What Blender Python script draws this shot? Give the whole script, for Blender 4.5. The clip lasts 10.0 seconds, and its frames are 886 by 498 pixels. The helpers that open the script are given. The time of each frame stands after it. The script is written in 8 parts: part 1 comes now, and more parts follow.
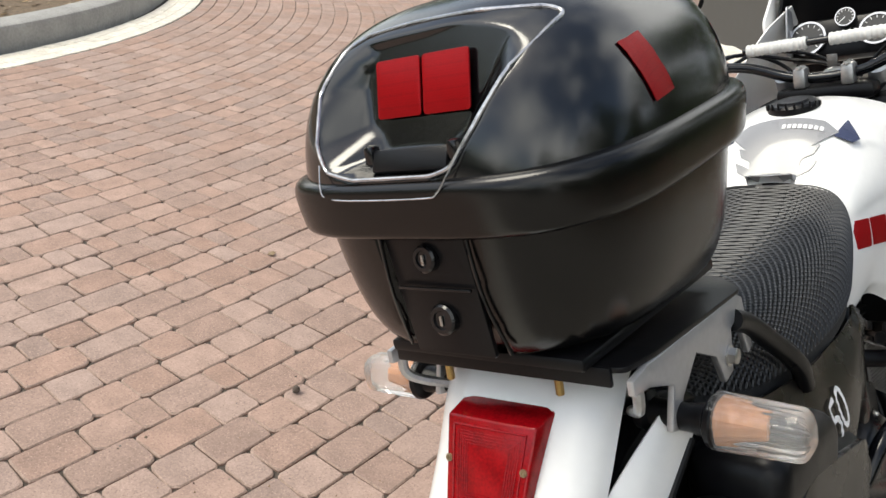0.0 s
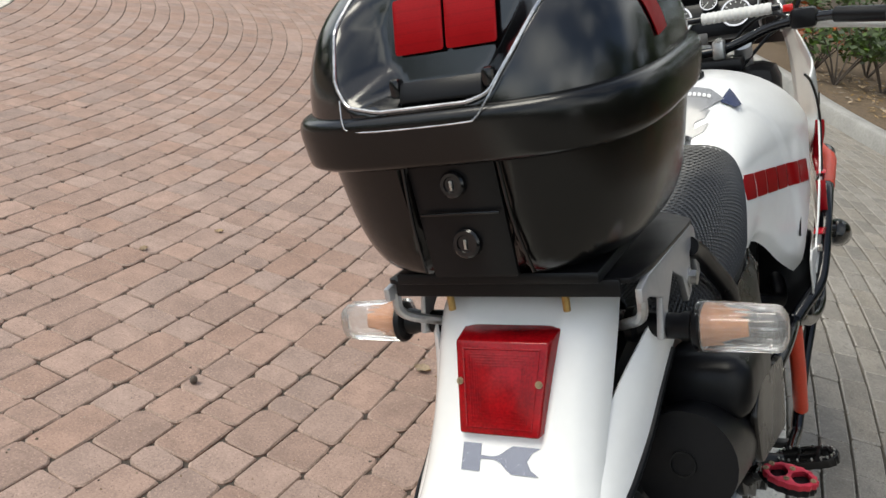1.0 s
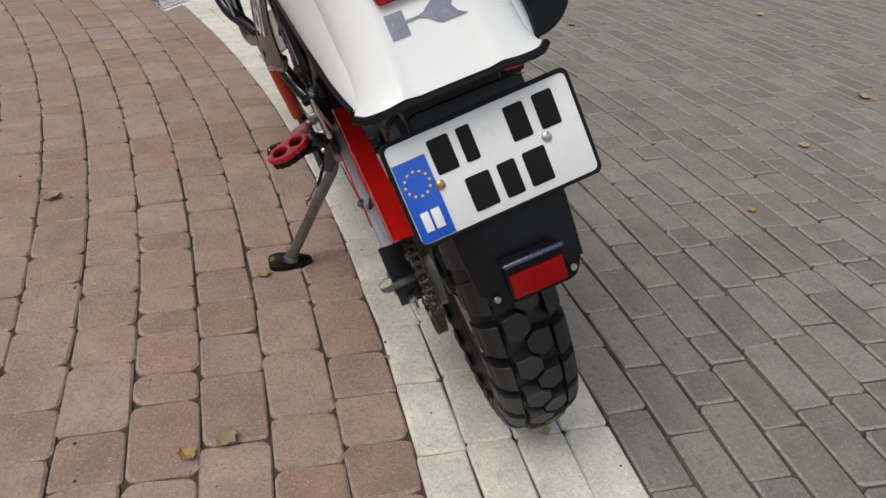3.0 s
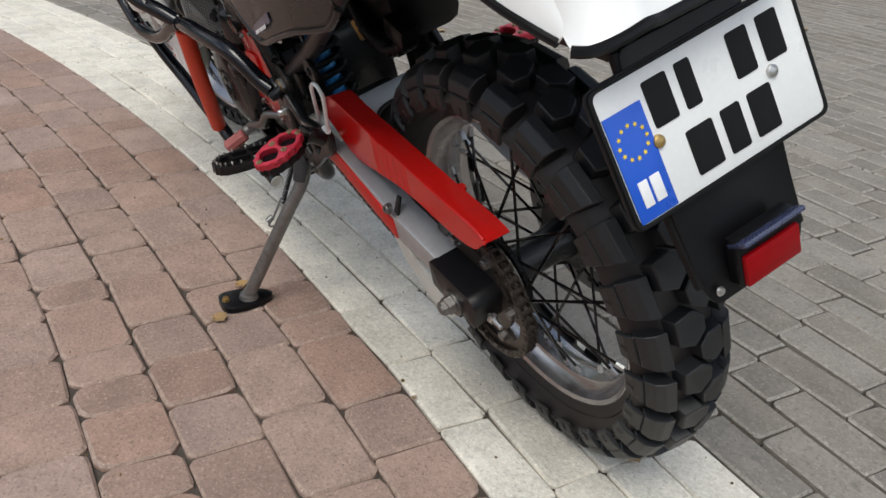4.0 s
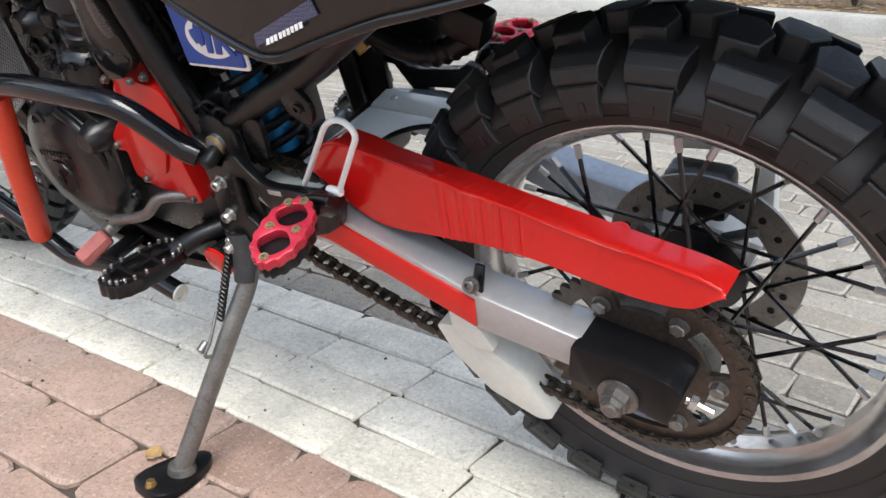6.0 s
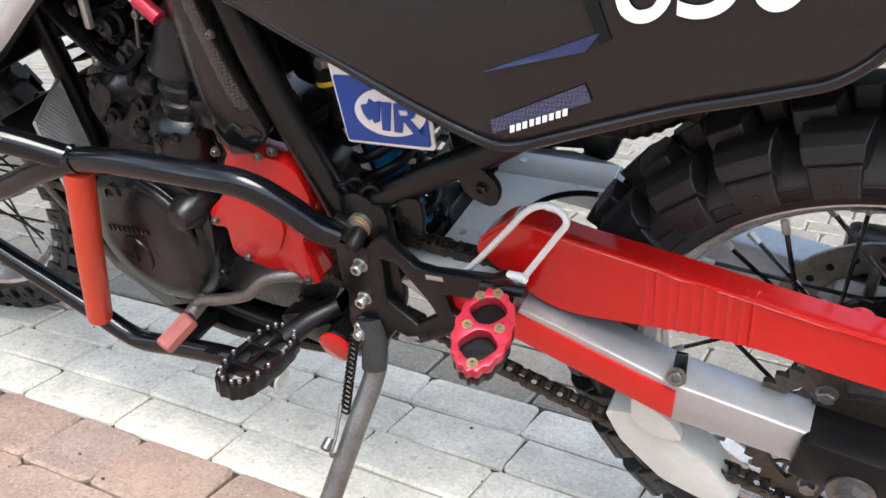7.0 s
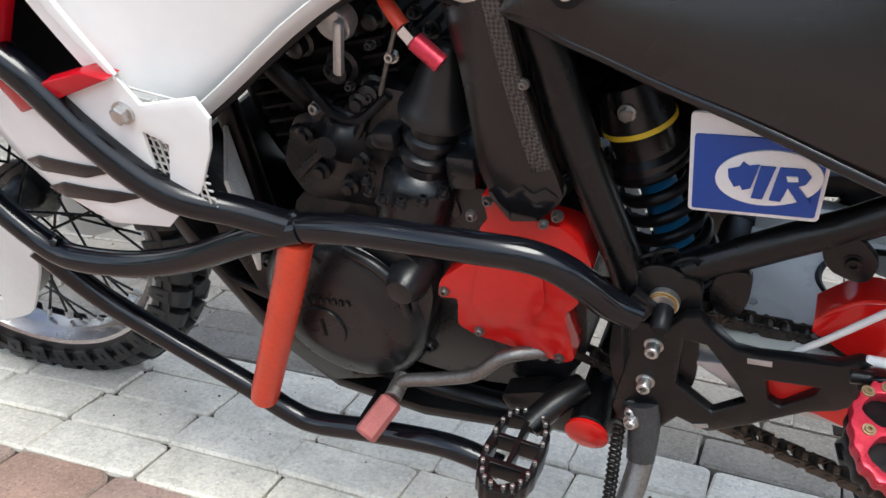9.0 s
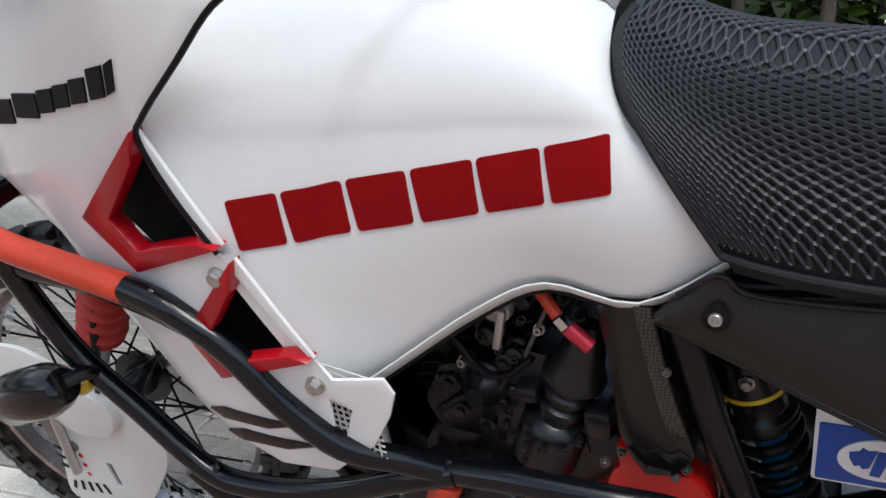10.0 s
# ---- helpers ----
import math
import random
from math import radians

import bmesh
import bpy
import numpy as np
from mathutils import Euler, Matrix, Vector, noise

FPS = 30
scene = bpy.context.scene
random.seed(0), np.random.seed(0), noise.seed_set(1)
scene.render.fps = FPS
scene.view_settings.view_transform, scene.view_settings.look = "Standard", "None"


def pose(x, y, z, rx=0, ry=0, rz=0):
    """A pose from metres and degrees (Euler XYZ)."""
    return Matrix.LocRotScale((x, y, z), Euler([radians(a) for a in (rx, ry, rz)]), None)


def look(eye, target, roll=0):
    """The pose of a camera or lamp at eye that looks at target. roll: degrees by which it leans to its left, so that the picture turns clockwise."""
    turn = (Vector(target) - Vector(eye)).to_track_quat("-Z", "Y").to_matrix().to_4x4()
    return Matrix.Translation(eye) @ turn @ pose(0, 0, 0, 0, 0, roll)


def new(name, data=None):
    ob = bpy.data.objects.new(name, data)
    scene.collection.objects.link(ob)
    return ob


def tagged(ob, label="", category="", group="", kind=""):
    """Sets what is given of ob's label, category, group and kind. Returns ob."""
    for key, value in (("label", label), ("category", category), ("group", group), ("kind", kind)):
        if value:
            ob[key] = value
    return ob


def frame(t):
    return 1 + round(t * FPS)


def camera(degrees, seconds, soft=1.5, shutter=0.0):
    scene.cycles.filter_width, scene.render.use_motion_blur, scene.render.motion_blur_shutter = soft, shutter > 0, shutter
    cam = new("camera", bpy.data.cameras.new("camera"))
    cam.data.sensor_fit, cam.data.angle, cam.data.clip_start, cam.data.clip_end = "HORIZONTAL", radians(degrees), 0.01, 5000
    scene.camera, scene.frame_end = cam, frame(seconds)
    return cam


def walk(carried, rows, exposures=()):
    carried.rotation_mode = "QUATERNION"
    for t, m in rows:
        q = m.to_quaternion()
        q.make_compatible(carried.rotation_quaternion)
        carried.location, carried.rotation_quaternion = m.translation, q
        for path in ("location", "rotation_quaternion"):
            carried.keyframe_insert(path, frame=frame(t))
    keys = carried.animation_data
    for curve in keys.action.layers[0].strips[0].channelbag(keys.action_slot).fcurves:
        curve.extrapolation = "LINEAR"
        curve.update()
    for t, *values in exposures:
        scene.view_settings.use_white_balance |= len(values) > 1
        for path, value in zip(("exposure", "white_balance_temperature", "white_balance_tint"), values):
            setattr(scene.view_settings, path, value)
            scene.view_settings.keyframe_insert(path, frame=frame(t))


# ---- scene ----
cam = camera(56.7, 10.0)
PATH = [
    (0, (0.047, -0.724, 1.448), (-1.073, 0.692, 0.588), 5.9),
    (0.5, (-0.021, -0.845, 1.453), (-0.984, 0.713, 0.649), 7.9),
    (1, (-0.056, -0.89, 1.376), (-0.85, 0.762, 0.575), 8.8),
    (1.5, (-0.083, -0.992, 1.257), (-0.596, 0.69, 0.304), 8.1),
    (2, (-0.195, -1.016, 1.149), (-0.406, 0.68, 0.111), 5.9),
    (2.5, (-0.329, -1.054, 1.074), (-0.088, 0.637, 0.034), 7.1),
    (3, (-0.502, -1.091, 1.062), (-0.044, 0.569, 0.045), 3.0),
    (3.2, (-0.57, -1.049, 1.035), (-0.044, 0.594, 0.023), 2.3),
    (4.3, (-0.822, -0.619, 0.799), (0.324, 0.781, -0.052), 6.3),
    (4.5, (-0.83, -0.547, 0.764), (0.463, 0.733, -0.067), 6.8),
    (5, (-0.85, -0.373, 0.739), (0.54, 0.826, -0.056), 2.5),
    (5.2, (-0.867, -0.34, 0.716), (0.54, 0.855, -0.055), 2.0),
    (6.3, (-0.955, -0.086, 0.689), (0.569, 0.98, -0.048), 1.5),
    (6.5, (-0.981, -0.033, 0.701), (0.565, 1.004, -0.03), 1.6),
    (7, (-0.976, 0.107, 0.719), (0.629, 1.07, 0.015), 1.4),
    (7.5, (-0.923, 0.252, 0.681), (0.779, 1.055, 0.004), 2.0),
    (8, (-0.901, 0.342, 0.691), (0.819, 1.096, 0.004), 1.7),
    (8.5, (-0.934, 0.403, 0.7), (0.776, 1.178, 0.01), 1.4),
    (9, (-1.017, 0.459, 0.724), (0.663, 1.311, 0.052), 1.4),
    (9.5, (-1.085, 0.503, 0.811), (0.614, 1.408, 0.27), 1.3),
    (10, (-1.142, 0.549, 0.903), (0.586, 1.455, 0.463), 0.9),
]
walk(cam, [(t, look(eye, target, roll)) for t, eye, target, roll in PATH], exposures=[(0.0, 0.7, 6700, 6), (1.0, 0.45, 6550, 5), (1.5, 0.3, 6500, 7), (2.5, -0.1, 6500, 9), (3.2, -0.05, 6400, 8), (4.5, 0.45, 6200, 7), (5.0, 0.8, 6150, 7), (6.5, 1.25, 6100, 7), (7.0, 1.38, 6100, 7), (8.0, 1.62, 6100, 7), (9.0, 1.04, 6000, 6), (9.5, 0.82, 5950, 6), (10.0, 0.35, 5900, 7)])

# ---- world and light ----
world = bpy.data.worlds.new("sky")
scene.world = world
world.use_nodes = True
wn = world.node_tree.nodes
sky = wn.new("ShaderNodeTexSky")
sky.sky_type, sky.sun_disc = "NISHITA", False
SUN_EL, SUN_AZ = radians(58), radians(232)
sky.sun_elevation, sky.sun_rotation = SUN_EL, SUN_AZ
sky.air_density, sky.dust_density = 1.0, 2.0
wn["Background"].inputs["Strength"].default_value = 0.118
haze = wn.new("ShaderNodeHueSaturation")
haze.inputs["Saturation"].default_value = 0.85
place = wn.new("ShaderNodeTexCoord")
clouds = wn.new("ShaderNodeTexNoise")
clouds.inputs["Scale"].default_value, clouds.inputs["Detail"].default_value, clouds.inputs["Roughness"].default_value = 1.7, 5, 0.5
cover = wn.new("ShaderNodeMapRange")
cover.interpolation_type = "SMOOTHSTEP"
cover.inputs["From Min"].default_value, cover.inputs["From Max"].default_value = 0.38, 0.72
fill = wn.new("ShaderNodeMix")
fill.data_type = "RGBA"
fill.inputs["B"].default_value = (10.6, 10.6, 10.7, 1)
wl = world.node_tree.links.new
wl(place.outputs["Generated"], clouds.inputs["Vector"])
wl(clouds.outputs["Fac"], cover.inputs["Value"])
wl(sky.outputs["Color"], haze.inputs["Color"])
wl(haze.outputs["Color"], fill.inputs["A"])
wl(cover.outputs["Result"], fill.inputs["Factor"])
wl(fill.outputs["Result"], wn["Background"].inputs["Color"])
sun = new("sun", bpy.data.lights.new("sun", "SUN"))
sun.data.energy, sun.data.angle, sun.data.color = 1.85, radians(32), (1.0, 0.94, 0.84)
sun_way = Vector((math.sin(SUN_AZ) * math.cos(SUN_EL), math.cos(SUN_AZ) * math.cos(SUN_EL), math.sin(SUN_EL)))
sun.matrix_world = look(sun_way * 20, (0, 0, 0))


# ---- materials ----
def mat(name, col, rough=0.5, metal=0.0, var=0.15, scale=25.0, bump=0.0, bscale=300.0, coat=0.0, spread=0.0, spots=0.0, spot_col=(0.05, 0.04, 0.03), stretch=(1, 1, 1), rvar=0.1, spec=0.5, specks=0.0):
    """A surface: base colour with two scales of variation, a fine relief, spots of dirt, and a spread from piece to piece."""
    m = bpy.data.materials.new(name)
    m.use_nodes = True
    t = m.node_tree
    n, link = t.nodes, t.links.new
    b = n["Principled BSDF"]
    b.inputs["Metallic"].default_value = metal
    b.inputs["Coat Weight"].default_value = coat
    b.inputs["Specular IOR Level"].default_value = spec
    b.inputs["Coat Roughness"].default_value = 0.08
    tc = n.new("ShaderNodeTexCoord")
    mp = n.new("ShaderNodeMapping")
    mp.inputs["Scale"].default_value = stretch
    link(tc.outputs["Object"], mp.inputs["Vector"])
    vec = mp.outputs["Vector"]
    if spread:
        oi = n.new("ShaderNodeObjectInfo")
        gi = n.new("ShaderNodeNewGeometry")
        add = n.new("ShaderNodeMath")
        add.operation = "ADD"
        link(oi.outputs["Random"], add.inputs[0])
        link(gi.outputs["Random Per Island"], add.inputs[1])
        fr = n.new("ShaderNodeMath")
        fr.operation = "FRACT"
        link(add.outputs[0], fr.inputs[0])
        off = n.new("ShaderNodeVectorMath")
        off.operation = "ADD"
        link(vec, off.inputs[0])
        link(fr.outputs[0], off.inputs[1])
        vec = off.outputs["Vector"]
    big = n.new("ShaderNodeTexNoise")
    big.inputs["Scale"].default_value, big.inputs["Detail"].default_value = scale, 6
    fine = n.new("ShaderNodeTexNoise")
    fine.inputs["Scale"].default_value, fine.inputs["Detail"].default_value = scale * 9, 3
    link(vec, big.inputs["Vector"])
    link(vec, fine.inputs["Vector"])
    ramp = n.new("ShaderNodeValToRGB")
    ramp.color_ramp.elements[0].position, ramp.color_ramp.elements[1].position = 0.3, 0.7
    ramp.color_ramp.elements[0].color = (*[c * (1 - var) for c in col], 1)
    ramp.color_ramp.elements[1].color = (*[min(1, c * (1 + var * 0.7)) for c in col], 1)
    mixf = n.new("ShaderNodeMath")
    mixf.operation = "MULTIPLY_ADD"
    mixf.inputs[1].default_value, mixf.inputs[2].default_value = 0.45, 0.0
    link(fine.outputs["Fac"], mixf.inputs[0])
    sm = n.new("ShaderNodeMath")
    sm.operation = "MULTIPLY_ADD"
    sm.inputs[1].default_value = 0.55
    link(big.outputs["Fac"], sm.inputs[0])
    link(mixf.outputs[0], sm.inputs[2])
    link(sm.outputs[0], ramp.inputs["Fac"])
    colour = ramp.outputs["Color"]
    if spread:
        hs = n.new("ShaderNodeHueSaturation")
        mr = n.new("ShaderNodeMapRange")
        mr.inputs["To Min"].default_value, mr.inputs["To Max"].default_value = 1 - spread, 1 + spread
        link(fr.outputs[0], mr.inputs["Value"])
        link(mr.outputs["Result"], hs.inputs["Value"])
        ms = n.new("ShaderNodeMath")
        ms.operation = "PINGPONG"
        ms.inputs[1].default_value = 0.21
        link(fr.outputs[0], ms.inputs[0])
        mq = n.new("ShaderNodeMapRange")
        mq.inputs["From Max"].default_value = 0.21
        mq.inputs["To Min"].default_value, mq.inputs["To Max"].default_value = 1 - spread, 1 + spread
        link(ms.outputs[0], mq.inputs["Value"])
        link(mq.outputs["Result"], hs.inputs["Saturation"])
        link(colour, hs.inputs["Color"])
        colour = hs.outputs["Color"]
    if spots:
        sp = n.new("ShaderNodeTexNoise")
        sp.inputs["Scale"].default_value, sp.inputs["Detail"].default_value = scale * 3.1, 8
        link(vec, sp.inputs["Vector"])
        sr = n.new("ShaderNodeValToRGB")
        sr.color_ramp.elements[0].position, sr.color_ramp.elements[1].position = 0.60, 0.72
        sr.color_ramp.elements[1].color = (spots, spots, spots, 1)
        sr.color_ramp.elements[0].color = (0, 0, 0, 1)
        link(sp.outputs["Fac"], sr.inputs["Fac"])
        mx = n.new("ShaderNodeMix")
        mx.data_type = "RGBA"
        mx.inputs["B"].default_value = (*spot_col, 1)
        link(sr.outputs["Color"], mx.inputs["Factor"])
        link(colour, mx.inputs["A"])
        colour = mx.outputs["Result"]
    if specks:
        ks = n.new("ShaderNodeTexNoise")
        ks.inputs["Scale"].default_value, ks.inputs["Detail"].default_value = 210, 2
        link(vec, ks.inputs["Vector"])
        for lo, hi, tint in ((0.62, 0.70, [min(1, c * 1.55 + 0.03) for c in col]), (0.40, 0.32, [c * 0.45 for c in col])):
            kr = n.new("ShaderNodeMapRange")
            kr.inputs["From Min"].default_value, kr.inputs["From Max"].default_value, kr.inputs["To Max"].default_value = lo, hi, specks
            link(ks.outputs["Fac"], kr.inputs["Value"])
            km = n.new("ShaderNodeMix")
            km.data_type = "RGBA"
            km.inputs["B"].default_value = (*tint, 1)
            link(kr.outputs["Result"], km.inputs["Factor"])
            link(colour, km.inputs["A"])
            colour = km.outputs["Result"]
    link(colour, b.inputs["Base Color"])
    rr = n.new("ShaderNodeMapRange")
    rr.inputs["To Min"].default_value, rr.inputs["To Max"].default_value = max(0.02, rough - rvar), min(1, rough + rvar)
    link(big.outputs["Fac"], rr.inputs["Value"])
    link(rr.outputs["Result"], b.inputs["Roughness"])
    if bump:
        bt = n.new("ShaderNodeTexNoise")
        bt.inputs["Scale"].default_value, bt.inputs["Detail"].default_value = bscale, 4
        link(vec, bt.inputs["Vector"])
        bp = n.new("ShaderNodeBump")
        bp.inputs["Strength"].default_value, bp.inputs["Distance"].default_value = bump, 0.002
        link(bt.outputs["Fac"], bp.inputs["Height"])
        link(bp.outputs["Normal"], b.inputs["Normal"])
    return m


def woven(name, dark, light, scale, rough):
    """Carbon weave: a fine diagonal check with gloss."""
    m = mat(name, dark, rough, var=0.1, coat=0.5)
    t = m.node_tree
    n, link = t.nodes, t.links.new
    ck = n.new("ShaderNodeTexChecker")
    ck.inputs["Scale"].default_value = scale
    ck.inputs["Color1"].default_value, ck.inputs["Color2"].default_value = (*dark, 1), (*light, 1)
    mp = n.new("ShaderNodeMapping")
    mp.inputs["Rotation"].default_value = (radians(45), 0, radians(10))
    link(n["Texture Coordinate"].outputs["Object"], mp.inputs["Vector"])
    link(mp.outputs["Vector"], ck.inputs["Vector"])
    link(ck.outputs["Color"], n["Principled BSDF"].inputs["Base Color"])
    return m


def reflective(name, col, cell=420.0):
    """Retro-reflective tape: a glossy red film over a fine honeycomb."""
    m = mat(name, col, 0.34, var=0.10, scale=30, spots=0.10, spot_col=(0.16, 0.002, 0.004), spec=0.16)
    t = m.node_tree
    n, link = t.nodes, t.links.new
    vo = n.new("ShaderNodeTexVoronoi")
    vo.feature = "DISTANCE_TO_EDGE"
    vo.inputs["Scale"].default_value, vo.inputs["Randomness"].default_value = cell, 0.15
    link(n["Texture Coordinate"].outputs["Object"], vo.inputs["Vector"])
    mr = n.new("ShaderNodeMapRange")
    mr.inputs["From Max"].default_value = 0.12
    mr.inputs["To Min"].default_value, mr.inputs["To Max"].default_value = 0.80, 1.0
    link(vo.outputs["Distance"], mr.inputs["Value"])
    mu = n.new("ShaderNodeVectorMath")
    mu.operation = "SCALE"
    link(n["Color Ramp"].outputs["Color"], mu.inputs[0])
    link(mr.outputs["Result"], mu.inputs["Scale"])
    link(mu.outputs["Vector"], n["Principled BSDF"].inputs["Base Color"])
    return m


def glassy(name, col, rough=0.08, ribs=0.0, axis="X"):
    """Moulded clear plastic, with ribs across one axis."""
    m = bpy.data.materials.new(name)
    m.use_nodes = True
    t = m.node_tree
    b = t.nodes["Principled BSDF"]
    b.inputs["Base Color"].default_value = (*col, 1)
    b.inputs["Roughness"].default_value = rough
    b.inputs["Transmission Weight"].default_value = 0.9
    b.inputs["IOR"].default_value = 1.45
    if ribs:
        tc, wv, bp = t.nodes.new("ShaderNodeTexCoord"), t.nodes.new("ShaderNodeTexWave"), t.nodes.new("ShaderNodeBump")
        wv.bands_direction = axis
        wv.inputs["Scale"].default_value = ribs
        bp.inputs["Strength"].default_value, bp.inputs["Distance"].default_value = 0.5, 0.002
        t.links.new(tc.outputs["Object"], wv.inputs["Vector"])
        t.links.new(wv.outputs["Fac"], bp.inputs["Height"])
        t.links.new(bp.outputs["Normal"], b.inputs["Normal"])
    return m


M_RED_PAVER = mat("red_paver", (0.345, 0.236, 0.190), 0.88, var=0.30, scale=14, bump=0.8, bscale=230, spread=0.13, spots=0.35, spot_col=(0.21, 0.15, 0.13), specks=0.6)
M_WHITE_PAVER = mat("white_paver", (0.71, 0.66, 0.57), 0.88, var=0.28, scale=14, bump=0.75, bscale=230, spread=0.08, spots=0.4, spot_col=(0.34, 0.30, 0.24), specks=0.45)
M_GREY_PAVER = mat("grey_paver", (0.240, 0.216, 0.186), 0.88, var=0.30, scale=12, bump=0.8, bscale=230, spread=0.16, spots=0.45, spot_col=(0.11, 0.10, 0.09), specks=0.55)
M_RED_EDGE = mat("worn_red_edge", (0.37, 0.27, 0.22), 0.9, var=0.45, scale=60, bump=1.0, bscale=260, spots=0.5, spot_col=(0.20, 0.14, 0.12), specks=0.6)
M_GREY_EDGE = mat("worn_grey_edge", (0.33, 0.305, 0.27), 0.9, var=0.45, scale=60, bump=1.0, bscale=260, spots=0.5, spot_col=(0.15, 0.13, 0.115), specks=0.6)
M_JOINT = mat("joint_sand", (0.075, 0.06, 0.048), 0.95, var=0.4, scale=60, bump=0.6, bscale=400)
M_JOINT_PALE = mat("pale_joint_sand", (0.060, 0.052, 0.043), 0.95, var=0.4, scale=40, bump=0.6, bscale=400)
M_KERB = mat("kerb_concrete", (0.34, 0.33, 0.31), 0.9, var=0.25, scale=6, bump=0.4, bscale=120, spots=0.3, spot_col=(0.2, 0.19, 0.17))
M_MULCH = mat("mulch", (0.15, 0.105, 0.065), 0.95, var=0.6, scale=30, bump=1.0, bscale=90, spots=0.4, spot_col=(0.03, 0.02, 0.012))
M_CHIP = mat("bark_chip", (0.30, 0.215, 0.125), 0.9, var=0.4, scale=20, spread=0.5)
M_GRIT = mat("earthy_grit", (0.20, 0.15, 0.10), 0.9, var=0.5, scale=30, spread=0.75)
M_LEAF_DRY = mat("dry_leaf", (0.40, 0.28, 0.155), 0.75, var=0.35, scale=60, spread=0.25)
M_LEAF = mat("leaf_green", (0.065, 0.105, 0.028), 0.6, var=0.3, scale=30, spread=0.45)
M_LEAF_RED = mat("leaf_rust", (0.30, 0.085, 0.03), 0.6, var=0.3, scale=30, spread=0.4)
M_BARK = mat("tree_bark", (0.10, 0.08, 0.065), 0.95, var=0.5, scale=12, bump=1.0, bscale=40, stretch=(1, 1, 0.25))

M_WHITE = mat("white_paint", (0.84, 0.84, 0.83), 0.2, var=0.03, scale=8, coat=0.4, rvar=0.04)
M_WHITE_SATIN = mat("white_plastic", (0.76, 0.76, 0.74), 0.35, var=0.05, scale=14, spots=0.10, spot_col=(0.5, 0.48, 0.44))
M_BLACK = mat("black_plastic", (0.006, 0.006, 0.007), 0.32, var=0.25, scale=20, bump=0.08, bscale=900, spec=0.22)
M_BLACK_TEX = mat("textured_black_plastic", (0.0035, 0.0038, 0.0046), 0.12, var=0.25, scale=18, bump=0.03, bscale=1100, rvar=0.05, spec=0.85)
M_CASE_BASE = mat("satin_case_plastic", (0.0035, 0.0033, 0.0032), 0.20, var=0.3, scale=12, bump=0.04, bscale=1100, rvar=0.07, spec=0.45, spots=0.05, spot_col=(0.02, 0.019, 0.018))
M_DUCT_BLACK = mat("matt_black_duct", (0.004, 0.004, 0.0045), 0.75, var=0.3, scale=30, spec=0.2)
# pale metal colour carries the highlight along the black lid's polished edges
M_BEAD = mat("polished_edge_highlight", (0.50, 0.50, 0.52), 0.20, metal=0.75, var=0.4, scale=40)
M_BLACK_GLOSS = mat("gloss_black_plastic", (0.006, 0.006, 0.007), 0.13, var=0.15, scale=20, rvar=0.05)
M_PANEL = mat("dark_side_cover", (0.0105, 0.0088, 0.0080), 0.27, var=0.2, scale=9, bump=0.06, bscale=1400, spots=0.05, spot_col=(0.05, 0.045, 0.04), spec=0.48)
M_RUBBER = mat("tyre_rubber", (0.011, 0.012, 0.0135), 0.46, var=0.35, scale=22, bump=0.2, bscale=500, spots=0.15, spot_col=(0.04, 0.037, 0.034), spec=0.5)
M_RUBBER_WALL = mat("tyre_wall", (0.0135, 0.0100, 0.0092), 0.50, var=0.35, scale=16, spots=0.2, spot_col=(0.04, 0.032, 0.028))
M_BAR = mat("black_powder_coat", (0.0035, 0.004, 0.006), 0.15, var=0.25, scale=25, spots=0.05, spot_col=(0.05, 0.045, 0.04), rvar=0.06)
M_FRAME = mat("frame_black", (0.0045, 0.0045, 0.005), 0.30, var=0.35, scale=22, bump=0.1, bscale=500, spots=0.08, spot_col=(0.07, 0.06, 0.05), spec=0.4)
M_ENGINE = mat("engine_black", (0.0085, 0.0090, 0.0105), 0.29, var=0.4, scale=22, bump=0.10, bscale=700, spots=0.10, spot_col=(0.06, 0.055, 0.05), spec=0.5, rvar=0.12)
# darker and less glossy than the engine black
M_ENGINE_MATT = mat("matt_black_casting", (0.006, 0.006, 0.0065), 0.62, var=0.4, scale=22, bump=0.15, bscale=600, spec=0.22)
M_PLATE = mat("pale_bare_alloy_sheet", (0.80, 0.83, 0.86), 0.36, metal=0.15, var=0.10, scale=30, spots=0.12, spot_col=(0.34, 0.35, 0.36), rvar=0.12)
M_RED = mat("red_paint", (0.56, 0.010, 0.008), 0.16, var=0.1, scale=14, coat=0.15, rvar=0.05, spots=0.05, spot_col=(0.25, 0.02, 0.01))
M_RED_TAPE = mat("red_strip", (0.58, 0.013, 0.009), 0.35, var=0.08, scale=12)
M_RED_ANOD = mat("red_anodised_alloy", (0.58, 0.035, 0.065), 0.30, metal=0.40, var=0.30, scale=40)
M_DUCT_RED = mat("crimson_plastic", (0.40, 0.004, 0.012), 0.22, var=0.1, scale=14, rvar=0.05)
M_BLUE_LIT_ALLOY = mat("blue_lit_alloy", (0.50, 0.55, 0.61), 0.42, metal=0.30, var=0.22, scale=18, spots=0.3, spot_col=(0.22, 0.22, 0.22))
M_ORANGE = mat("orange_tape_wrap", (0.62, 0.055, 0.022), 0.38, var=0.15, scale=20)
M_ALLOY = mat("worn_alloy", (0.52, 0.52, 0.52), 0.36, metal=0.85, var=0.2, scale=22, spots=0.25, spot_col=(0.25, 0.24, 0.22))
M_ALLOY_PAINT = mat("silver_paint", (0.48, 0.48, 0.49), 0.33, metal=0.55, var=0.1, scale=14, spots=0.12, spot_col=(0.25, 0.24, 0.22))
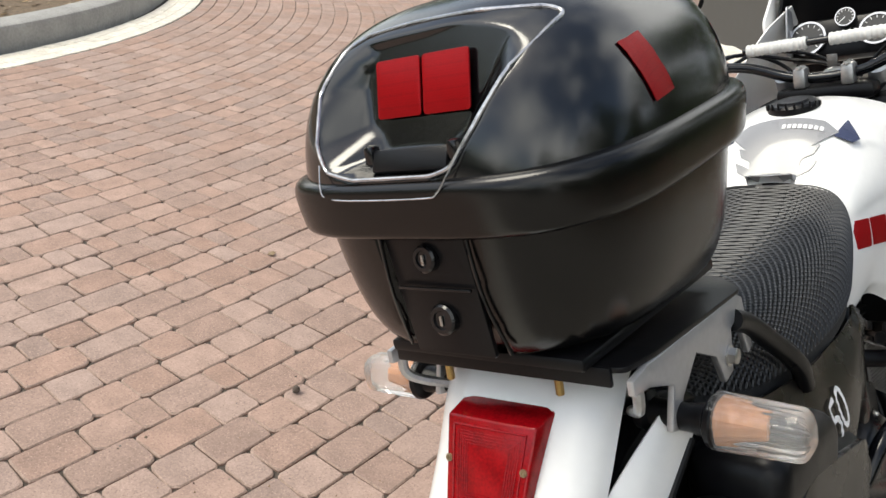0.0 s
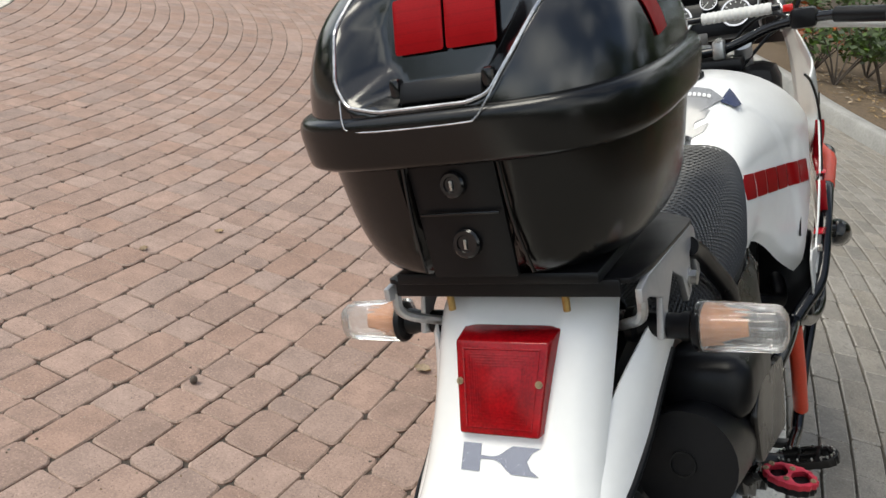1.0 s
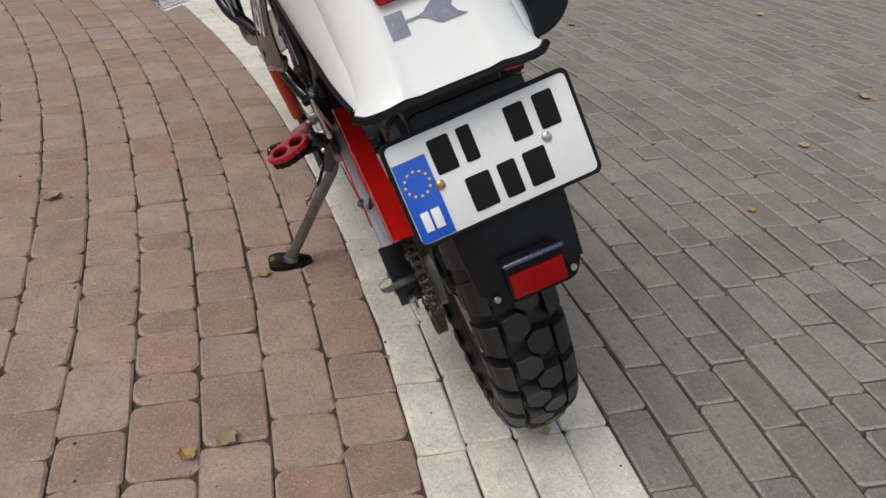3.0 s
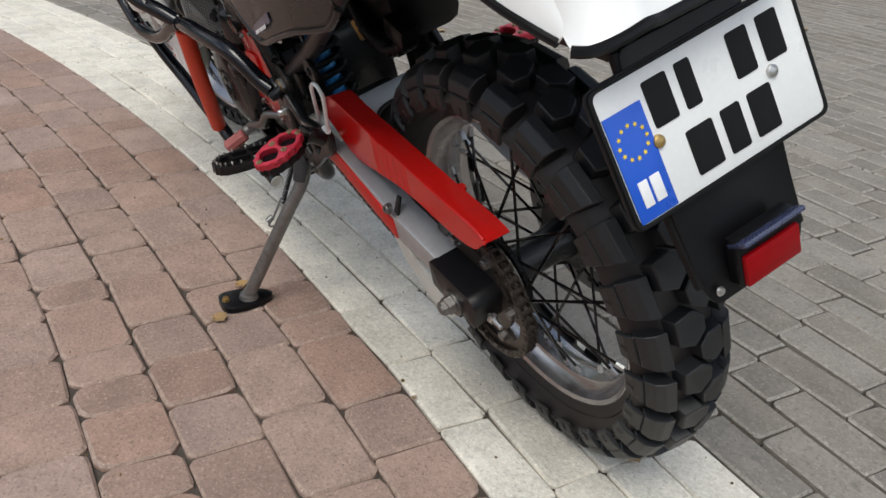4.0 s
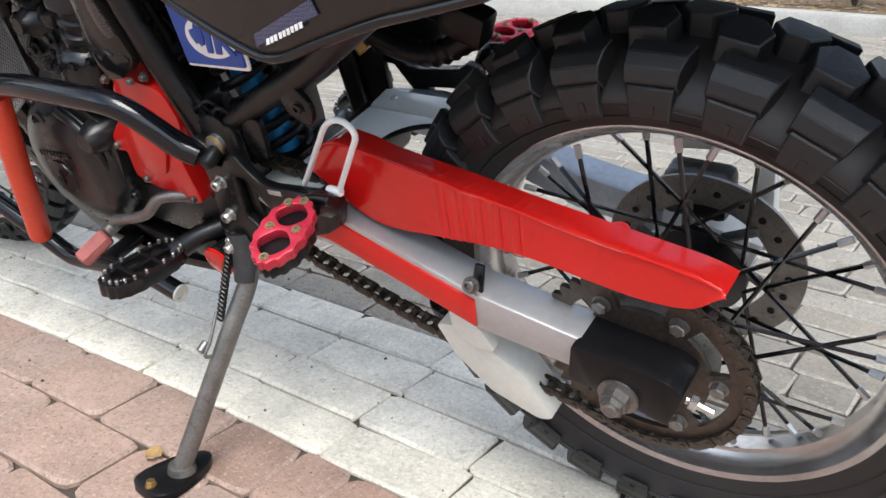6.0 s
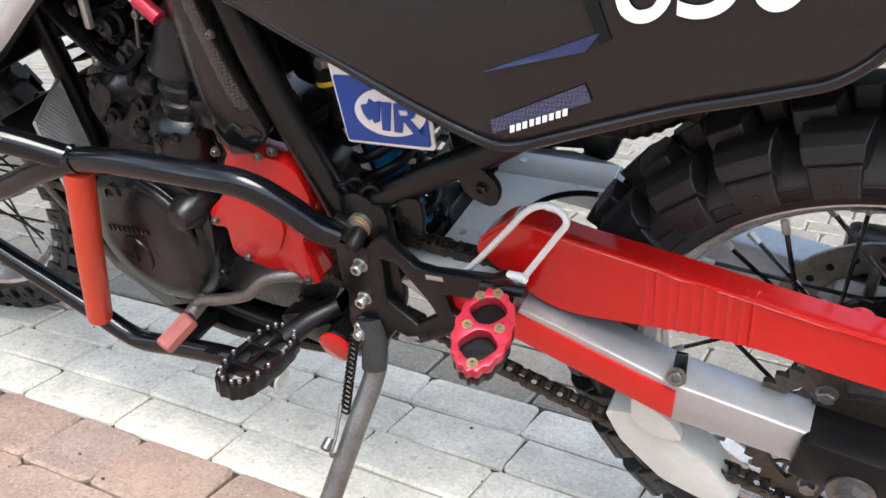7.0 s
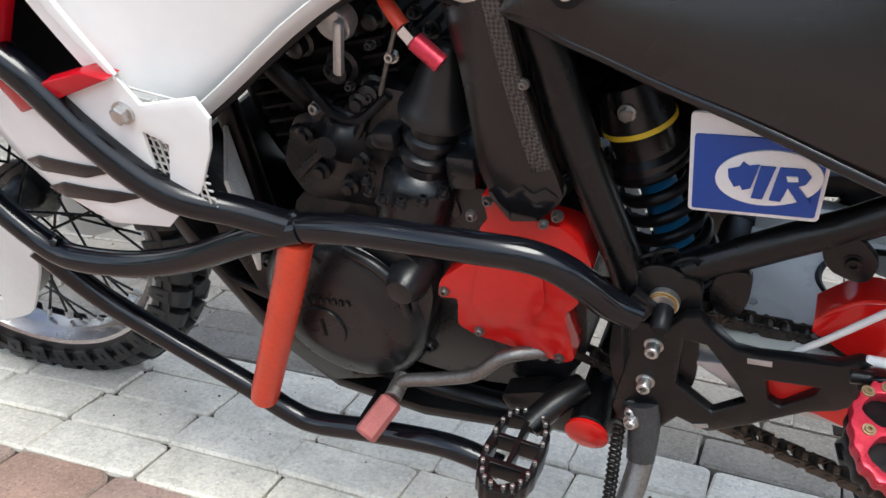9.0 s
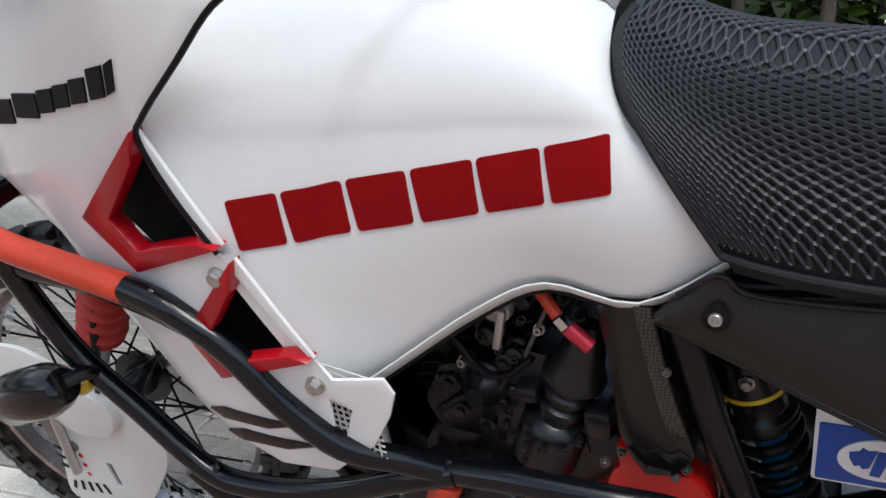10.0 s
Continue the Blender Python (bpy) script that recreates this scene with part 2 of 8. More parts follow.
M_RIM = mat("rim_alloy", (0.46, 0.44, 0.44), 0.24, metal=0.92, var=0.25, scale=18, spots=0.22, spot_col=(0.22, 0.19, 0.17))
M_STEEL = mat("raw_steel", (0.22, 0.21, 0.20), 0.4, metal=0.85, var=0.35, scale=35, bump=0.25, bscale=300, spots=0.45, spot_col=(0.09, 0.075, 0.06))
M_BOLT = mat("bolt_steel", (0.55, 0.54, 0.52), 0.3, metal=0.9, var=0.25, scale=90, spots=0.3, spot_col=(0.2, 0.15, 0.1))
M_BRASS = mat("brassy_bolt", (0.50, 0.34, 0.13), 0.35, metal=0.9, var=0.3, scale=90)
M_CHAIN = mat("oily_chain", (0.085, 0.07, 0.058), 0.4, metal=0.75, var=0.5, scale=140, spots=0.4, spot_col=(0.02, 0.017, 0.014))
M_DIRTY_ALLOY = mat("dirty_casting", (0.24, 0.23, 0.21), 0.42, metal=0.6, var=0.5, scale=40, bump=0.12, bscale=250, spots=0.6, spot_col=(0.05, 0.042, 0.035))
M_DULL_SCREW = mat("dull_brass_screw", (0.36, 0.27, 0.16), 0.42, metal=0.7, var=0.4, scale=120, spots=0.4, spot_col=(0.10, 0.06, 0.04))
M_KNUCKLE = mat("grimy_knuckle", (0.055, 0.058, 0.062), 0.42, metal=0.5, var=0.4, scale=40, bump=0.12, bscale=250, spots=0.4, spot_col=(0.02, 0.018, 0.016))
M_SLIDER = mat("milky_plastic", (0.66, 0.66, 0.60), 0.4, var=0.1, scale=12, spots=0.15, spot_col=(0.35, 0.33, 0.28))
M_PINK_RUBBER = mat("faded_red_rubber", (0.36, 0.11, 0.10), 0.7, var=0.3, scale=60, bump=0.4, bscale=300)
M_BLUE_SHOCK = mat("blue_damper", (0.02, 0.22, 0.50), 0.35, metal=0.2, var=0.2, scale=30)
M_BLUE = mat("blue_enamel", (0.008, 0.060, 0.33), 0.35, var=0.08, scale=20)
M_PLATE_BLUE = mat("plate_blue", (0.012, 0.09, 0.55), 0.3, var=0.05, scale=20)
M_PLATE = mat("plate_white", (0.78, 0.79, 0.78), 0.3, var=0.04, scale=18, spots=0.06, spot_col=(0.5, 0.5, 0.48))
M_YELLOW = mat("yellow_print", (0.85, 0.62, 0.03), 0.4, var=0.05)
# black for print, and for the dark inside of slots and holes
M_INK = mat("black_print_and_shade", (0.006, 0.006, 0.006), 0.55, var=0.05, spec=0.2)
M_INK_WHITE = mat("white_print", (0.8, 0.8, 0.8), 0.4, var=0.05)
M_LENS_RED = mat("tail_lens_red", (0.29, 0.0025, 0.006), 0.16, var=0.5, scale=35, spec=0.35, rvar=0.04)
M_TAPE = reflective("red_reflective_tape", (0.275, 0.0016, 0.0045))
M_CARBON = woven("carbon_weave", (0.006, 0.006, 0.006), (0.036, 0.034, 0.032), 380, 0.25)
M_CARBON_GREY = woven("grey_carbon_film", (0.18, 0.18, 0.185), (0.33, 0.33, 0.34), 700, 0.3)
M_MARK = mat("blue_grey_mark_film", (0.30, 0.30, 0.34), 0.24, metal=0.75, var=0.10, scale=120)
M_CARBON_BLUE = woven("dark_blue_carbon_film", (0.02, 0.025, 0.06), (0.05, 0.06, 0.12), 500, 0.25)
M_BLUE_FILM = mat("dark_blue_film", (0.022, 0.036, 0.11), 0.25, var=0.3, scale=12)
M_SEAT = mat("seat_foam_cover", (0.010, 0.0105, 0.012), 0.75, var=0.3, scale=40, bump=0.5, bscale=500)
M_NET = mat("seat_net_strand", (0.0135, 0.0148, 0.018), 0.45, var=0.3, scale=60, bump=0.2, bscale=900, spec=0.7)
M_CLEAR = glassy("clear_lens", (0.95, 0.95, 0.95), 0.03)
M_AMBER = mat("amber_reflector", (0.52, 0.25, 0.13), 0.25, var=0.25, scale=60)
M_MESH = mat("galvanised_mesh", (0.66, 0.65, 0.62), 0.45, metal=0.35, var=0.2)
M_GAITER_RED = mat("red_gaiter", (0.45, 0.03, 0.02), 0.55, var=0.15, scale=40)
M_SCREEN = mat("smoked_screen", (0.006, 0.006, 0.007), 0.35, var=0.1, rvar=0.03, spec=0.25)
M_YELLOW_LENS = mat("yellow_lens", (0.75, 0.5, 0.02), 0.25, var=0.1)
M_DIAL = mat("dial_face", (0.02, 0.02, 0.02), 0.3, var=0.1)
M_CHROME = mat("chrome", (0.7, 0.7, 0.7), 0.12, metal=1.0, var=0.05, rvar=0.03)
M_WRAP = mat("white_tape_wrap", (0.66, 0.66, 0.64), 0.6, var=0.12, scale=40, bump=0.4, bscale=300)


# ---- building helpers ----
def part(name, bm, material, parent=None, label="", flat=False, sharp=38):
    """Links a bmesh as one mesh object under a thing or under a part."""
    bmesh.ops.recalc_face_normals(bm, faces=bm.faces)
    for f in bm.faces:
        f.smooth = not flat
    for e in bm.edges:
        if len(e.link_faces) == 2 and e.calc_face_angle(0) > radians(sharp):
            e.smooth = False
    me = bpy.data.meshes.new(name)
    bm.to_mesh(me)
    bm.free()
    me.materials.append(material)
    ob = new(name, me)
    if parent:
        ob.parent = parent
        if parent.type == "EMPTY" and "base" in parent:
            ob.matrix_parent_inverse = Matrix.Translation(-Vector(parent["base"]))
    return tagged(ob, label)


def piece(name, source, m, parent):
    """One more object on a piece's mesh, under the same parent."""
    ob = new(name, source.data)
    ob.parent = parent
    ob.matrix_parent_inverse = source.matrix_parent_inverse
    ob.matrix_basis = m
    return ob


def thing(name, m, base, label, category, kind="", group=""):
    """An Empty at the base of a thing whose parts are built in the coordinates of m."""
    e = new(name)
    e.empty_display_size = 0.05
    e.matrix_world = m @ Matrix.Translation(base)
    e["base"] = list(base)
    return tagged(e, label, category, group, kind)


def soften(bm, width, seg=2, angle=40):
    es = [e for e in bm.edges if len(e.link_faces) == 2 and e.calc_face_angle(0) > radians(angle)]
    if es and width:
        bmesh.ops.bevel(bm, geom=es, offset=width, offset_type="OFFSET", segments=seg, affect="EDGES", clamp_overlap=True, profile=0.5)
    return bm


def prism(outline, x0, x1, bev=0.002, holes=(), warp=None, fine=0, seg=2):
    """A plate with the outline (y, z), with holes, from x0 to x1; warp(y, z) shifts x."""
    bm = bmesh.new()
    for loop in (outline, *holes):
        vs = [bm.verts.new((x0, y, z)) for y, z in loop]
        for a, b in zip(vs, vs[1:] + vs[:1]):
            bm.edges.new((a, b))
    bmesh.ops.triangle_fill(bm, edges=bm.edges[:], use_beauty=True)
    for _ in range(fine):
        bmesh.ops.subdivide_edges(bm, edges=bm.edges[:], cuts=1, use_grid_fill=True)
    got = bmesh.ops.extrude_face_region(bm, geom=bm.faces[:])
    for v in got["geom"]:
        if isinstance(v, bmesh.types.BMVert):
            v.co.x = x1
    bmesh.ops.recalc_face_normals(bm, faces=bm.faces)
    soften(bm, bev, seg)
    if warp:
        for v in bm.verts:
            v.co.x += warp(v.co.y, v.co.z)
    return bm


def rounded(loop, r, n=3):
    """An outline with its corners rounded."""
    out = []
    k = len(loop)
    for i in range(k):
        a, b, c = (Vector((*loop[(i + j) % k], 0)) for j in (-1, 0, 1))
        d = min(r, (a - b).length * 0.45, (c - b).length * 0.45)
        p, q = b + (a - b).normalized() * d, b + (c - b).normalized() * d
        for j in range(n + 1):
            t = j / n
            v = p * (1 - t) ** 2 + b * 2 * t * (1 - t) + q * t * t
            out.append((v.x, v.y))
    return out


def spline(pts, res=5):
    """Points on a smooth line through pts."""
    p = [Vector(v) for v in pts]
    p = [p[0] * 2 - p[1]] + p + [p[-1] * 2 - p[-2]]
    out = []
    for a, b, c, d in zip(p, p[1:], p[2:], p[3:]):
        for j in range(res):
            t = j / res
            out.append(0.5 * ((2 * b) + (c - a) * t + (2 * a - 5 * b + 4 * c - d) * t * t + (3 * b - a - 3 * c + d) * t ** 3))
    return out + [p[-2]]


def tube(pts, r, seg=12, res=5, r1=None, bm=None, smooth=True, ripple=0.0, ripple_n=0):
    """A swept round bar along pts; r may shrink to r1, ripple swells it in rings."""
    bm = bm or bmesh.new()
    line = spline(pts, res) if smooth and len(pts) > 2 else [Vector(v) for v in pts]
    n = len(line)
    up = Vector((0, 0, 1))
    prev = None
    rings = []
    for i, p in enumerate(line):
        d = (line[min(i + 1, n - 1)] - line[max(i - 1, 0)]).normalized()
        if prev is None:
            s = d.cross(up if abs(d.z) < 0.9 else Vector((1, 0, 0))).normalized()
        else:
            s = (prev - d * prev.dot(d)).normalized()
        prev = s
        u = d.cross(s)
        rad = r if r1 is None else r + (r1 - r) * i / (n - 1)
        if ripple:
            rad += ripple * math.sin(i / (n - 1) * ripple_n * 2 * math.pi)
        rings.append([bm.verts.new(p + (s * math.cos(a) + u * math.sin(a)) * rad) for a in (2 * math.pi * k / seg for k in range(seg))])
    for a, b in zip(rings, rings[1:]):
        for k in range(seg):
            bm.faces.new((a[k], a[(k + 1) % seg], b[(k + 1) % seg], b[k]))
    bm.faces.new(rings[0][::-1])
    bm.faces.new(rings[-1])
    return bm


def turned(profile, centre, axis, seg=32, bm=None, closed=False):
    """A turned piece: profile of (along, radius) about the axis through the centre."""
    bm = bm or bmesh.new()
    q = Vector((0, 0, 1)).rotation_difference(Vector(axis))
    c = Vector(centre)
    rings = []
    for h, r in profile:
        rings.append([bm.verts.new(c + q @ Vector((r * math.cos(a), r * math.sin(a), h))) for a in (2 * math.pi * k / seg for k in range(seg))])
    pairs = list(zip(rings, rings[1:])) + ([(rings[-1], rings[0])] if closed else [])
    for a, b in pairs:
        for k in range(seg):
            bm.faces.new((a[k], a[(k + 1) % seg], b[(k + 1) % seg], b[k]))
    if not closed:
        bm.faces.new(rings[0][::-1])
        bm.faces.new(rings[-1])
    return bm


def rod(a, b, r, seg=16, bev=0.001, bm=None):
    a, b = Vector(a), Vector(b)
    h = (b - a).length
    e = min(bev, r * 0.5, h * 0.4)
    return turned([(0, r - e), (e, r), (h - e, r), (h, r - e)], a, (b - a) / h, seg, bm)


def hexbolt(at, axis, r, h, bm=None):
    """A hexagon head on a washer."""
    bm = bm or bmesh.new()
    turned([(-0.002, r * 1.25), (0.0012, r * 1.25)], at, axis, 16, bm)
    turned([(0.0012, r), (h - 0.001, r), (h, r * 0.85)], at, axis, 6, bm)
    return bm


def capscrew(at, axis, r, h, bm=None):
    """A socket-head screw with a hollow head."""
    bm = bm or bmesh.new()
    turned([(-0.002, r * 1.35), (0.001, r * 1.35)], at, axis, 18, bm)
    turned([(0.001, r), (h - 0.001, r), (h, r * 0.88), (h, r * 0.5), (h * 0.45, r * 0.48)], at, axis, 18, bm)
    return bm


def block(centre, size, bev=0.003, rot=(0, 0, 0), seg=2, bm=None):
    own = bmesh.new()
    bmesh.ops.create_cube(own, size=1.0, matrix=pose(*centre, *rot) @ Matrix.Diagonal((*size, 1)))
    soften(own, bev, seg)
    if bm is None:
        return own
    me = bpy.data.meshes.new("tmp")
    own.to_mesh(me)
    own.free()
    bm.from_mesh(me)
    bpy.data.meshes.remove(me)
    return bm


def grid(rows, closed=False, bm=None, caps=False):
    """A skin over rows of points, all of one length."""
    bm = bm or bmesh.new()
    vs = [[bm.verts.new(p) for p in r] for r in rows]
    for a, b in zip(vs, vs[1:]):
        k = len(a)
        for j in range(k if closed else k - 1):
            bm.faces.new((a[j], a[(j + 1) % k], b[(j + 1) % k], b[j]))
    if caps:
        bm.faces.new(vs[0][::-1])
        bm.faces.new(vs[-1])
    return bm


def thicken(bm, d):
    """Gives an open skin a thickness."""
    bmesh.ops.recalc_face_normals(bm, faces=bm.faces)
    bmesh.ops.solidify(bm, geom=bm.faces[:], thickness=d)
    return bm


def flipped(bm):
    """The mirror image on the other side of the machine."""
    out = bm.copy()
    for v in out.verts:
        v.co.x = -v.co.x
    bmesh.ops.reverse_faces(out, faces=out.faces)
    return out


def lerp_rows(rows, s):
    """Rows of numbers, read smoothly at s from 0 to 1."""
    n = len(rows) - 1
    f = min(max(s * n, 0), n - 1e-6)
    i = int(f)
    t = f - i
    g = lambda j: rows[min(max(j, 0), n)]
    return [0.5 * (2 * b + (c - a) * t + (2 * a - 5 * b + 4 * c - d) * t * t + (3 * b - a - 3 * c + d) * t ** 3) for a, b, c, d in zip(g(i - 1), g(i), g(i + 1), g(i + 2))]


# ---- ground ----
def sheet(name, loop, z, material, kind="structure", label="", category=""):
    bm = bmesh.new()
    bm.faces.new([bm.verts.new((x, y, z)) for x, y in loop])
    return tagged(part(name, bm, material), label, category, kind=kind)


sheet("ground", [(-150, -150), (150, -150), (150, 150), (-150, 150)], -0.022, M_JOINT_PALE, label="sandy bedding under the paving", category="ground")
CX, CY, R_EDGE = -10.2, 0.1, 9.956
arc = lambda r, a: (CX + r * math.cos(a), CY + r * math.sin(a))
joint = bmesh.new()
va = [joint.verts.new((*arc(5.1, a), -0.010)) for a in (radians(-59 + 3 * k) for k in range(43))]
vb = [joint.verts.new((*arc(R_EDGE + 0.38, a), -0.010)) for a in (radians(-59 + 3 * k) for k in range(43))]
for k in range(42):
    joint.faces.new((va[k], va[k + 1], vb[k + 1], vb[k]))
tagged(part("joint_sand", joint, M_JOINT), "dark sand in the joints of the red paving", "sand", kind="structure")

# far kerb beyond the grey bay, and the bed behind it
FAR = [(-9.0, 15.5), (-5.0, 13.0), (-2.6, 10.8), (-1.2, 8.7), (-0.5, 7.15), (0.2, 5.95), (1.0, 5.1), (2.4, 4.45), (4.2, 3.95), (5.2, 3.2), (5.6, 2.0), (5.75, 0.5), (5.8, -3.0), (5.8, -8.0)]


def kerb_run(name, line, side, wide=0.16, high=0.13, label=""):
    """A cast kerb with a rounded top along a line; side is where the bed lies."""
    pts = [Vector((x, y, 0)) for x, y in line]
    pts = spline(pts, 6)
    prof = [(0.0, -0.03), (0.0, high * 0.75), (0.012, high * 0.93), (0.035, high), (wide - 0.02, high), (wide, high * 0.9), (wide, -0.03)]
    rows = []
    for i, p in enumerate(pts):
        d = (pts[min(i + 1, len(pts) - 1)] - pts[max(i - 1, 0)]).normalized()
        nrm = Vector((d.y, -d.x, 0)) * side
        rows.append([p + nrm * u + Vector((0, 0, h)) for u, h in prof])
    return tagged(part(name, grid(rows), M_KERB), label, "kerb", kind="structure")


kerb_run("kerb", FAR, -1, label="pale concrete kerb round the planted bed")
bed = sheet("planting_bed", [(x + 0.15, y + 0.12) for x, y in FAR] + [(30, -8), (30, 40), (-9, 40)], 0.09, M_MULCH, label="bark mulch bed under shrubs", category="flower bed")
isle = [arc(4.75, radians(a)) for a in range(-60, 111, 6)]
kerb_run("kerb", isle, -1, wide=0.22, high=0.17, label="grey concrete kerb round the island")
sheet("island_bed", [arc(4.6, radians(a)) for a in range(0, 360, 6)], 0.11, M_MULCH, label="mulched island bed with dry litter", category="flower bed")


# ---- plants ----
def leaf_clump(bm, centre, size, count, leaf, flatten=0.8, seed=0):
    """Many small bent leaves scattered through an uneven cloud."""
    rnd = random.Random(seed)
    for _ in range(count):
        d = Vector((rnd.gauss(0, 1), rnd.gauss(0, 1), rnd.gauss(0, 1))).normalized() * (rnd.random() ** 0.45)
        p = Vector(centre) + Vector((d.x * size, d.y * size, d.z * size * flatten))
        u = Vector((rnd.gauss(0, 1), rnd.gauss(0, 1), rnd.gauss(0, 0.6))).normalized()
        w = u.cross(Vector((rnd.gauss(0, 1), rnd.gauss(0, 1), rnd.gauss(0, 1)))).normalized()
        k = leaf * rnd.uniform(0.6, 1.3)
        a, b, c, e = p - u * k, p + w * k * 0.45, p + u * k, p - w * k * 0.45
        bm.faces.new([bm.verts.new(q) for q in (a, b, c, e)])


def tree(at, height, girth, seed, leafy=True):
    """A tapered trunk with limbs and a loose crown."""
    rnd = random.Random(seed)
    t = new("tree")
    t.matrix_world = Matrix.Translation(at)
    tagged(t, "bare-trunked tree with a loose green crown", "tree", "trees behind the kerb")
    lean = Vector((rnd.uniform(-0.3, 0.3), rnd.uniform(-0.3, 0.3), 0))
    line = [Vector((0, 0, -0.1)), Vector((0, 0, 0.4)) + lean * 0.1, Vector((0, 0, height * 0.45)) + lean * 0.5, Vector((0, 0, height)) + lean]
    part("trunk", tube(line, girth, 12, res=6, r1=girth * 0.35), M_BARK, t)
    crown = bmesh.new()
    for k in range(6):
        h = height * rnd.uniform(0.45, 0.9)
        a = rnd.uniform(0, 6.28)
        d = Vector((math.cos(a), math.sin(a), rnd.uniform(0.3, 0.8))) * height * rnd.uniform(0.2, 0.35)
        p = Vector((0, 0, h)) + lean * (h / height)
        part("limb", tube([p, p + d * 0.5 + Vector((0, 0, 0.05)), p + d], girth * 0.35, 8, r1=girth * 0.12), M_BARK, t)
        leaf_clump(crown, p + d, height * 0.20, 260, 0.09, 0.8, seed * 31 + k)
    leaf_clump(crown, Vector((0, 0, height)) + lean, height * 0.25, 300, 0.09, 0.8, seed * 77)
    tagged(part("crown", crown, M_LEAF, t, flat=True), kind="stuff")


def shrub(at, size, seed, rust=False, count=420):
    rnd = random.Random(seed)
    t = new("shrub")
    t.matrix_world = Matrix.Translation(at)
    tagged(t, "rust-leaved low shrub in the mulch" if rust else "loose green shrub in the mulch", "shrub", "shrubs in the bed")
    stems = bmesh.new()
    leaves = bmesh.new()
    for k in range(7):
        a = rnd.uniform(0, 6.28)
        tip = Vector((math.cos(a) * size * 0.7, math.sin(a) * size * 0.7, size * rnd.uniform(0.6, 1.1)))
        tube([Vector((0, 0, -0.02)), tip * 0.5 + Vector((0, 0, 0.06)), tip], 0.012, 6, res=3, r1=0.004, bm=stems)
        leaf_clump(leaves, tip, size * 0.42, count // 7, 0.045, 0.7, seed * 13 + k)
    part("stems", stems, M_BARK, t)
    tagged(part("leaves", leaves, M_LEAF_RED if rust else M_LEAF, t, flat=True), kind="stuff")


for k, (x, y, s, rust) in enumerate([(0.9, 7.2, 0.55, False), (1.7, 6.6, 0.6, False), (0.0, 8.6, 0.6, False), (2.6, 6.0, 0.55, False), (-1.0, 10.6, 0.7, False), (3.6, 5.8, 0.6, True), (4.9, 5.2, 0.55, False), (6.2, 4.2, 0.5, True), (6.6, 2.6, 0.55, True), (7.4, 3.4, 0.6, False), (6.9, 1.4, 0.55, False),
                                     (7.2, 0.2, 0.6, True), (6.8, -1.4, 0.6, False), (1.8, 8.8, 0.8, False), (3.6, 7.8, 0.8, False), (5.8, 6.8, 0.8, False), (7.9, 5.4, 0.8, False), (8.4, 1.9, 0.7, False), (-2.6, 12.6, 0.8, False), (-5.4, 14.6, 0.9, False), (-0.45, 8.5, 0.45, False), (-0.75, 9.3, 0.5, True), (-0.2, 9.6, 0.55, False), (-1.5, 11.2, 0.5, False), (-3.6, 13.0, 0.6, False), (-0.6, 15.0, 0.9, False), (-1.6, 14.2, 0.8, False), (0.6, 13.4, 0.9, False)]):
    shrub((x, y, 0.09), s, 100 + k, rust)
for k, (x, y, s) in enumerate([(-9.2, 2.6, 0.5), (-8.6, 1.4, 0.45), (-9.9, 3.4, 0.6), (-8.2, 3.0, 0.35)]):
    shrub((x, y, 0.11), s, 300 + k, False, 300)
for k, (x, y, h, g) in enumerate([(1.35, 8.0, 4.5, 0.10), (2.9, 9.4, 5.5, 0.12), (0.2, 11.0, 5.0, 0.11), (8.8, 3.0, 5.5, 0.13), (9.6, 4.6, 6.0, 0.14), (9.2, 1.2, 5.5, 0.12), (10.5, 2.4, 6.0, 0.13), (9.8, -0.4, 5.5, 0.12), (5.2, 9.2, 6.0, 0.13), (7.6, 8.0, 6.0, 0.13), (10.9, 5.9, 6.0, 0.14), (-3.4, 14.5, 5.5, 0.13), (-7.0, 17.0, 6.0, 0.14)]):
    tree((x, y, 0.08), h, g, 40 + k)

# woodland beyond the bed, and an unseen ring behind the walk, added for reflections
far = bmesh.new()
rnd = random.Random(5)
for k in range(120):
    a = radians(k * 3.0 + rnd.uniform(-4, 4))
    r = rnd.uniform(17, 26)
    # unseen side: low, but taller on one bearing to darken glossy reflections
    tall = 1.0 if math.cos(a - radians(45)) > -0.1 else 0.75 if 3.0 < a < 4.5 else 0.22
    leaf_clump(far, (r * math.cos(a), r * math.sin(a), rnd.uniform(0.8, 6.0) * tall), rnd.uniform(1.6, 3.0) * max(tall, 0.6), 170, 0.34, 0.9, 900 + k)
for k in range(80):
    a = radians(rnd.uniform(-35, 75))
    r = rnd.uniform(14, 19)
    leaf_clump(far, (r * math.cos(a), r * math.sin(a), rnd.uniform(0.2, 4.2)), rnd.uniform(1.4, 2.2), 220, 0.26, 0.9, 1200 + k)
tagged(part("far_woodland", far, M_LEAF, flat=True), "dense dark woodland foliage, part of it added unseen for dark reflections", "woodland", kind="stuff")
trunks = bmesh.new()
for k in range(60):
    a = radians(rnd.uniform(-15, 100))
    r = rnd.uniform(13, 22)
    x, y = r * math.cos(a), r * math.sin(a)
    tube([(x, y, 0), (x + rnd.uniform(-0.2, 0.2), y, 3), (x + rnd.uniform(-0.3, 0.3), y, 6.5)], rnd.uniform(0.06, 0.14), 7, res=2, bm=trunks)
tagged(part("far_trunks", trunks, M_BARK), "slender dark tree trunks of the woodland", "woodland", kind="stuff")

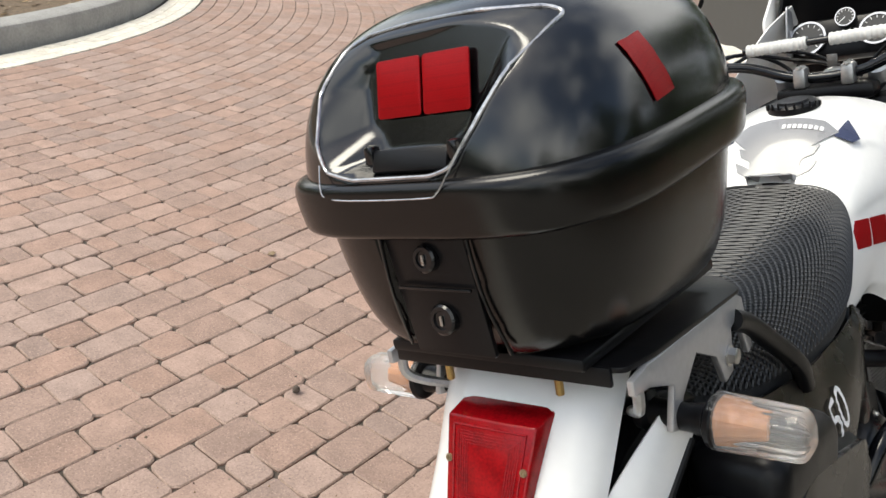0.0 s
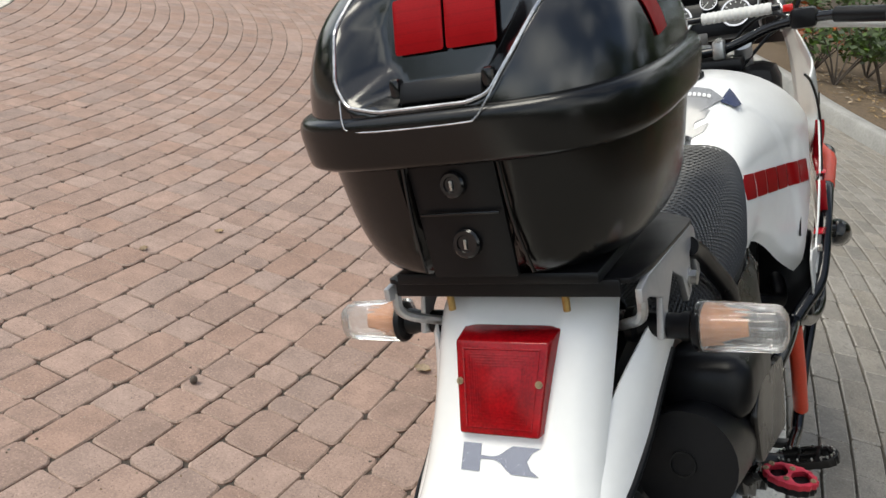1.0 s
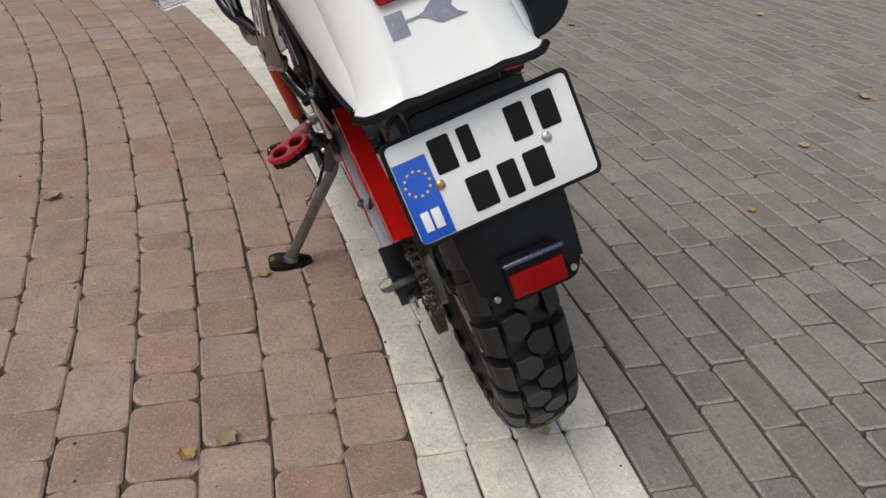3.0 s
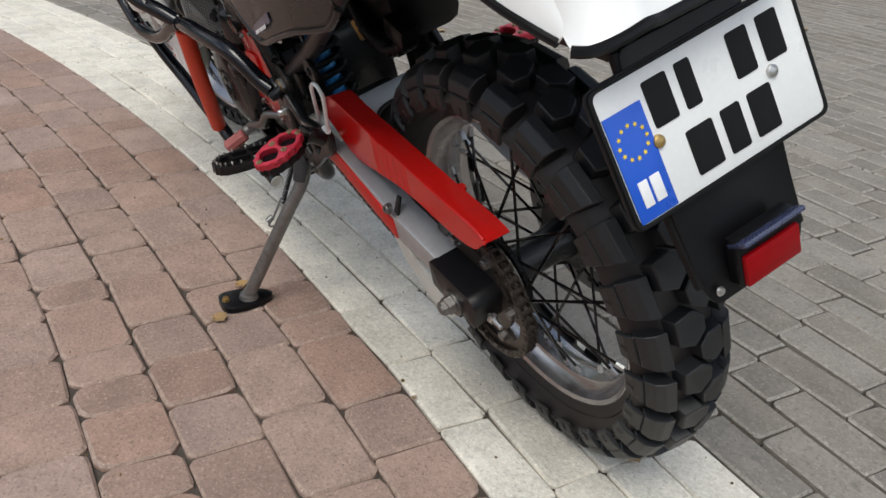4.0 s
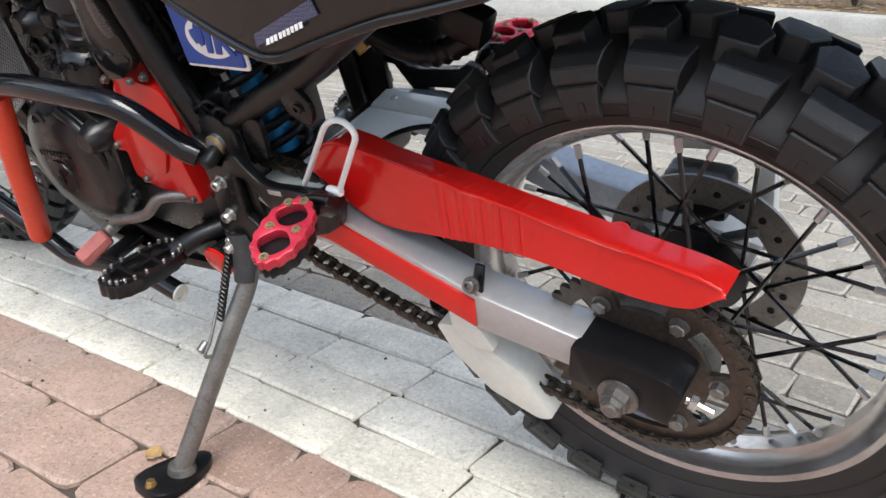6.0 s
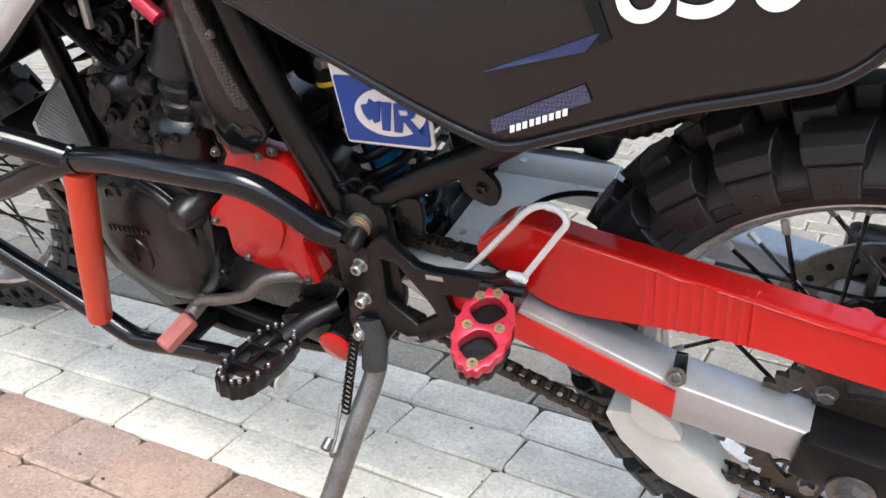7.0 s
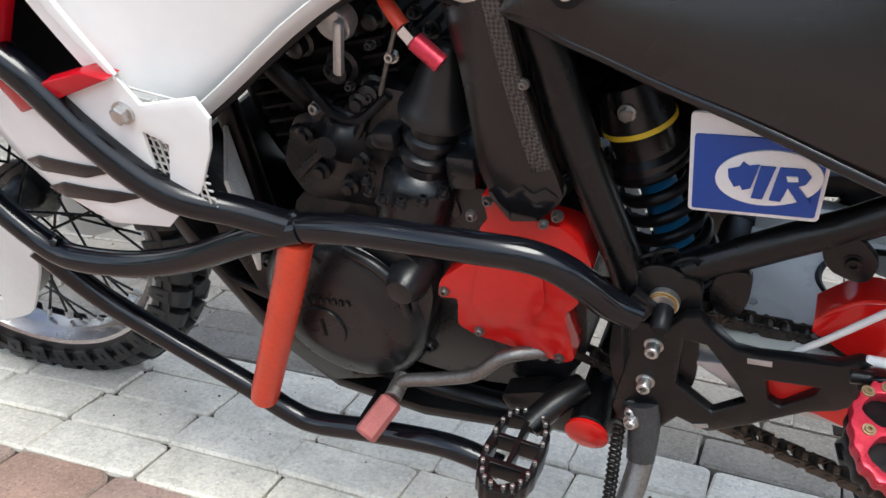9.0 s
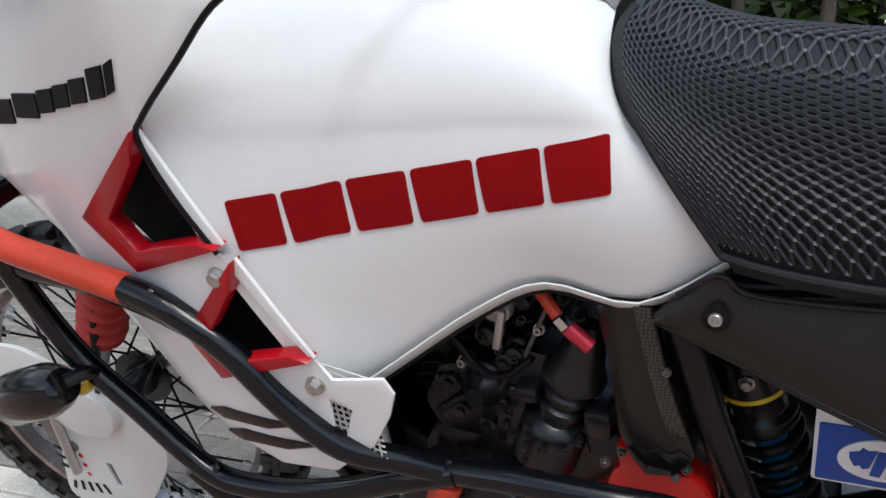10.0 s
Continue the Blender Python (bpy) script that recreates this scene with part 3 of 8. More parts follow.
# bark chips and fallen leaves
chips = bmesh.new()
rnd = random.Random(9)
for k in range(5200):
    if k % 4 == 0:
        a, r = rnd.uniform(0, 2), rnd.uniform(2.6, 4.5)
        x, y, z = CX + r * math.cos(a), CY + r * math.sin(a), 0.115
    else:
        i = rnd.randrange(3, len(FAR) - 3)
        t = rnd.random()
        x = FAR[i][0] + (FAR[i + 1][0] - FAR[i][0]) * t + 0.25 + abs(rnd.gauss(0, 0.8))
        y = FAR[i][1] + (FAR[i + 1][1] - FAR[i][1]) * t + 0.20 + abs(rnd.gauss(0, 0.8))
        z = 0.095
    a = rnd.uniform(0, 6.28)
    l, w = rnd.uniform(0.015, 0.050), rnd.uniform(0.007, 0.020)
    u, v = Vector((math.cos(a), math.sin(a), rnd.uniform(-0.3, 0.3))), Vector((-math.sin(a), math.cos(a), rnd.uniform(-0.2, 0.2)))
    p = Vector((x, y, z + rnd.uniform(0, 0.015)))
    chips.faces.new([chips.verts.new(q) for q in (p - u * l, p + v * w, p + u * l, p - v * w)])
# fine grit and crumbs of earth lying on the paving and in its joints
grit_rnd = random.Random(41)
grit = bmesh.new()
for k in range(1500):
    if k % 3:
        gx, gy = grit_rnd.uniform(0.10, 3.2), grit_rnd.uniform(-1.2, 4.0)
    else:
        gx, gy = grit_rnd.uniform(-1.6, 0.15), grit_rnd.uniform(-1.0, 2.6)
    r = 0.0016 * (1 + 2.2 * grit_rnd.random() ** 4)
    a0 = grit_rnd.uniform(0, 6.28)
    base = [grit.verts.new((gx + r * math.cos(a0 + j * 1.57) * grit_rnd.uniform(0.6, 1.5), gy + r * math.sin(a0 + j * 1.57) * grit_rnd.uniform(0.6, 1.5), -0.001)) for j in range(4)]
    peak = grit.verts.new((gx, gy, r * 0.9))
    for j in range(4):
        grit.faces.new((base[j], base[(j + 1) % 4], peak))
tagged(part("paving_grit", grit, M_GRIT, flat=True), "fine earthy grit scattered on the paving", "grit", kind="stuff")
tagged(part("bark_chips", chips, M_CHIP, flat=True), "scattered pale bark chips", "mulch", kind="stuff")


def fallen_leaf(x, y, size, turn, material=None):
    """A curled dry leaf lying on the paving."""
    rows = []
    for i in range(9):
        t = i / 8
        w = math.sin(math.pi * min(1, t * 1.05)) ** 0.8 * 0.42 * (1 + 0.25 * math.sin(i * 2.4))
        rows.append([(size * (t - 0.5), size * w * u, 0.003 + size * (0.16 * abs(u) + 0.20 * (t - 0.4) ** 2 + 0.03 * math.sin(7 * t + 3 * u))) for u in (-1, -0.5, 0, 0.5, 1)])
    ob = part("fallen_leaf", thicken(grid(rows), 0.0006), material or M_LEAF_DRY)
    ob.matrix_world = pose(x, y, 0.0, 0, 0, turn)
    return tagged(ob, "curled dry leaf lying on the paving", "leaf", "fallen leaves")


for x, y, s, t in [(-0.473, 0.593, 0.034, 30), (0.0, -0.04, 0.030, 100), (-0.571, 0.052, 0.048, 60), (-0.638, 0.025, 0.038, 130), (-1.01, 1.08, 0.055, 10), (-2.148, 1.402, 0.035, 50), (-2.221, 1.086, 0.035, 80), (-0.40, 0.70, 0.03, 20), (-0.245, 0.231, 0.012, 0),
                   (1.35, 1.10, 0.04, 40), (1.9, 1.5, 0.05, 120), (2.6, 1.2, 0.04, 200), (1.1, 2.6, 0.04, 310), (2.2, 2.7, 0.05, 20), (3.1, 2.2, 0.05, 70), (0.9, 0.7, 0.03, 0)]:
    fallen_leaf(x, y, s, t)
ac = part("acorn", turned([(0, 0.002), (0.004, 0.009), (0.012, 0.0115), (0.020, 0.009), (0.025, 0.003)], (-1.476, 0.579, 0.0), (0.2, 0.1, 1), 16), M_BARK)
tagged(ac, "dark dried seed case lying on the paving", "acorn")


# ---- the machine: its own frame leans to its left on the side stand ----
BIKE = Matrix.Translation((-0.008, 0.120, -0.010)) @ pose(0, 0, 0, 0, 0, 2.8) @ pose(0, 0, 0, 0, -19.5, 0)
moto = thing("motorcycle", BIKE, (0, 0, 0), "white enduro motorcycle with red trim leaning on its side stand", "motorcycle")
ROWS_UP = lambda c, a: Matrix.Translation(c) @ Matrix.Rotation(a, 4, "X") @ Matrix.Translation(-Vector(c))


def both(name, bm, material, parent, label=""):
    """The same part on both sides."""
    other = flipped(bm)
    return part(name, bm, material, parent, label), part(name, other, material, parent, label)


# -- wheels --
def wheel(kind, c, turn, rim_r, half, tyre_r, tyre_half, blocks, lug):
    """A spoked wheel: tyre with lugs, rim, spokes, hub; turn steers it."""
    c = Vector(c)
    spin = Matrix.Translation(c) @ Matrix.Rotation(turn, 4, "Z") @ Matrix.Translation(-c)
    r0 = rim_r - 0.004
    wall = [(-half, r0), (-half - 0.006, r0 + 0.012), (-tyre_half - 0.002, r0 + 0.038), (-tyre_half - 0.001, tyre_r - 0.052), (-tyre_half + 0.008, tyre_r - 0.042), (-tyre_half * 0.5, tyre_r - 0.022), (0, tyre_r - 0.017)]
    ring = wall + [(-h, r) for h, r in wall[-2::-1]] + [(half - 0.004, r0 - 0.004), (-half + 0.004, r0 - 0.004)]
    tyre = part(kind + "_tyre", turned(ring, c, (1, 0, 0), 96, closed=True), M_RUBBER_WALL, moto, "knobbly black off-road tyre")
    tyre.matrix_basis = spin
    w, n = tyre_half, blocks

    def lug_mesh(pts, lift):
        """A lug from its outline of (x, angle share) on the tread, with tapered flanks."""
        bm = bmesh.new()
        top, low = [], []
        mid = Vector((sum(p[0] for p in pts), sum(p[1] for p in pts), 0)) / len(pts)
        for x, a in pts:
            for grow, out, h in ((0.90, top, lift), (1.03, low, -0.016)):
                xx, aa = mid.x + (x - mid.x) * grow, (mid.y + (a - mid.y) * grow) * 2 * math.pi / n
                drop = 0.030 * (abs(xx) / w) ** 2.6
                rr = tyre_r - 0.012 - drop + h
                out.append(bm.verts.new((c.x + xx * (1.0 if h > 0 else 1.02), c.y + rr * math.sin(aa), c.z + rr * math.cos(aa))))
        k = len(pts)
        bm.faces.new(top)
        for j in range(k):
            bm.faces.new((low[j], low[(j + 1) % k], top[(j + 1) % k], top[j]))
        bmesh.ops.recalc_face_normals(bm, faces=bm.faces)
        soften(bm, 0.0013, 1, 50)
        return bm

    def edge_lug(side, sect, halves, skew):
        """A lug of the shoulder or the wall: a section of (across, down) swept over a part of the pitch."""
        bm = bmesh.new()
        ends = []
        k = len(sect)
        for e in (-1, 1):
            ring = []
            for j, (x, r) in enumerate(sect):
                a = (e * halves[j] + skew * (x - 0.8)) * 2 * math.pi / n
                rr = tyre_r + r * (tyre_r / 0.327) ** 0.5 + (lug - 0.012)
                ring.append(bm.verts.new((c.x + side * x * w, c.y + rr * math.sin(a), c.z + rr * math.cos(a))))
            ends.append(ring)
            bm.faces.new(ring)
        for j in range(k):
            bm.faces.new((ends[0][j], ends[0][(j + 1) % k], ends[1][(j + 1) % k], ends[1][j]))
        bmesh.ops.recalc_face_normals(bm, faces=bm.faces)
        soften(bm, 0.0012, 1, 20)
        return bm

    top_lug = lambda side: edge_lug(side, [(0.60, -0.009), (0.82, -0.013), (0.975, -0.022), (1.040, -0.034), (0.94, -0.046), (0.60, -0.036)], (0.37, 0.36, 0.34, 0.33, 0.34, 0.38), 0.16)
    wall_lug = lambda side: edge_lug(side, [(0.98, -0.037), (1.060, -0.038), (1.095, -0.052), (1.090, -0.066), (1.030, -0.071), (0.96, -0.060)], (0.31, 0.30, 0.29, 0.28, 0.28, 0.31), 0.10)
    g = lug
    kinds = [
        (top_lug(-1), 0.0),
        (wall_lug(-1), 0.0),
        (lug_mesh([(-w * 0.53, -0.30), (-w * 0.20, -0.40), (w * 0.12, -0.20), (w * 0.14, 0.08), (-w * 0.10, 0.26), (-w * 0.52, 0.18)], g + 0.002), 0.30),
        (top_lug(1), 0.5),
        (wall_lug(1), 0.5),
        (lug_mesh([(w * 0.53, -0.30), (w * 0.20, -0.40), (-w * 0.12, -0.20), (-w * 0.14, 0.08), (w * 0.10, 0.26), (w * 0.52, 0.18)], g + 0.002), 0.80),
    ]
    for lug_bm, off in kinds:
        first = part("tread_block", lug_bm, M_RUBBER, tyre, flat=True)
        first.matrix_basis = ROWS_UP(c, -off * 2 * math.pi / n)
        for j in range(1, n):
            piece("tread_block", first, ROWS_UP(c, -(j + off) * 2 * math.pi / n), tyre)
    # small moulded marks on the shoulder lugs, and a raised ring on the wall
    wear = part("shoulder_mark", block((c.x - w * 1.090, c.y, c.z + tyre_r - 0.058), (0.003, 0.006, 0.011), 0.0006), M_RUBBER_WALL, tyre)
    for j in range(1, n):
        piece("shoulder_mark", wear, ROWS_UP(c, -j * 2 * math.pi / n), tyre)
    for share in (0.15, 0.92):
        rr, wx = r0 + 0.012 + 0.026 * share, half + 0.006 + (w - half - 0.004) * share
        part("wall_bead", turned([(-wx, rr - 0.0016), (-wx - 0.0018, rr), (-wx, rr + 0.0016), (-wx + 0.003, rr)], c, (1, 0, 0), 96, closed=True), M_RUBBER_WALL, tyre)
    R = rim_r
    prof = [(-half, R), (-half - 0.0015, R - 0.004), (-half + 0.002, R - 0.010), (-half + 0.010, R - 0.013), (-half + 0.024, R - 0.020), (-0.010, R - 0.026), (0.010, R - 0.026),
            (half - 0.024, R - 0.020), (half - 0.010, R - 0.013), (half - 0.002, R - 0.010), (half + 0.0015, R - 0.004), (half, R), (half - 0.005, R - 0.001), (half - 0.014, R - 0.010), (-half + 0.014, R - 0.010), (-half + 0.005, R - 0.001)]
    rim = part(kind + "_rim", turned(prof, c, (1, 0, 0), 96, closed=True), M_RIM, moto, "scuffed silver alloy wheel rim")
    rim.matrix_basis = spin
    hubr = 0.038
    part("hub", turned([(-0.062, 0.020), (-0.060, hubr + 0.018), (-0.052, hubr + 0.018), (-0.050, hubr - 0.006), (-0.02, hubr - 0.010), (0.02, hubr - 0.010), (0.050, hubr - 0.006), (0.052, hubr + 0.018), (0.060, hubr + 0.018), (0.062, 0.020)], c, (1, 0, 0), 40), M_ENGINE, rim)
    made = {}
    for side in (-1, 1):
        for lean in (-1, 1):
            a0 = c + Vector((side * 0.056, (hubr + 0.012) * math.sin(lean * 0.95), (hubr + 0.012) * math.cos(lean * 0.95)))
            a1 = c + Vector((side * 0.006, 0, R - 0.030))
            sp = part("spoke", rod(a0, a1, 0.0024, 6, 0.0002), M_BLACK_GLOSS, rim)
            nip = part("spoke_nipple", rod(a1, a1 + (a0 - a1).normalized() * 0.014, 0.0040, 6, 0.0005), M_ALLOY, rim)
            shift = (0 if side < 0 else 0.5) + (0 if lean < 0 else 0.25)
            for o in (sp, nip):
                o.matrix_basis = ROWS_UP(c, shift * 2 * math.pi / 9)
            for j in range(1, 9):
                for o in (sp, nip):
                    piece(o.name.split(".")[0], o, ROWS_UP(c, (j + shift) * 2 * math.pi / 9), rim)
    return spin, rim


RW = Vector((0, -0.006, 0.347))
rear_spin, rear_rim = wheel("rear", RW, 0.0, 0.237, 0.037, 0.327, 0.063, 27, 0.012)
FW = Vector((0.0, 1.555, 0.352))
front_spin, front_rim = wheel("front", FW, radians(9), 0.279, 0.030, 0.352, 0.046, 38, 0.009)

# brake disc with drilled holes on the rear wheel
disc = bmesh.new()
turned([(0.074, 0.112), (0.078, 0.112), (0.078, 0.075), (0.074, 0.075)], RW, (1, 0, 0), 48, disc, closed=True)
rear_disc = part("rear_brake_disc", disc, M_STEEL, moto, "drilled steel brake disc")
hole = part("disc_hole", turned([(0.0730, 0.0042), (0.0733, 0.0042)], RW + Vector((0, 0.093, 0)), (1, 0, 0), 10), M_INK, rear_disc)
for j in range(1, 22):
    piece("disc_hole", hole, ROWS_UP(RW, j * 2 * math.pi / 22) @ Matrix.Translation((0, 0, 0)), rear_disc)
for j in range(6):
    a = j * math.pi / 3
    part("disc_arm", rod(RW + Vector((0.076, 0.04 * math.cos(a), 0.04 * math.sin(a))), RW + Vector((0.076, 0.082 * math.cos(a + 0.3), 0.082 * math.sin(a + 0.3))), 0.006, 8), M_STEEL, rear_disc)

# -- rear sprocket and chain --
SX = -0.098
teeth = []
NT = 43
for j in range(NT * 4):
    a = j * 2 * math.pi / (NT * 4)
    r = (0.1125, 0.1095, 0.1030, 0.1095)[j % 4]
    teeth.append((RW.y + r * math.cos(a), RW.z + r * math.sin(a)))
cut = lambda r0, a0, a1, r1: [(RW.y + r0 * math.cos(a0 + (a1 - a0) * k / 6), RW.z + r0 * math.sin(a0 + (a1 - a0) * k / 6)) for k in range(7)] + [(RW.y + r1 * math.cos(a1 - (a1 - a0) * k / 6), RW.z + r1 * math.sin(a1 - (a1 - a0) * k / 6)) for k in range(7)]
sprocket = part("rear_sprocket", prism(teeth, SX - 0.003, SX + 0.003, 0, [cut(0.090, j * math.pi / 3 + 0.2, j * math.pi / 3 + 0.85, 0.070) for j in range(6)]), M_CHAIN, moto, "dark toothed rear sprocket")
part("sprocket_carrier", turned([(-0.088, 0.030), (-0.094, 0.050), (-0.090, 0.066), (-0.070, 0.070), (-0.066, 0.045)], RW, (1, 0, 0), 36), M_DIRTY_ALLOY, sprocket, "grimy cast carrier")
sb = part("sprocket_bolt", hexbolt(RW + Vector((SX - 0.003, 0.078 * math.cos(0.0), 0)), (-1, 0, 0), 0.008, 0.009), M_STEEL, sprocket)
for j in range(1, 6):
    piece("sprocket_bolt", sb, ROWS_UP(RW, j * math.pi / 3), sprocket)

FS = Vector((SX, 0.600, 0.464))
RS, RF = 0.1085, 0.040
axis_d = Vector((0, FS.y - RW.y, FS.z - RW.z))
dist = axis_d.length
base_a = math.atan2(axis_d.z, axis_d.y)
off_a = math.acos((RS - RF) / dist)
loop = []
a_top, a_bot = base_a + off_a, base_a - off_a
for k in range(25):
    a = a_top + (2 * math.pi - 2 * off_a) * k / 24
    loop.append(Vector((SX, RW.y + RS * math.cos(a), RW.z + RS * math.sin(a))))
p_end = loop[-1]
p_go = Vector((SX, FS.y + RF * math.cos(a_bot), FS.z + RF * math.sin(a_bot)))
for k in range(1, 20):
    t = k / 20
    loop.append(p_end.lerp(p_go, t) + Vector((0, 0.004, -0.020)) * math.sin(math.pi * t))
for k in range(13):
    a = a_bot + (2 * off_a) * k / 12
    loop.append(Vector((SX, FS.y + RF * math.cos(a), FS.z + RF * math.sin(a))))
for k in range(1, 20):
    t = k / 20
    loop.append(Vector((SX, FS.y + RF * math.cos(a_top), FS.z + RF * math.sin(a_top))).lerp(loop[0], t))
loop.append(loop[0])
walked = [0.0]
for a, b in zip(loop, loop[1:]):
    walked.append(walked[-1] + (b - a).length)
links = 2 * round(walked[-1] / 0.015875 / 2)
pitch = walked[-1] / links


def on_chain(s):
    s %= walked[-1]
    i = max(k for k in range(len(walked)) if walked[k] <= s + 1e-9)
    i = min(i, len(loop) - 2)
    return loop[i].lerp(loop[i + 1], (s - walked[i]) / max(1e-9, walked[i + 1] - walked[i]))


def chain_link(gap, wide):
    """Two side plates with waists, a roller and its pins, centred between its pins."""
    bm = bmesh.new()
    out = []
    for k in range(16):
        a = k * 2 * math.pi / 16
        cx = 0.0079 if math.cos(a) > 0 else -0.0079
        out.append((cx + 0.0068 * math.cos(a), 0.0068 * math.sin(a) * (0.72 if abs(math.cos(a)) < 0.1 else 1)))
    for s in (-1, 1):
        x0, x1 = s * gap, s * (gap + 0.0018)
        lo, hi = [bm.verts.new((x0, y, z)) for y, z in out], [bm.verts.new((x1, y, z)) for y, z in out]
        bm.faces.new(lo)
        bm.faces.new(hi)
        for k in range(16):
            bm.faces.new((lo[k], lo[(k + 1) % 16], hi[(k + 1) % 16], hi[k]))
    for e in (-0.0079, 0.0079):
        rod((-wide, e, 0), (wide, e, 0), 0.0032 if wide > 0.009 else 0.0050, 8, 0.0004, bm)
    return bm


chain = part("drive_chain", chain_link(0.0072, 0.0105), M_CHAIN, moto, "oily drive chain")
inner = None
for j in range(links):
    a, b = on_chain(j * pitch), on_chain((j + 1) * pitch)
    d = b - a
    m = Matrix.Translation((a + b) / 2) @ Matrix.Rotation(math.atan2(d.z, d.y), 4, "X")
    if j == 0:
        chain.matrix_basis = m
        base_m = m.inverted()
        continue
    if j % 2 and inner is None:
        inner = part("chain_link", chain_link(0.0050, 0.0066), M_CHAIN, chain)
        outer = part("chain_link", chain_link(0.0072, 0.0105), M_CHAIN, chain)
        inner.matrix_basis = base_m @ m
        continue
    src = inner if j % 2 else outer
    if j == 2:
        outer.matrix_basis = base_m @ m
    else:
        piece("chain_link", src, base_m @ m, chain)
part("front_sprocket", turned([(-0.004, 0.040), (0.004, 0.040)], FS, (1, 0, 0), 24), M_CHAIN, moto)

# -- swingarm --
ARM = [(0.020, 0.348), (0.020, 0.392), (0.160, 0.414), (0.310, 0.466), (0.360, 0.475), (0.440, 0.468), (0.456, 0.465), (0.418, 0.441), (0.395, 0.428), (0.310, 0.418), (0.160, 0.364)]
arm = part("swingarm", prism(ARM, -0.138, -0.094, 0.004), M_ALLOY_PAINT, moto, "silver box-section swingarm")
# right arm: same silver, the bluish light on it put into the colour
part("swingarm", flipped(prism(ARM, -0.138, -0.094, 0.004)), M_BLUE_LIT_ALLOY, moto, "silver box-section swingarm")
part("swingarm_bridge", block((0, 0.430, 0.440), (0.20, 0.070, 0.050), 0.010, (10, 0, 0)), M_FRAME, moto)
part("slider_strip", prism([(0.330, 0.476), (0.360, 0.484), (0.440, 0.477), (0.468, 0.470), (0.468, 0.462), (0.440, 0.467), (0.360, 0.474), (0.330, 0.468)], -0.122, -0.078, 0.002), M_SLIDER, arm, "pale worn chain slider")
# bright sheet between the arms, cut out round the tyre, with a raised flange along one side
NOTCH = [(-0.004 + 0.052 * math.cos(a), 0.297 + 0.062 * math.sin(a)) for a in (math.pi * k / 18 for k in range(19))]
sheet_loop = [(0.060, 0.288), (0.060, 0.428), (-0.090, 0.428), (-0.090, 0.288)] + [(x, y) for x, y in NOTCH[::-1]]
sheet_bm = prism([(x, y) for x, y in sheet_loop], 0.4785, 0.4805, 0.0005)
for v in sheet_bm.verts:
    h, a, b = v.co
    v.co = (a, b, h + 0.0015 * math.sin(a * 40) * math.sin(b * 31))
bridge = part("bridge_plate", sheet_bm, M_PLATE, moto, "pale bare alloy plate bridging the swingarm ahead of the tyre")
part("flange", prism([(0.060, 0.4805), (0.064, 0.4845), (0.098, 0.4880), (0.100, 0.4850), (0.066, 0.4790)], 0.288, 0.426, 0.0006), M_PLATE, bridge)
fl = bpy.data.objects["flange"]
for v in fl.data.vertices:
    h, a, b = v.co
    v.co = (a, h, b)
fl.data.flip_normals()
part("rubber_edge", tube([(x, y, 0.4800) for x, y in NOTCH], 0.0034, 8, res=2), M_BLACK, bridge, "black rubber edging")
for x, y in ((0.082, 0.402), (-0.060, 0.412)):
    part("plate_rivet", turned([(0, 0.005), (0.002, 0.004)], (x, y, 0.486 if x > 0 else 0.480), (0, 0, 1), 14), M_BOLT, bridge)
part("red_strip", prism([(0.158, 0.407), (0.161, 0.369), (0.345, 0.434), (0.392, 0.436), (0.392, 0.466), (0.345, 0.470)], -0.1405, -0.1375, 0.0004), M_RED_TAPE, arm, "red adhesive strip")
capb = prism(rounded([(0.045, 0.396), (0.052, 0.346), (0.020, 0.340), (0.006, 0.344), (-0.006, 0.336), (-0.050, 0.324), (-0.066, 0.372), (-0.052, 0.384)], 0.006), -0.147, -0.088, 0.003)
cap = part("axle_block_cover", capb, M_BLACK, moto, "black plastic axle block cover")
part("axle_block_cover", flipped(prism([(0.045, 0.396), (0.052, 0.346), (-0.050, 0.324), (-0.066, 0.372)], -0.147, -0.088, 0.003)), M_WHITE_SATIN, moto)
nut = bmesh.new()
turned([(0, 0.021), (0.003, 0.021)], RW + Vector((-0.147, 0.004, -0.002)), (-1, 0, 0), 24, nut)
turned([(0.003, 0.0145), (0.013, 0.0145), (0.0135, 0.0118), (0.020, 0.0118), (0.020, 0.009), (0.016, 0.009)], RW + Vector((-0.147, 0.004, -0.002)), (-1, 0, 0), 6, nut)
rod(RW + Vector((-0.150, 0.004, -0.002)), RW + Vector((-0.170, 0.004, -0.002)), 0.0085, 12, 0.001, nut)
part("axle_nut", nut, M_STEEL, moto, "rusty castellated axle nut")
part("chain_adjuster", rod((-0.125, -0.060, 0.345), (-0.125, -0.088, 0.338), 0.004, 8), M_BOLT, moto)
part("adjuster_nut", rod((-0.125, -0.064, 0.344), (-0.125, -0.072, 0.342), 0.008, 6), M_BOLT, moto)
part("guard_bolt", capscrew((-0.140, 0.158, 0.428), (-0.9, 0, 0.45), 0.0068, 0.007), M_STEEL, moto)
part("guard_bracket", prism([(0.151, 0.405), (0.166, 0.405), (0.164, 0.438), (0.153, 0.438)], -0.136, -0.132, 0.001, warp=lambda y, z: (z - 0.405) * 0.5), M_FRAME, moto)
SL = [(0.237, 0.326), (0.198, 0.335), (0.155, 0.302), (0.126, 0.286), (0.093, 0.229), (0.113, 0.219), (0.175, 0.240), (0.219, 0.285)]
part("chain_slider", prism(rounded(SL, 0.008), -0.118, -0.080, 0.004), M_SLIDER, moto, "milky plastic chain slider")
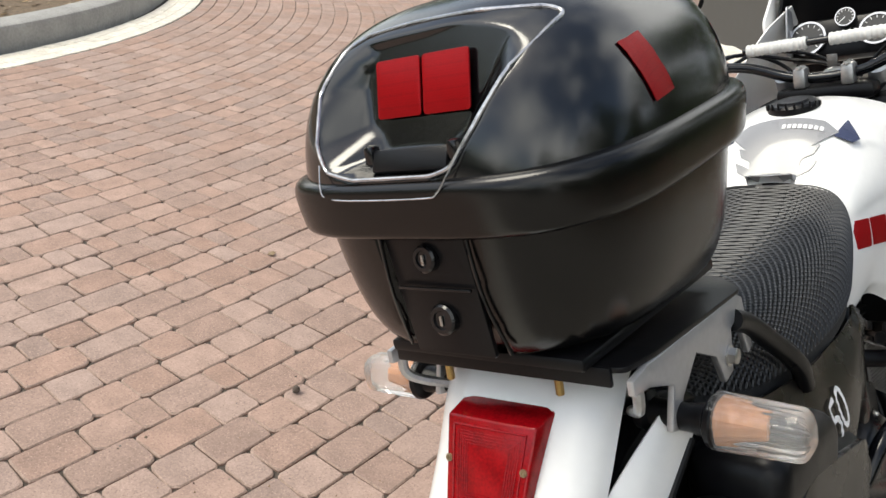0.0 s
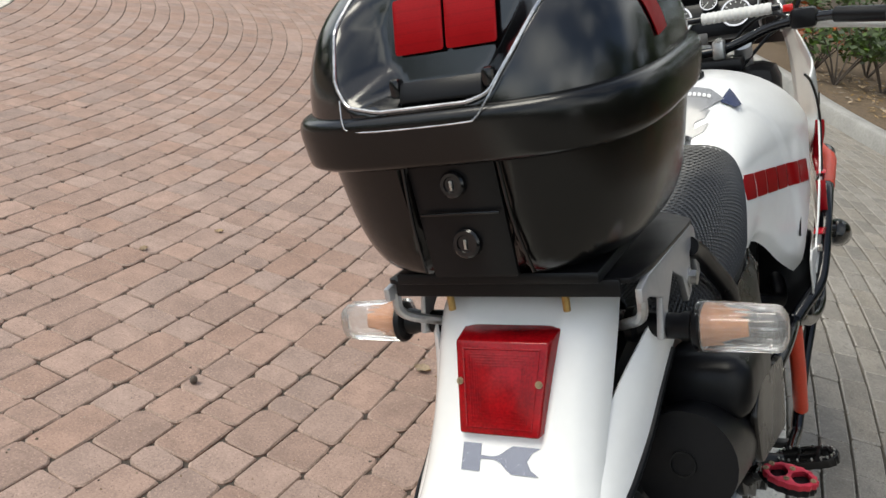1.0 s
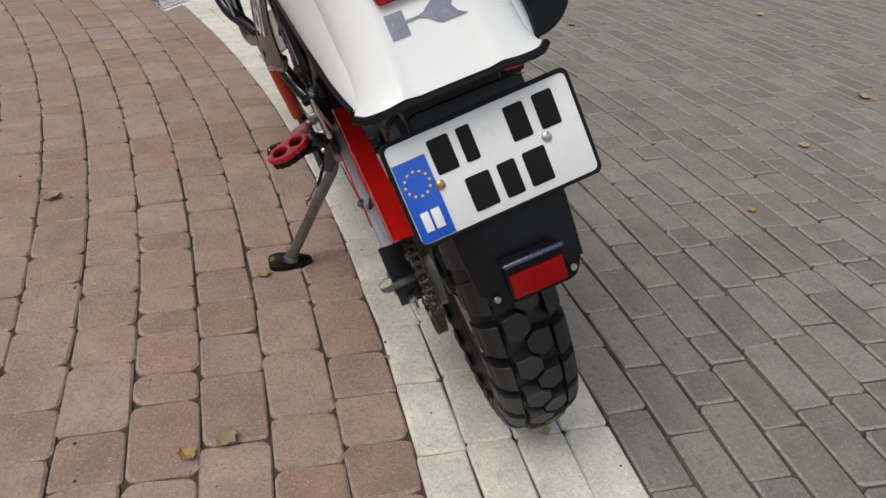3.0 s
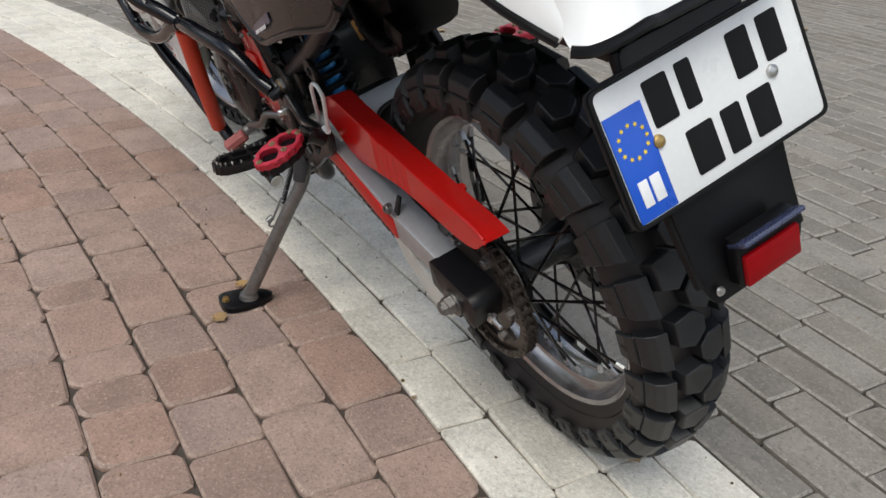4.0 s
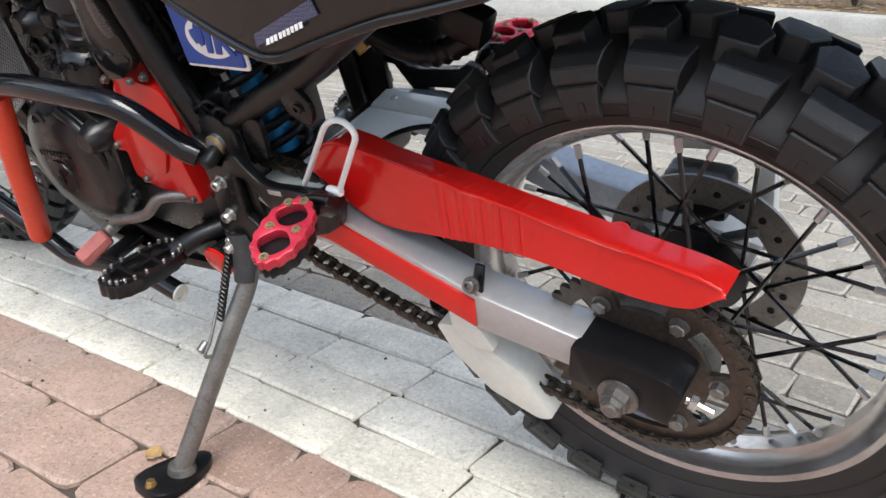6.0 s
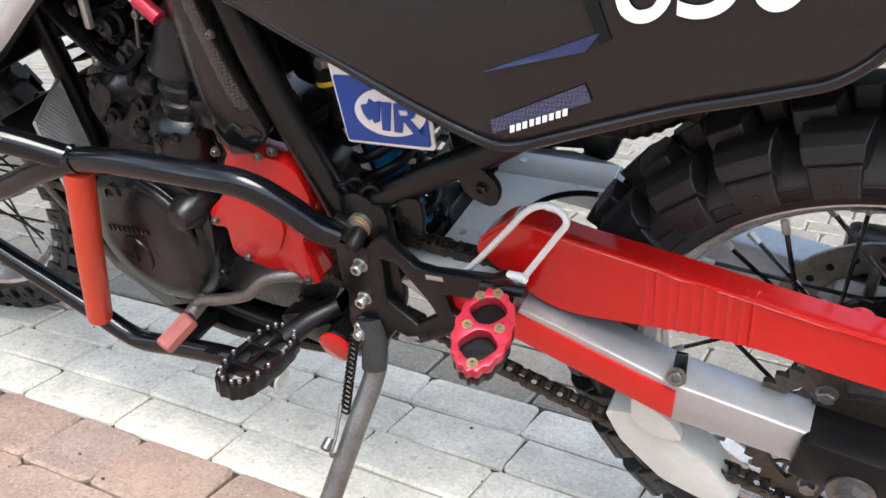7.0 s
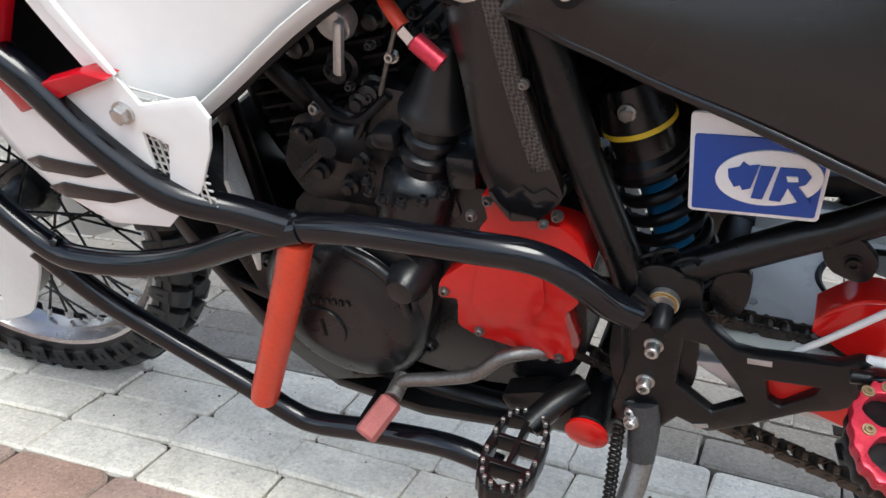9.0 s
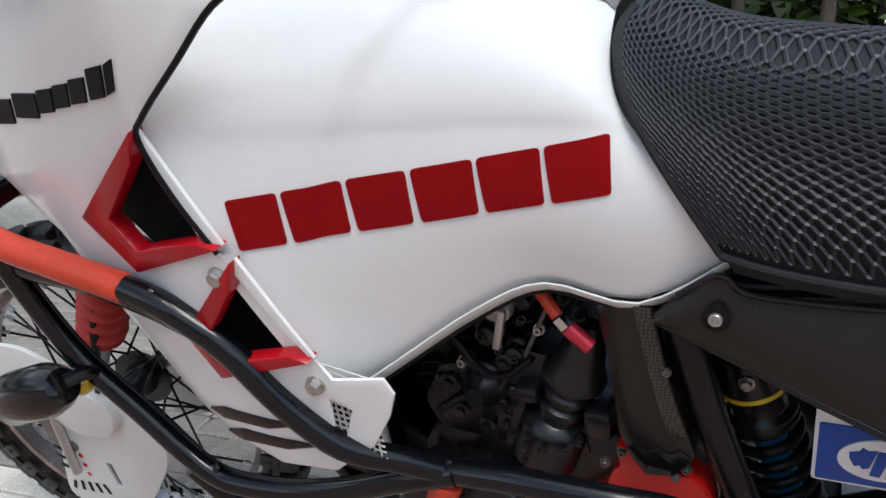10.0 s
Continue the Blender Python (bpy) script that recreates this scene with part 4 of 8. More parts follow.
part("chain_roller_guard", prism(rounded([(0.205, 0.372), (0.165, 0.350), (0.150, 0.322), (0.178, 0.318), (0.205, 0.335)], 0.01), -0.128, -0.116, 0.004), M_SLIDER, moto)

# -- chain guard: folded sheet with a crease and pressed ribs --
rows = []
GU = [  # y, top z, crease z, bottom z
    (0.360, 0.522, 0.524, 0.514), (0.330, 0.548, 0.552, 0.494), (0.298, 0.548, 0.556, 0.471), (0.262, 0.539, 0.549, 0.462), (0.196, 0.529, 0.538, 0.467), (0.140, 0.520, 0.5285, 0.4715),
    (0.085, 0.511, 0.519, 0.469), (0.030, 0.503, 0.510, 0.461), (-0.020, 0.496, 0.503, 0.456), (-0.062, 0.490, 0.496, 0.461), (-0.084, 0.484, 0.488, 0.478), (-0.091, 0.481, 0.484, 0.483)]
for j in range(265):
    y, t, c, b = lerp_rows(GU, j / 264)
    rib = 0.0017 * max(0.0, math.sin((y - 0.16) / 0.0104 * 2 * math.pi)) ** 1.5 if 0.100 < y < 0.200 else 0
    line = []
    for k in range(13):
        v = k / 12
        if v < 0.6:
            s = v / 0.6
            line.append((-0.123 + 0.004 * s - rib, y, b + (c - b) * s))
        else:
            s = (v - 0.6) / 0.4
            line.append((-0.119 + 0.036 * s - rib * (1 - s), y, c + (t - c) * (s ** 0.8) + rib * (1 - s)))
    rows.append(line)
part("chain_guard", thicken(grid(rows), 0.0022), M_RED, moto, "glossy red folded chain guard", sharp=25)
part("guard_crease", tube([Vector(r[7]) + Vector((-0.0005, 0, 0.0005)) for r in rows[6:250:4]], 0.0022, 8, res=2), M_RED, bpy.data.objects["chain_guard"])
part("guard_button", turned([(0, 0.011), (0.004, 0.011), (0.006, 0.007)], (-0.085, 0.020, 0.494), (-0.1, 0, 1), 20), M_RED, moto)

# bent white wire hook behind the peg bracket
part("wire_hook", tube([(-0.128, 0.398, 0.478), (-0.130, 0.380, 0.486), (-0.136, 0.356, 0.512), (-0.146, 0.312, 0.568), (-0.150, 0.290, 0.596), (-0.150, 0.274, 0.606), (-0.150, 0.260, 0.604), (-0.150, 0.253, 0.592), (-0.148, 0.266, 0.570), (-0.145, 0.304, 0.510)], 0.0032, 12), M_WHITE_SATIN, moto, "bent white wire hook")
part("hook_sleeve", rod((-0.144, 0.318, 0.512), (-0.146, 0.298, 0.514), 0.0052, 12), M_WHITE_SATIN, bpy.data.objects["wire_hook"])

# -- frame, peg plates, stand --
for s in (-1, 1):
    nm = lambda pts: [(s * -x, y, z) for x, y, z in pts]
    part("frame_tube", tube(nm([(-0.116, 0.620, 0.840), (-0.126, 0.584, 0.765), (-0.130, 0.564, 0.700), (-0.130, 0.542, 0.630), (-0.128, 0.516, 0.552), (-0.126, 0.508, 0.500), (-0.126, 0.500, 0.380)]), 0.0165, 14), M_FRAME, moto)
    part("subframe_tube", tube(nm([(-0.120, 0.486, 0.545), (-0.118, 0.390, 0.600), (-0.116, 0.320, 0.640), (-0.112, 0.150, 0.760), (-0.105, 0.000, 0.880)]), 0.0145, 14), M_FRAME, moto)
    part("seat_rail", tube(nm([(-0.110, 0.600, 0.800), (-0.110, 0.300, 0.850), (-0.105, 0.000, 0.930), (-0.090, -0.150, 0.985)]), 0.013, 12), M_FRAME, moto)
    part("down_tube", tube(nm([(-0.03, 1.080, 0.960), (-0.045, 1.000, 0.700), (-0.060, 0.960, 0.420), (-0.075, 0.900, 0.320), (-0.090, 0.760, 0.285), (-0.100, 0.560, 0.300), (-0.115, 0.510, 0.360)]), 0.015, 12), M_FRAME, moto)
part("cross_lug", prism(rounded([(0.360, 0.585), (0.330, 0.575), (0.322, 0.600), (0.345, 0.625), (0.368, 0.612)], 0.012), -0.130, -0.122, 0.002), M_FRAME, moto)
part("lug_bolt", capscrew((-0.130, 0.342, 0.597), (-1, 0, 0), 0.006, 0.004), M_FRAME, moto)
part("lower_lug", prism(rounded([(0.446, 0.540), (0.438, 0.520), (0.420, 0.518), (0.412, 0.540), (0.412, 0.572), (0.440, 0.566)], 0.010), -0.130, -0.122, 0.002), M_FRAME, moto)
# pivot plate
PP = rounded([(0.520, 0.560), (0.450, 0.560), (0.448, 0.440), (0.470, 0.372), (0.515, 0.360), (0.530, 0.450)], 0.012)
both("pivot_plate", prism(PP, -0.138, -0.128, 0.003), M_FRAME, moto)
part("pivot_boss", turned([(0, 0.027), (0.006, 0.027), (0.010, 0.020)], (-0.130, 0.484, 0.541), (-1, 0, 0), 32), M_FRAME, moto)
piv = bmesh.new()
turned([(0, 0.0135), (0.008, 0.0135), (0.008, 0.010), (0.010, 0.010)], (-0.138, 0.480, 0.535), (-1, 0, 0), 28, piv)
part("pivot_washer", piv, M_BOLT, moto, "greasy steel pivot washer")
part("brass_ring", turned([(0.008, 0.0122), (0.0094, 0.0122), (0.0094, 0.0098)], (-0.138, 0.480, 0.535), (-1, 0, 0), 28), M_BRASS, moto)
part("pivot_nut", turned([(0.004, 0.0090), (0.026, 0.0088), (0.030, 0.006)], (-0.140, 0.479, 0.531), (-1, -0.02, -0.28), 20), M_BLACK, moto)
for k, (y, z) in enumerate(((0.500, 0.572), (0.486, 0.580), (0.470, 0.574))):
    part("cable_tie", tube([(-0.128, y + 0.008, z - 0.018), (-0.136, y + 0.004, z), (-0.134, y - 0.010, z + 0.006), (-0.126, y - 0.016, z - 0.012)], 0.0022, 6), M_BLACK, moto)
PK = [(0.508, 0.514), (0.474, 0.512), (0.462, 0.528), (0.4476, 0.532), (0.4345, 0.517), (0.4168, 0.501), (0.398, 0.4995), (0.3348, 0.507), (0.322, 0.516), (0.304, 0.511), (0.300, 0.495), (0.310, 0.470), (0.3303, 0.4538), (0.3526, 0.4446), (0.400, 0.410), (0.4315, 0.3890), (0.460, 0.400), (0.478, 0.374), (0.516, 0.370), (0.523, 0.396), (0.508, 0.470)]
HOLE1 = [(0.4594, 0.5019), (0.4403, 0.5004), (0.4112, 0.4600), (0.4020, 0.4400), (0.4302, 0.4170), (0.4640, 0.4440)]
HOLE2 = [(0.389, 0.4730), (0.347, 0.4770), (0.350, 0.4670), (0.3740, 0.4430), (0.384, 0.4480)]
brk = part("footrest_bracket", prism(PK, -0.152, -0.138, 0.0030, [HOLE1, HOLE2]), M_FRAME, moto, "black cast footrest bracket with chipped paint")
part("footrest_bracket", flipped(prism(PK, -0.152, -0.138, 0.0030, [HOLE1, HOLE2])), M_FRAME, moto)
for y, z, r in ((0.485, 0.489, 0.0065), (0.491, 0.441, 0.0065), (0.503, 0.403, 0.005)):
    part("bracket_bolt", capscrew((-0.152, y, z), (-1, 0, 0), r, 0.012), M_BOLT, moto)
part("paint_chip", block((-0.1525, 0.396, 0.4945), (0.0016, 0.020, 0.006), 0.0006, (-4, 0, 0)), M_ALLOY, brk)
part("paint_chip", block((-0.1525, 0.438, 0.3975), (0.0016, 0.014, 0.005), 0.0006, (-20, 0, 0)), M_ALLOY, brk)


def red_peg(side):
    """A folded passenger peg: a red toothed loop with a waist on a black hinge."""
    O = Vector((-0.228, 0.303, 0.520))
    along, wide = Vector((-0.93, -0.16, -0.16)).normalized(), Vector((0.25, -0.86, -0.10)).normalized()
    up = along.cross(wide).normalized()
    f = lambda a, b, h: O + along * a + wide * b + up * h
    def loopline(k, r):
        a = 2 * math.pi * k / 48
        w = 0.0232 * r * (1 - 0.10 * math.cos(2 * a) - 0.05 * math.cos(4 * a))
        return (0.043 * r * math.cos(a), w * math.sin(a))
    bm = bmesh.new()
    holes = [[(cx + 0.0172 * math.cos(a) * k1, 0.0152 * math.sin(a) * (1 + 0.10 * math.cos(4 * a))) for a in (2 * math.pi * j / 20 for j in range(20))] for cx, k1 in ((-0.019, 0.86), (0.018, 0.92))]
    outer = []
    for k in range(64):
        x, y = loopline(k * 0.75, 1.0)
        tooth = 1.0 + (0.06 if (k // 2) % 2 else 0)
        outer.append((x * tooth, y * tooth))
    bm = prism(outer, -0.006, 0.006, 0.001, holes)
    for v in bm.verts:
        p = f(v.co.y, v.co.z, v.co.x)
        v.co = Vector((p.x * side * -1 if side > 0 else p.x, p.y, p.z))
    peg = part("passenger_peg", bm, M_RED_ANOD, moto, "red anodised toothed footpeg")
    low = prism([(x * 0.96, y * 0.96) for x, y in outer], -0.020, -0.006, 0.001)
    for v in low.verts:
        p = f(v.co.y, v.co.z, v.co.x)
        v.co = Vector((-p.x if side > 0 else p.x, p.y, p.z))
    part("peg_body", low, M_BLACK, peg)
    for a, b in ((-0.038, 0.004), (0.037, 0.0), (-0.001, 0.014), (-0.001, -0.014), (-0.034, -0.011)):
        p, q = f(a, b, 0.006), up.copy()
        if side > 0:
            p.x, q.x = -p.x, -q.x
        part("peg_screw", capscrew(p, q, 0.0036, 0.0022), M_DULL_SCREW, peg)
    p0, p1 = f(-0.045, 0.004, -0.008), Vector((-0.155, 0.310, 0.500))
    for p in (p0, p1):
        p.x = -p.x if side > 0 else p.x
    part("peg_hinge", tube([p0, (p0 + p1) / 2 + Vector((0, 0, 0.004)), p1], 0.013, 10), M_FRAME, peg)
    pin = Vector((p0.x * 0.75 + p1.x * 0.25, 0.33, 0.522))
    part("hinge_pin", rod(pin, pin + Vector((0, -0.045, 0.004)), 0.006, 10), M_FRAME, peg)


red_peg(-1)
red_peg(1)


def rider_peg(side):
    """A black rider's peg with a cleated edge and white-tipped studs."""
    s = 1 if side < 0 else -1
    O = Vector((-0.230, 0.597, 0.384))
    along, wide = Vector((-0.98, -0.05, 0.19)).normalized(), Vector((0.0, -1.0, -0.08)).normalized()
    up = -along.cross(wide).normalized()
    if up.z < 0:
        up = -up
    f = lambda a, b, h: O + along * a + wide * b + up * h
    out = []
    for k in range(72):
        a = 2 * math.pi * k / 72
        r = 1.0 + (0.03 if (k // 2) % 2 else 0)
        c, sn = math.cos(a), math.sin(a)
        out.append((0.060 * r * math.copysign(abs(c) ** 0.75, c), 0.028 * r * math.copysign(abs(sn) ** 0.75, sn)))
    holes = [[(cx + 0.0155 * u, cy + 0.0088 * v) for u, v in ((-1, -1), (1, -1), (1, 1), (-1, 1))] for cx in (-0.032, 0.004) for cy in (-0.0115, 0.0115)] + [[(0.026, -0.016), (0.040, -0.014), (0.050, 0.0), (0.040, 0.014), (0.026, 0.016)]]
    bm = prism(out, -0.010, 0.008, 0.001, holes)
    for v in bm.verts:
        p = f(v.co.y, v.co.z, v.co.x)
        v.co = Vector((s * p.x, p.y, p.z))
    peg = part("rider_peg", bm, M_FRAME, moto, "black cleated footpeg with worn studs")
    for k in range(20):
        a = 2 * math.pi * (k + 0.5) / 20
        ca, sa = math.cos(a), math.sin(a)
        p = f(0.055 * math.copysign(abs(ca) ** 0.75, ca), 0.024 * math.copysign(abs(sa) ** 0.75, sa), 0.008)
        q = p + up * 0.006
        part("stud", rod((s * p.x, p.y, p.z), (s * q.x, q.y, q.z), 0.0021, 8, 0.0004), M_BOLT, peg)
    a, b = f(-0.05, 0, -0.004), Vector((-0.125, 0.560, 0.385))
    part("peg_mount", tube([(s * a.x, a.y, a.z), (s * (a.x + b.x) / 2, (a.y + b.y) / 2, (a.z + b.z) / 2 + 0.004), (s * b.x, b.y, b.z)], 0.014, 10), M_FRAME, peg)


rider_peg(-1)
rider_peg(1)
part("red_bung", turned([(0, 0.0225), (0.004, 0.0225), (0.006, 0.018)], (-0.158, 0.546, 0.355), (-1, 0, -0.1), 28), M_RED, moto, "red plastic frame bung")
part("bung_tube", rod((0.157, 0.546, 0.355), (-0.157, 0.546, 0.355), 0.021, 24), M_FRAME, moto)
part("peg_carrier", prism(rounded([(0.640, 0.330), (0.560, 0.312), (0.535, 0.335), (0.540, 0.350), (0.600, 0.372), (0.650, 0.352)], 0.008), -0.135, -0.110, 0.004), M_FRAME, moto)

# side stand: the foot lies on the ground
stand = part("stand_leg", tube([(-0.150, 0.491, 0.392), (-0.166, 0.488, 0.350), (-0.220, 0.499, 0.290), (-0.340, 0.527, 0.154)], 0.0125, 14, res=6), M_STEEL, moto, "scuffed steel side stand")
part("stand_knuckle", tube([(-0.146, 0.494, 0.408), (-0.154, 0.490, 0.384), (-0.170, 0.489, 0.350)], 0.0180, 14, r1=0.0140), M_KNUCKLE, stand)
part("knuckle_bolt", capscrew((-0.166, 0.500, 0.396), (-1, 0.2, 0), 0.0058, 0.006), M_BOLT, stand)
stand_end = BIKE @ Vector((-0.340, 0.527, 0.154))
FOOT = BIKE.inverted() @ Vector((stand_end.x - 0.014, stand_end.y + 0.010, 0.0))
foot_m = BIKE.inverted().to_3x3()
ft = bmesh.new()
pf = [(0.052 * math.cos(a) + 0.012 * math.cos(2 * a), 0.034 * math.sin(a)) for a in (2 * math.pi * k / 28 for k in range(28))]
lo = [ft.verts.new(FOOT + foot_m @ Vector((x, y, 0.001))) for x, y in pf]
mi = [ft.verts.new(FOOT + foot_m @ Vector((x, y, 0.012))) for x, y in pf]
hi = [ft.verts.new(FOOT + foot_m @ Vector((x * 0.9, y * 0.88, 0.015))) for x, y in pf]
for a, b in ((lo, mi), (mi, hi)):
    for k in range(28):
        ft.faces.new((a[k], a[(k + 1) % 28], b[(k + 1) % 28], b[k]))
ft.faces.new(lo)
ft.faces.new(hi)
part("stand_foot", ft, M_BLACK, stand, "oval black stand foot")
part("foot_bolt", hexbolt(FOOT + foot_m @ Vector((-0.030, -0.004, 0.016)), foot_m @ Vector((0, 0, 1)), 0.006, 0.007), M_BRASS, stand)
part("foot_socket", turned([(0, 0.019), (0.010, 0.017), (0.012, 0.012)], FOOT + foot_m @ Vector((0.014, -0.008, 0.014)), foot_m @ Vector((0, 0, 1)), 20), M_STEEL, stand)
helix = [(-0.160 - 0.052 * t, 0.513 - 0.002 * t + 0.0055 * math.cos(t * 2 * math.pi * 16), 0.384 - 0.072 * t + 0.0055 * math.sin(t * 2 * math.pi * 16)) for t in (k / 128 for k in range(129))]
part("stand_spring", tube(helix, 0.0016, 6, smooth=False), M_FRAME, stand, "coiled return spring")
part("spring_hook", tube([(-0.210, 0.516, 0.320), (-0.236, 0.512, 0.296), (-0.252, 0.512, 0.282), (-0.244, 0.508, 0.276)], 0.0022, 8), M_STEEL, stand)
part("hook_peg", rod((-0.238, 0.520, 0.290), (-0.252, 0.520, 0.286), 0.006, 12), M_STEEL, stand)

# -- gear lever --
part("gear_lever", tube([(-0.130, 0.598, 0.428), (-0.150, 0.634, 0.428), (-0.158, 0.664, 0.402), (-0.160, 0.706, 0.384), (-0.163, 0.745, 0.372), (-0.166, 0.758, 0.360)], 0.0075, 12), M_STEEL, moto, "bare steel gear lever")
part("lever_joint", rod((-0.150, 0.758, 0.362), (-0.180, 0.758, 0.358), 0.010, 14), M_STEEL, moto)
part("lever_rubber", rod((-0.178, 0.760, 0.352), (-0.222, 0.776, 0.334), 0.0135, 8, 0.003), M_PINK_RUBBER, moto, "faded red rubber lever tip")
part("lever_shaft", rod((-0.10, 0.598, 0.428), (-0.136, 0.598, 0.428), 0.009, 14), M_STEEL, moto)

# -- engine --
eng = part("crankcase", prism(rounded([(0.560, 0.400), (0.560, 0.560), (0.640, 0.600), (0.760, 0.600), (0.880, 0.560), (0.905, 0.460), (0.860, 0.345), (0.680, 0.330), (0.600, 0.345)], 0.03), -0.105, 0.105, 0.012), M_ENGINE, moto, "black-painted single-cylinder engine")
EC = (-0.105, 0.828, 0.432)
part("generator_cover", turned([(0.0, 0.103), (0.020, 0.103), (0.032, 0.099), (0.040, 0.090), (0.044, 0.084), (0.045, 0.078), (0.0485, 0.074), (0.050, 0.050), (0.0505, 0.0001)], EC, (-1, 0, 0), 48), M_ENGINE, eng, "round black generator cover")
part("cover_shoulder", prism(rounded([(0.815, 0.532), (0.742, 0.532), (0.712, 0.505), (0.714, 0.470), (0.738, 0.392), (0.800, 0.345)], 0.018, 5), -0.134, -0.100, 0.010, seg=3), M_ENGINE, eng)
part("cover_ridge", tube([(-0.140, 0.805, 0.524), (-0.144, 0.768, 0.512), (-0.144, 0.747, 0.486), (-0.138, 0.742, 0.430)], 0.007, 10), M_ENGINE, eng)
part("timing_plug", turned([(0, 0.017), (0.005, 0.017), (0.006, 0.013), (0.003, 0.012)], (-0.146, 0.846, 0.505), (-1, 0, 0), 24), M_ENGINE, eng)
part("plug_slot", block((-0.1505, 0.846, 0.505), (0.002, 0.018, 0.0035), 0.0005, (20, 0, 0)), M_INK, eng)
part("slot_plug", turned([(0, 0.028), (0.0035, 0.027), (0.0035, 0.022)], (-0.1545, 0.844, 0.420), (-1, 0, 0), 28), M_ENGINE, eng)
part("plug_slot", block((-0.1585, 0.844, 0.420), (0.002, 0.004, 0.024), 0.0005), M_INK, eng)
part("cover_boss", turned([(0, 0.026), (0.030, 0.022), (0.044, 0.014), (0.046, 0.004)], (-0.115, 0.737, 0.496), (-1, 0, 0), 24), M_ENGINE, eng)
for k in range(9):  # raised maker's lettering that cannot be read, as a row of small bars
    part("raised_mark", block((-0.1565, 0.874 - k * 0.0085, 0.456 - k * -0.0007), (0.002, 0.0048, 0.008), 0.0005), M_ENGINE, eng)
for a in (0.4, 1.0, 1.6, 2.2, 2.9, 3.5, 4.2, 4.8, 5.4, 6.0):
    part("cover_screw", capscrew((-0.125, EC[1] + 0.104 * math.cos(a), EC[2] + 0.104 * math.sin(a)), (-1, 0, 0), 0.0065, 0.008), M_ENGINE, eng)
RCV = [(0.646, 0.617), (0.636, 0.617), (0.626, 0.604), (0.602, 0.595), (0.567, 0.591), (0.5535, 0.582), (0.545, 0.550), (0.560, 0.504), (0.5735, 0.488), (0.5635, 0.431), (0.575, 0.4235), (0.668, 0.4366), (0.688, 0.446), (0.684, 0.483), (0.7065, 0.480), (0.7018, 0.503), (0.6718, 0.530), (0.660, 0.548), (0.650, 0.580), (0.642, 0.588)]
rc = part("sprocket_cover", prism(rounded(RCV, 0.006), -0.136, -0.105, 0.004), M_RED, moto, "bright red front sprocket cover")
part("cover_pad", prism(rounded([(0.660, 0.520), (0.648, 0.556), (0.592, 0.560), (0.590, 0.500), (0.612, 0.462), (0.648, 0.458), (0.668, 0.480)], 0.010), -0.141, -0.134, 0.004), M_RED, rc)
for y, z in ((0.698, 0.490), (0.640, 0.610), (0.664, 0.444), (0.580, 0.430), (0.658, 0.590), (0.576, 0.604)):
    part("cover_screw", capscrew((-0.136, y, z), (-1, 0, 0), 0.0042, 0.005), M_STEEL, rc)
cyl = Vector((0, 0.24, 0.97)).normalized()
tilt = math.degrees(math.atan2(cyl.y, cyl.z))
base = Vector((0, 0.800, 0.590))
barrel = part("cylinder_barrel", block(base + cyl * 0.085, (0.150, 0.150, 0.17), 0.02, (-tilt, 0, 0)), M_ENGINE_MATT, moto, "black engine cylinder")
for k in range(9):
    part("cooling_fin", block(base + cyl * (0.018 + k * 0.016), (0.176, 0.176, 0.004), 0.0015, (-tilt, 0, 0)), M_ENGINE_MATT, barrel)
head = part("cylinder_head", block(base + cyl * 0.215, (0.190, 0.165, 0.10), 0.02, (-tilt, 0, 0)), M_ENGINE_MATT, moto, "black cylinder head")
for k in range(4):
    part("head_rib", block(base + cyl * (0.180 + k * 0.022), (0.205, 0.150, 0.006), 0.002, (-tilt, 0, 0)), M_ENGINE_MATT, head)
part("cam_cover", block(base + cyl * 0.285, (0.150, 0.15, 0.05), 0.02, (-tilt, 0, 0)), M_ENGINE_MATT, head)
ax = Vector((0.0, 0.044, -0.135)).normalized()
starter = part("starter_motor", turned([(-0.060, 0.010), (-0.045, 0.019), (-0.012, 0.026), (0.000, 0.031), (0.006, 0.034), (0.012, 0.034), (0.015, 0.031), (0.020, 0.024), (0.030, 0.0225), (0.033, 0.026), (0.039, 0.026), (0.042, 0.021), (0.050, 0.0205), (0.053, 0.025), (0.060, 0.026), (0.064, 0.023), (0.072, 0.024), (0.078, 0.034), (0.086, 0.0375), (0.135, 0.038), (0.140, 0.034)], (-0.108, 0.692, 0.688), ax, 44), M_ENGINE, moto, "ribbed black starter housing")
for k in range(7):
    a = 0.5 + k * 0.45
    part("starter_bolt", capscrew((-0.108 - 0.046 * math.sin(a), 0.728 - 0.046 * math.cos(a), 0.604), (0, -0.3, 1), 0.0042, 0.007), M_ENGINE, starter)
gh = part("gear_housing", prism(rounded([(0.680, 0.560), (0.700, 0.640), (0.690, 0.690), (0.760, 0.700), (0.790, 0.670), (0.850, 0.660), (0.880, 0.600), (0.860, 0.560)], 0.014), -0.108, -0.060, 0.008), M_ENGINE, moto)
for y, z in ((0.700, 0.675), (0.770, 0.682), (0.840, 0.640), (0.800, 0.650), (0.780, 0.620), (0.830, 0.600), (0.800, 0.585)):
    part("housing_boss", turned([(0, 0.010), (0.008, 0.010), (0.010, 0.006), (0.015, 0.006)], (-0.106, y, z), (-1, 0, 0), 14), M_ENGINE, gh)
part("housing_rib", tube([(-0.110, 0.860, 0.590), (-0.114, 0.820, 0.625), (-0.114, 0.785, 0.640), (-0.112, 0.760, 0.680)], 0.005, 8), M_ENGINE, gh)
part("starter_lug", block((-0.104, 0.744, 0.652), (0.05, 0.026, 0.020), 0.006), M_ENGINE, starter)
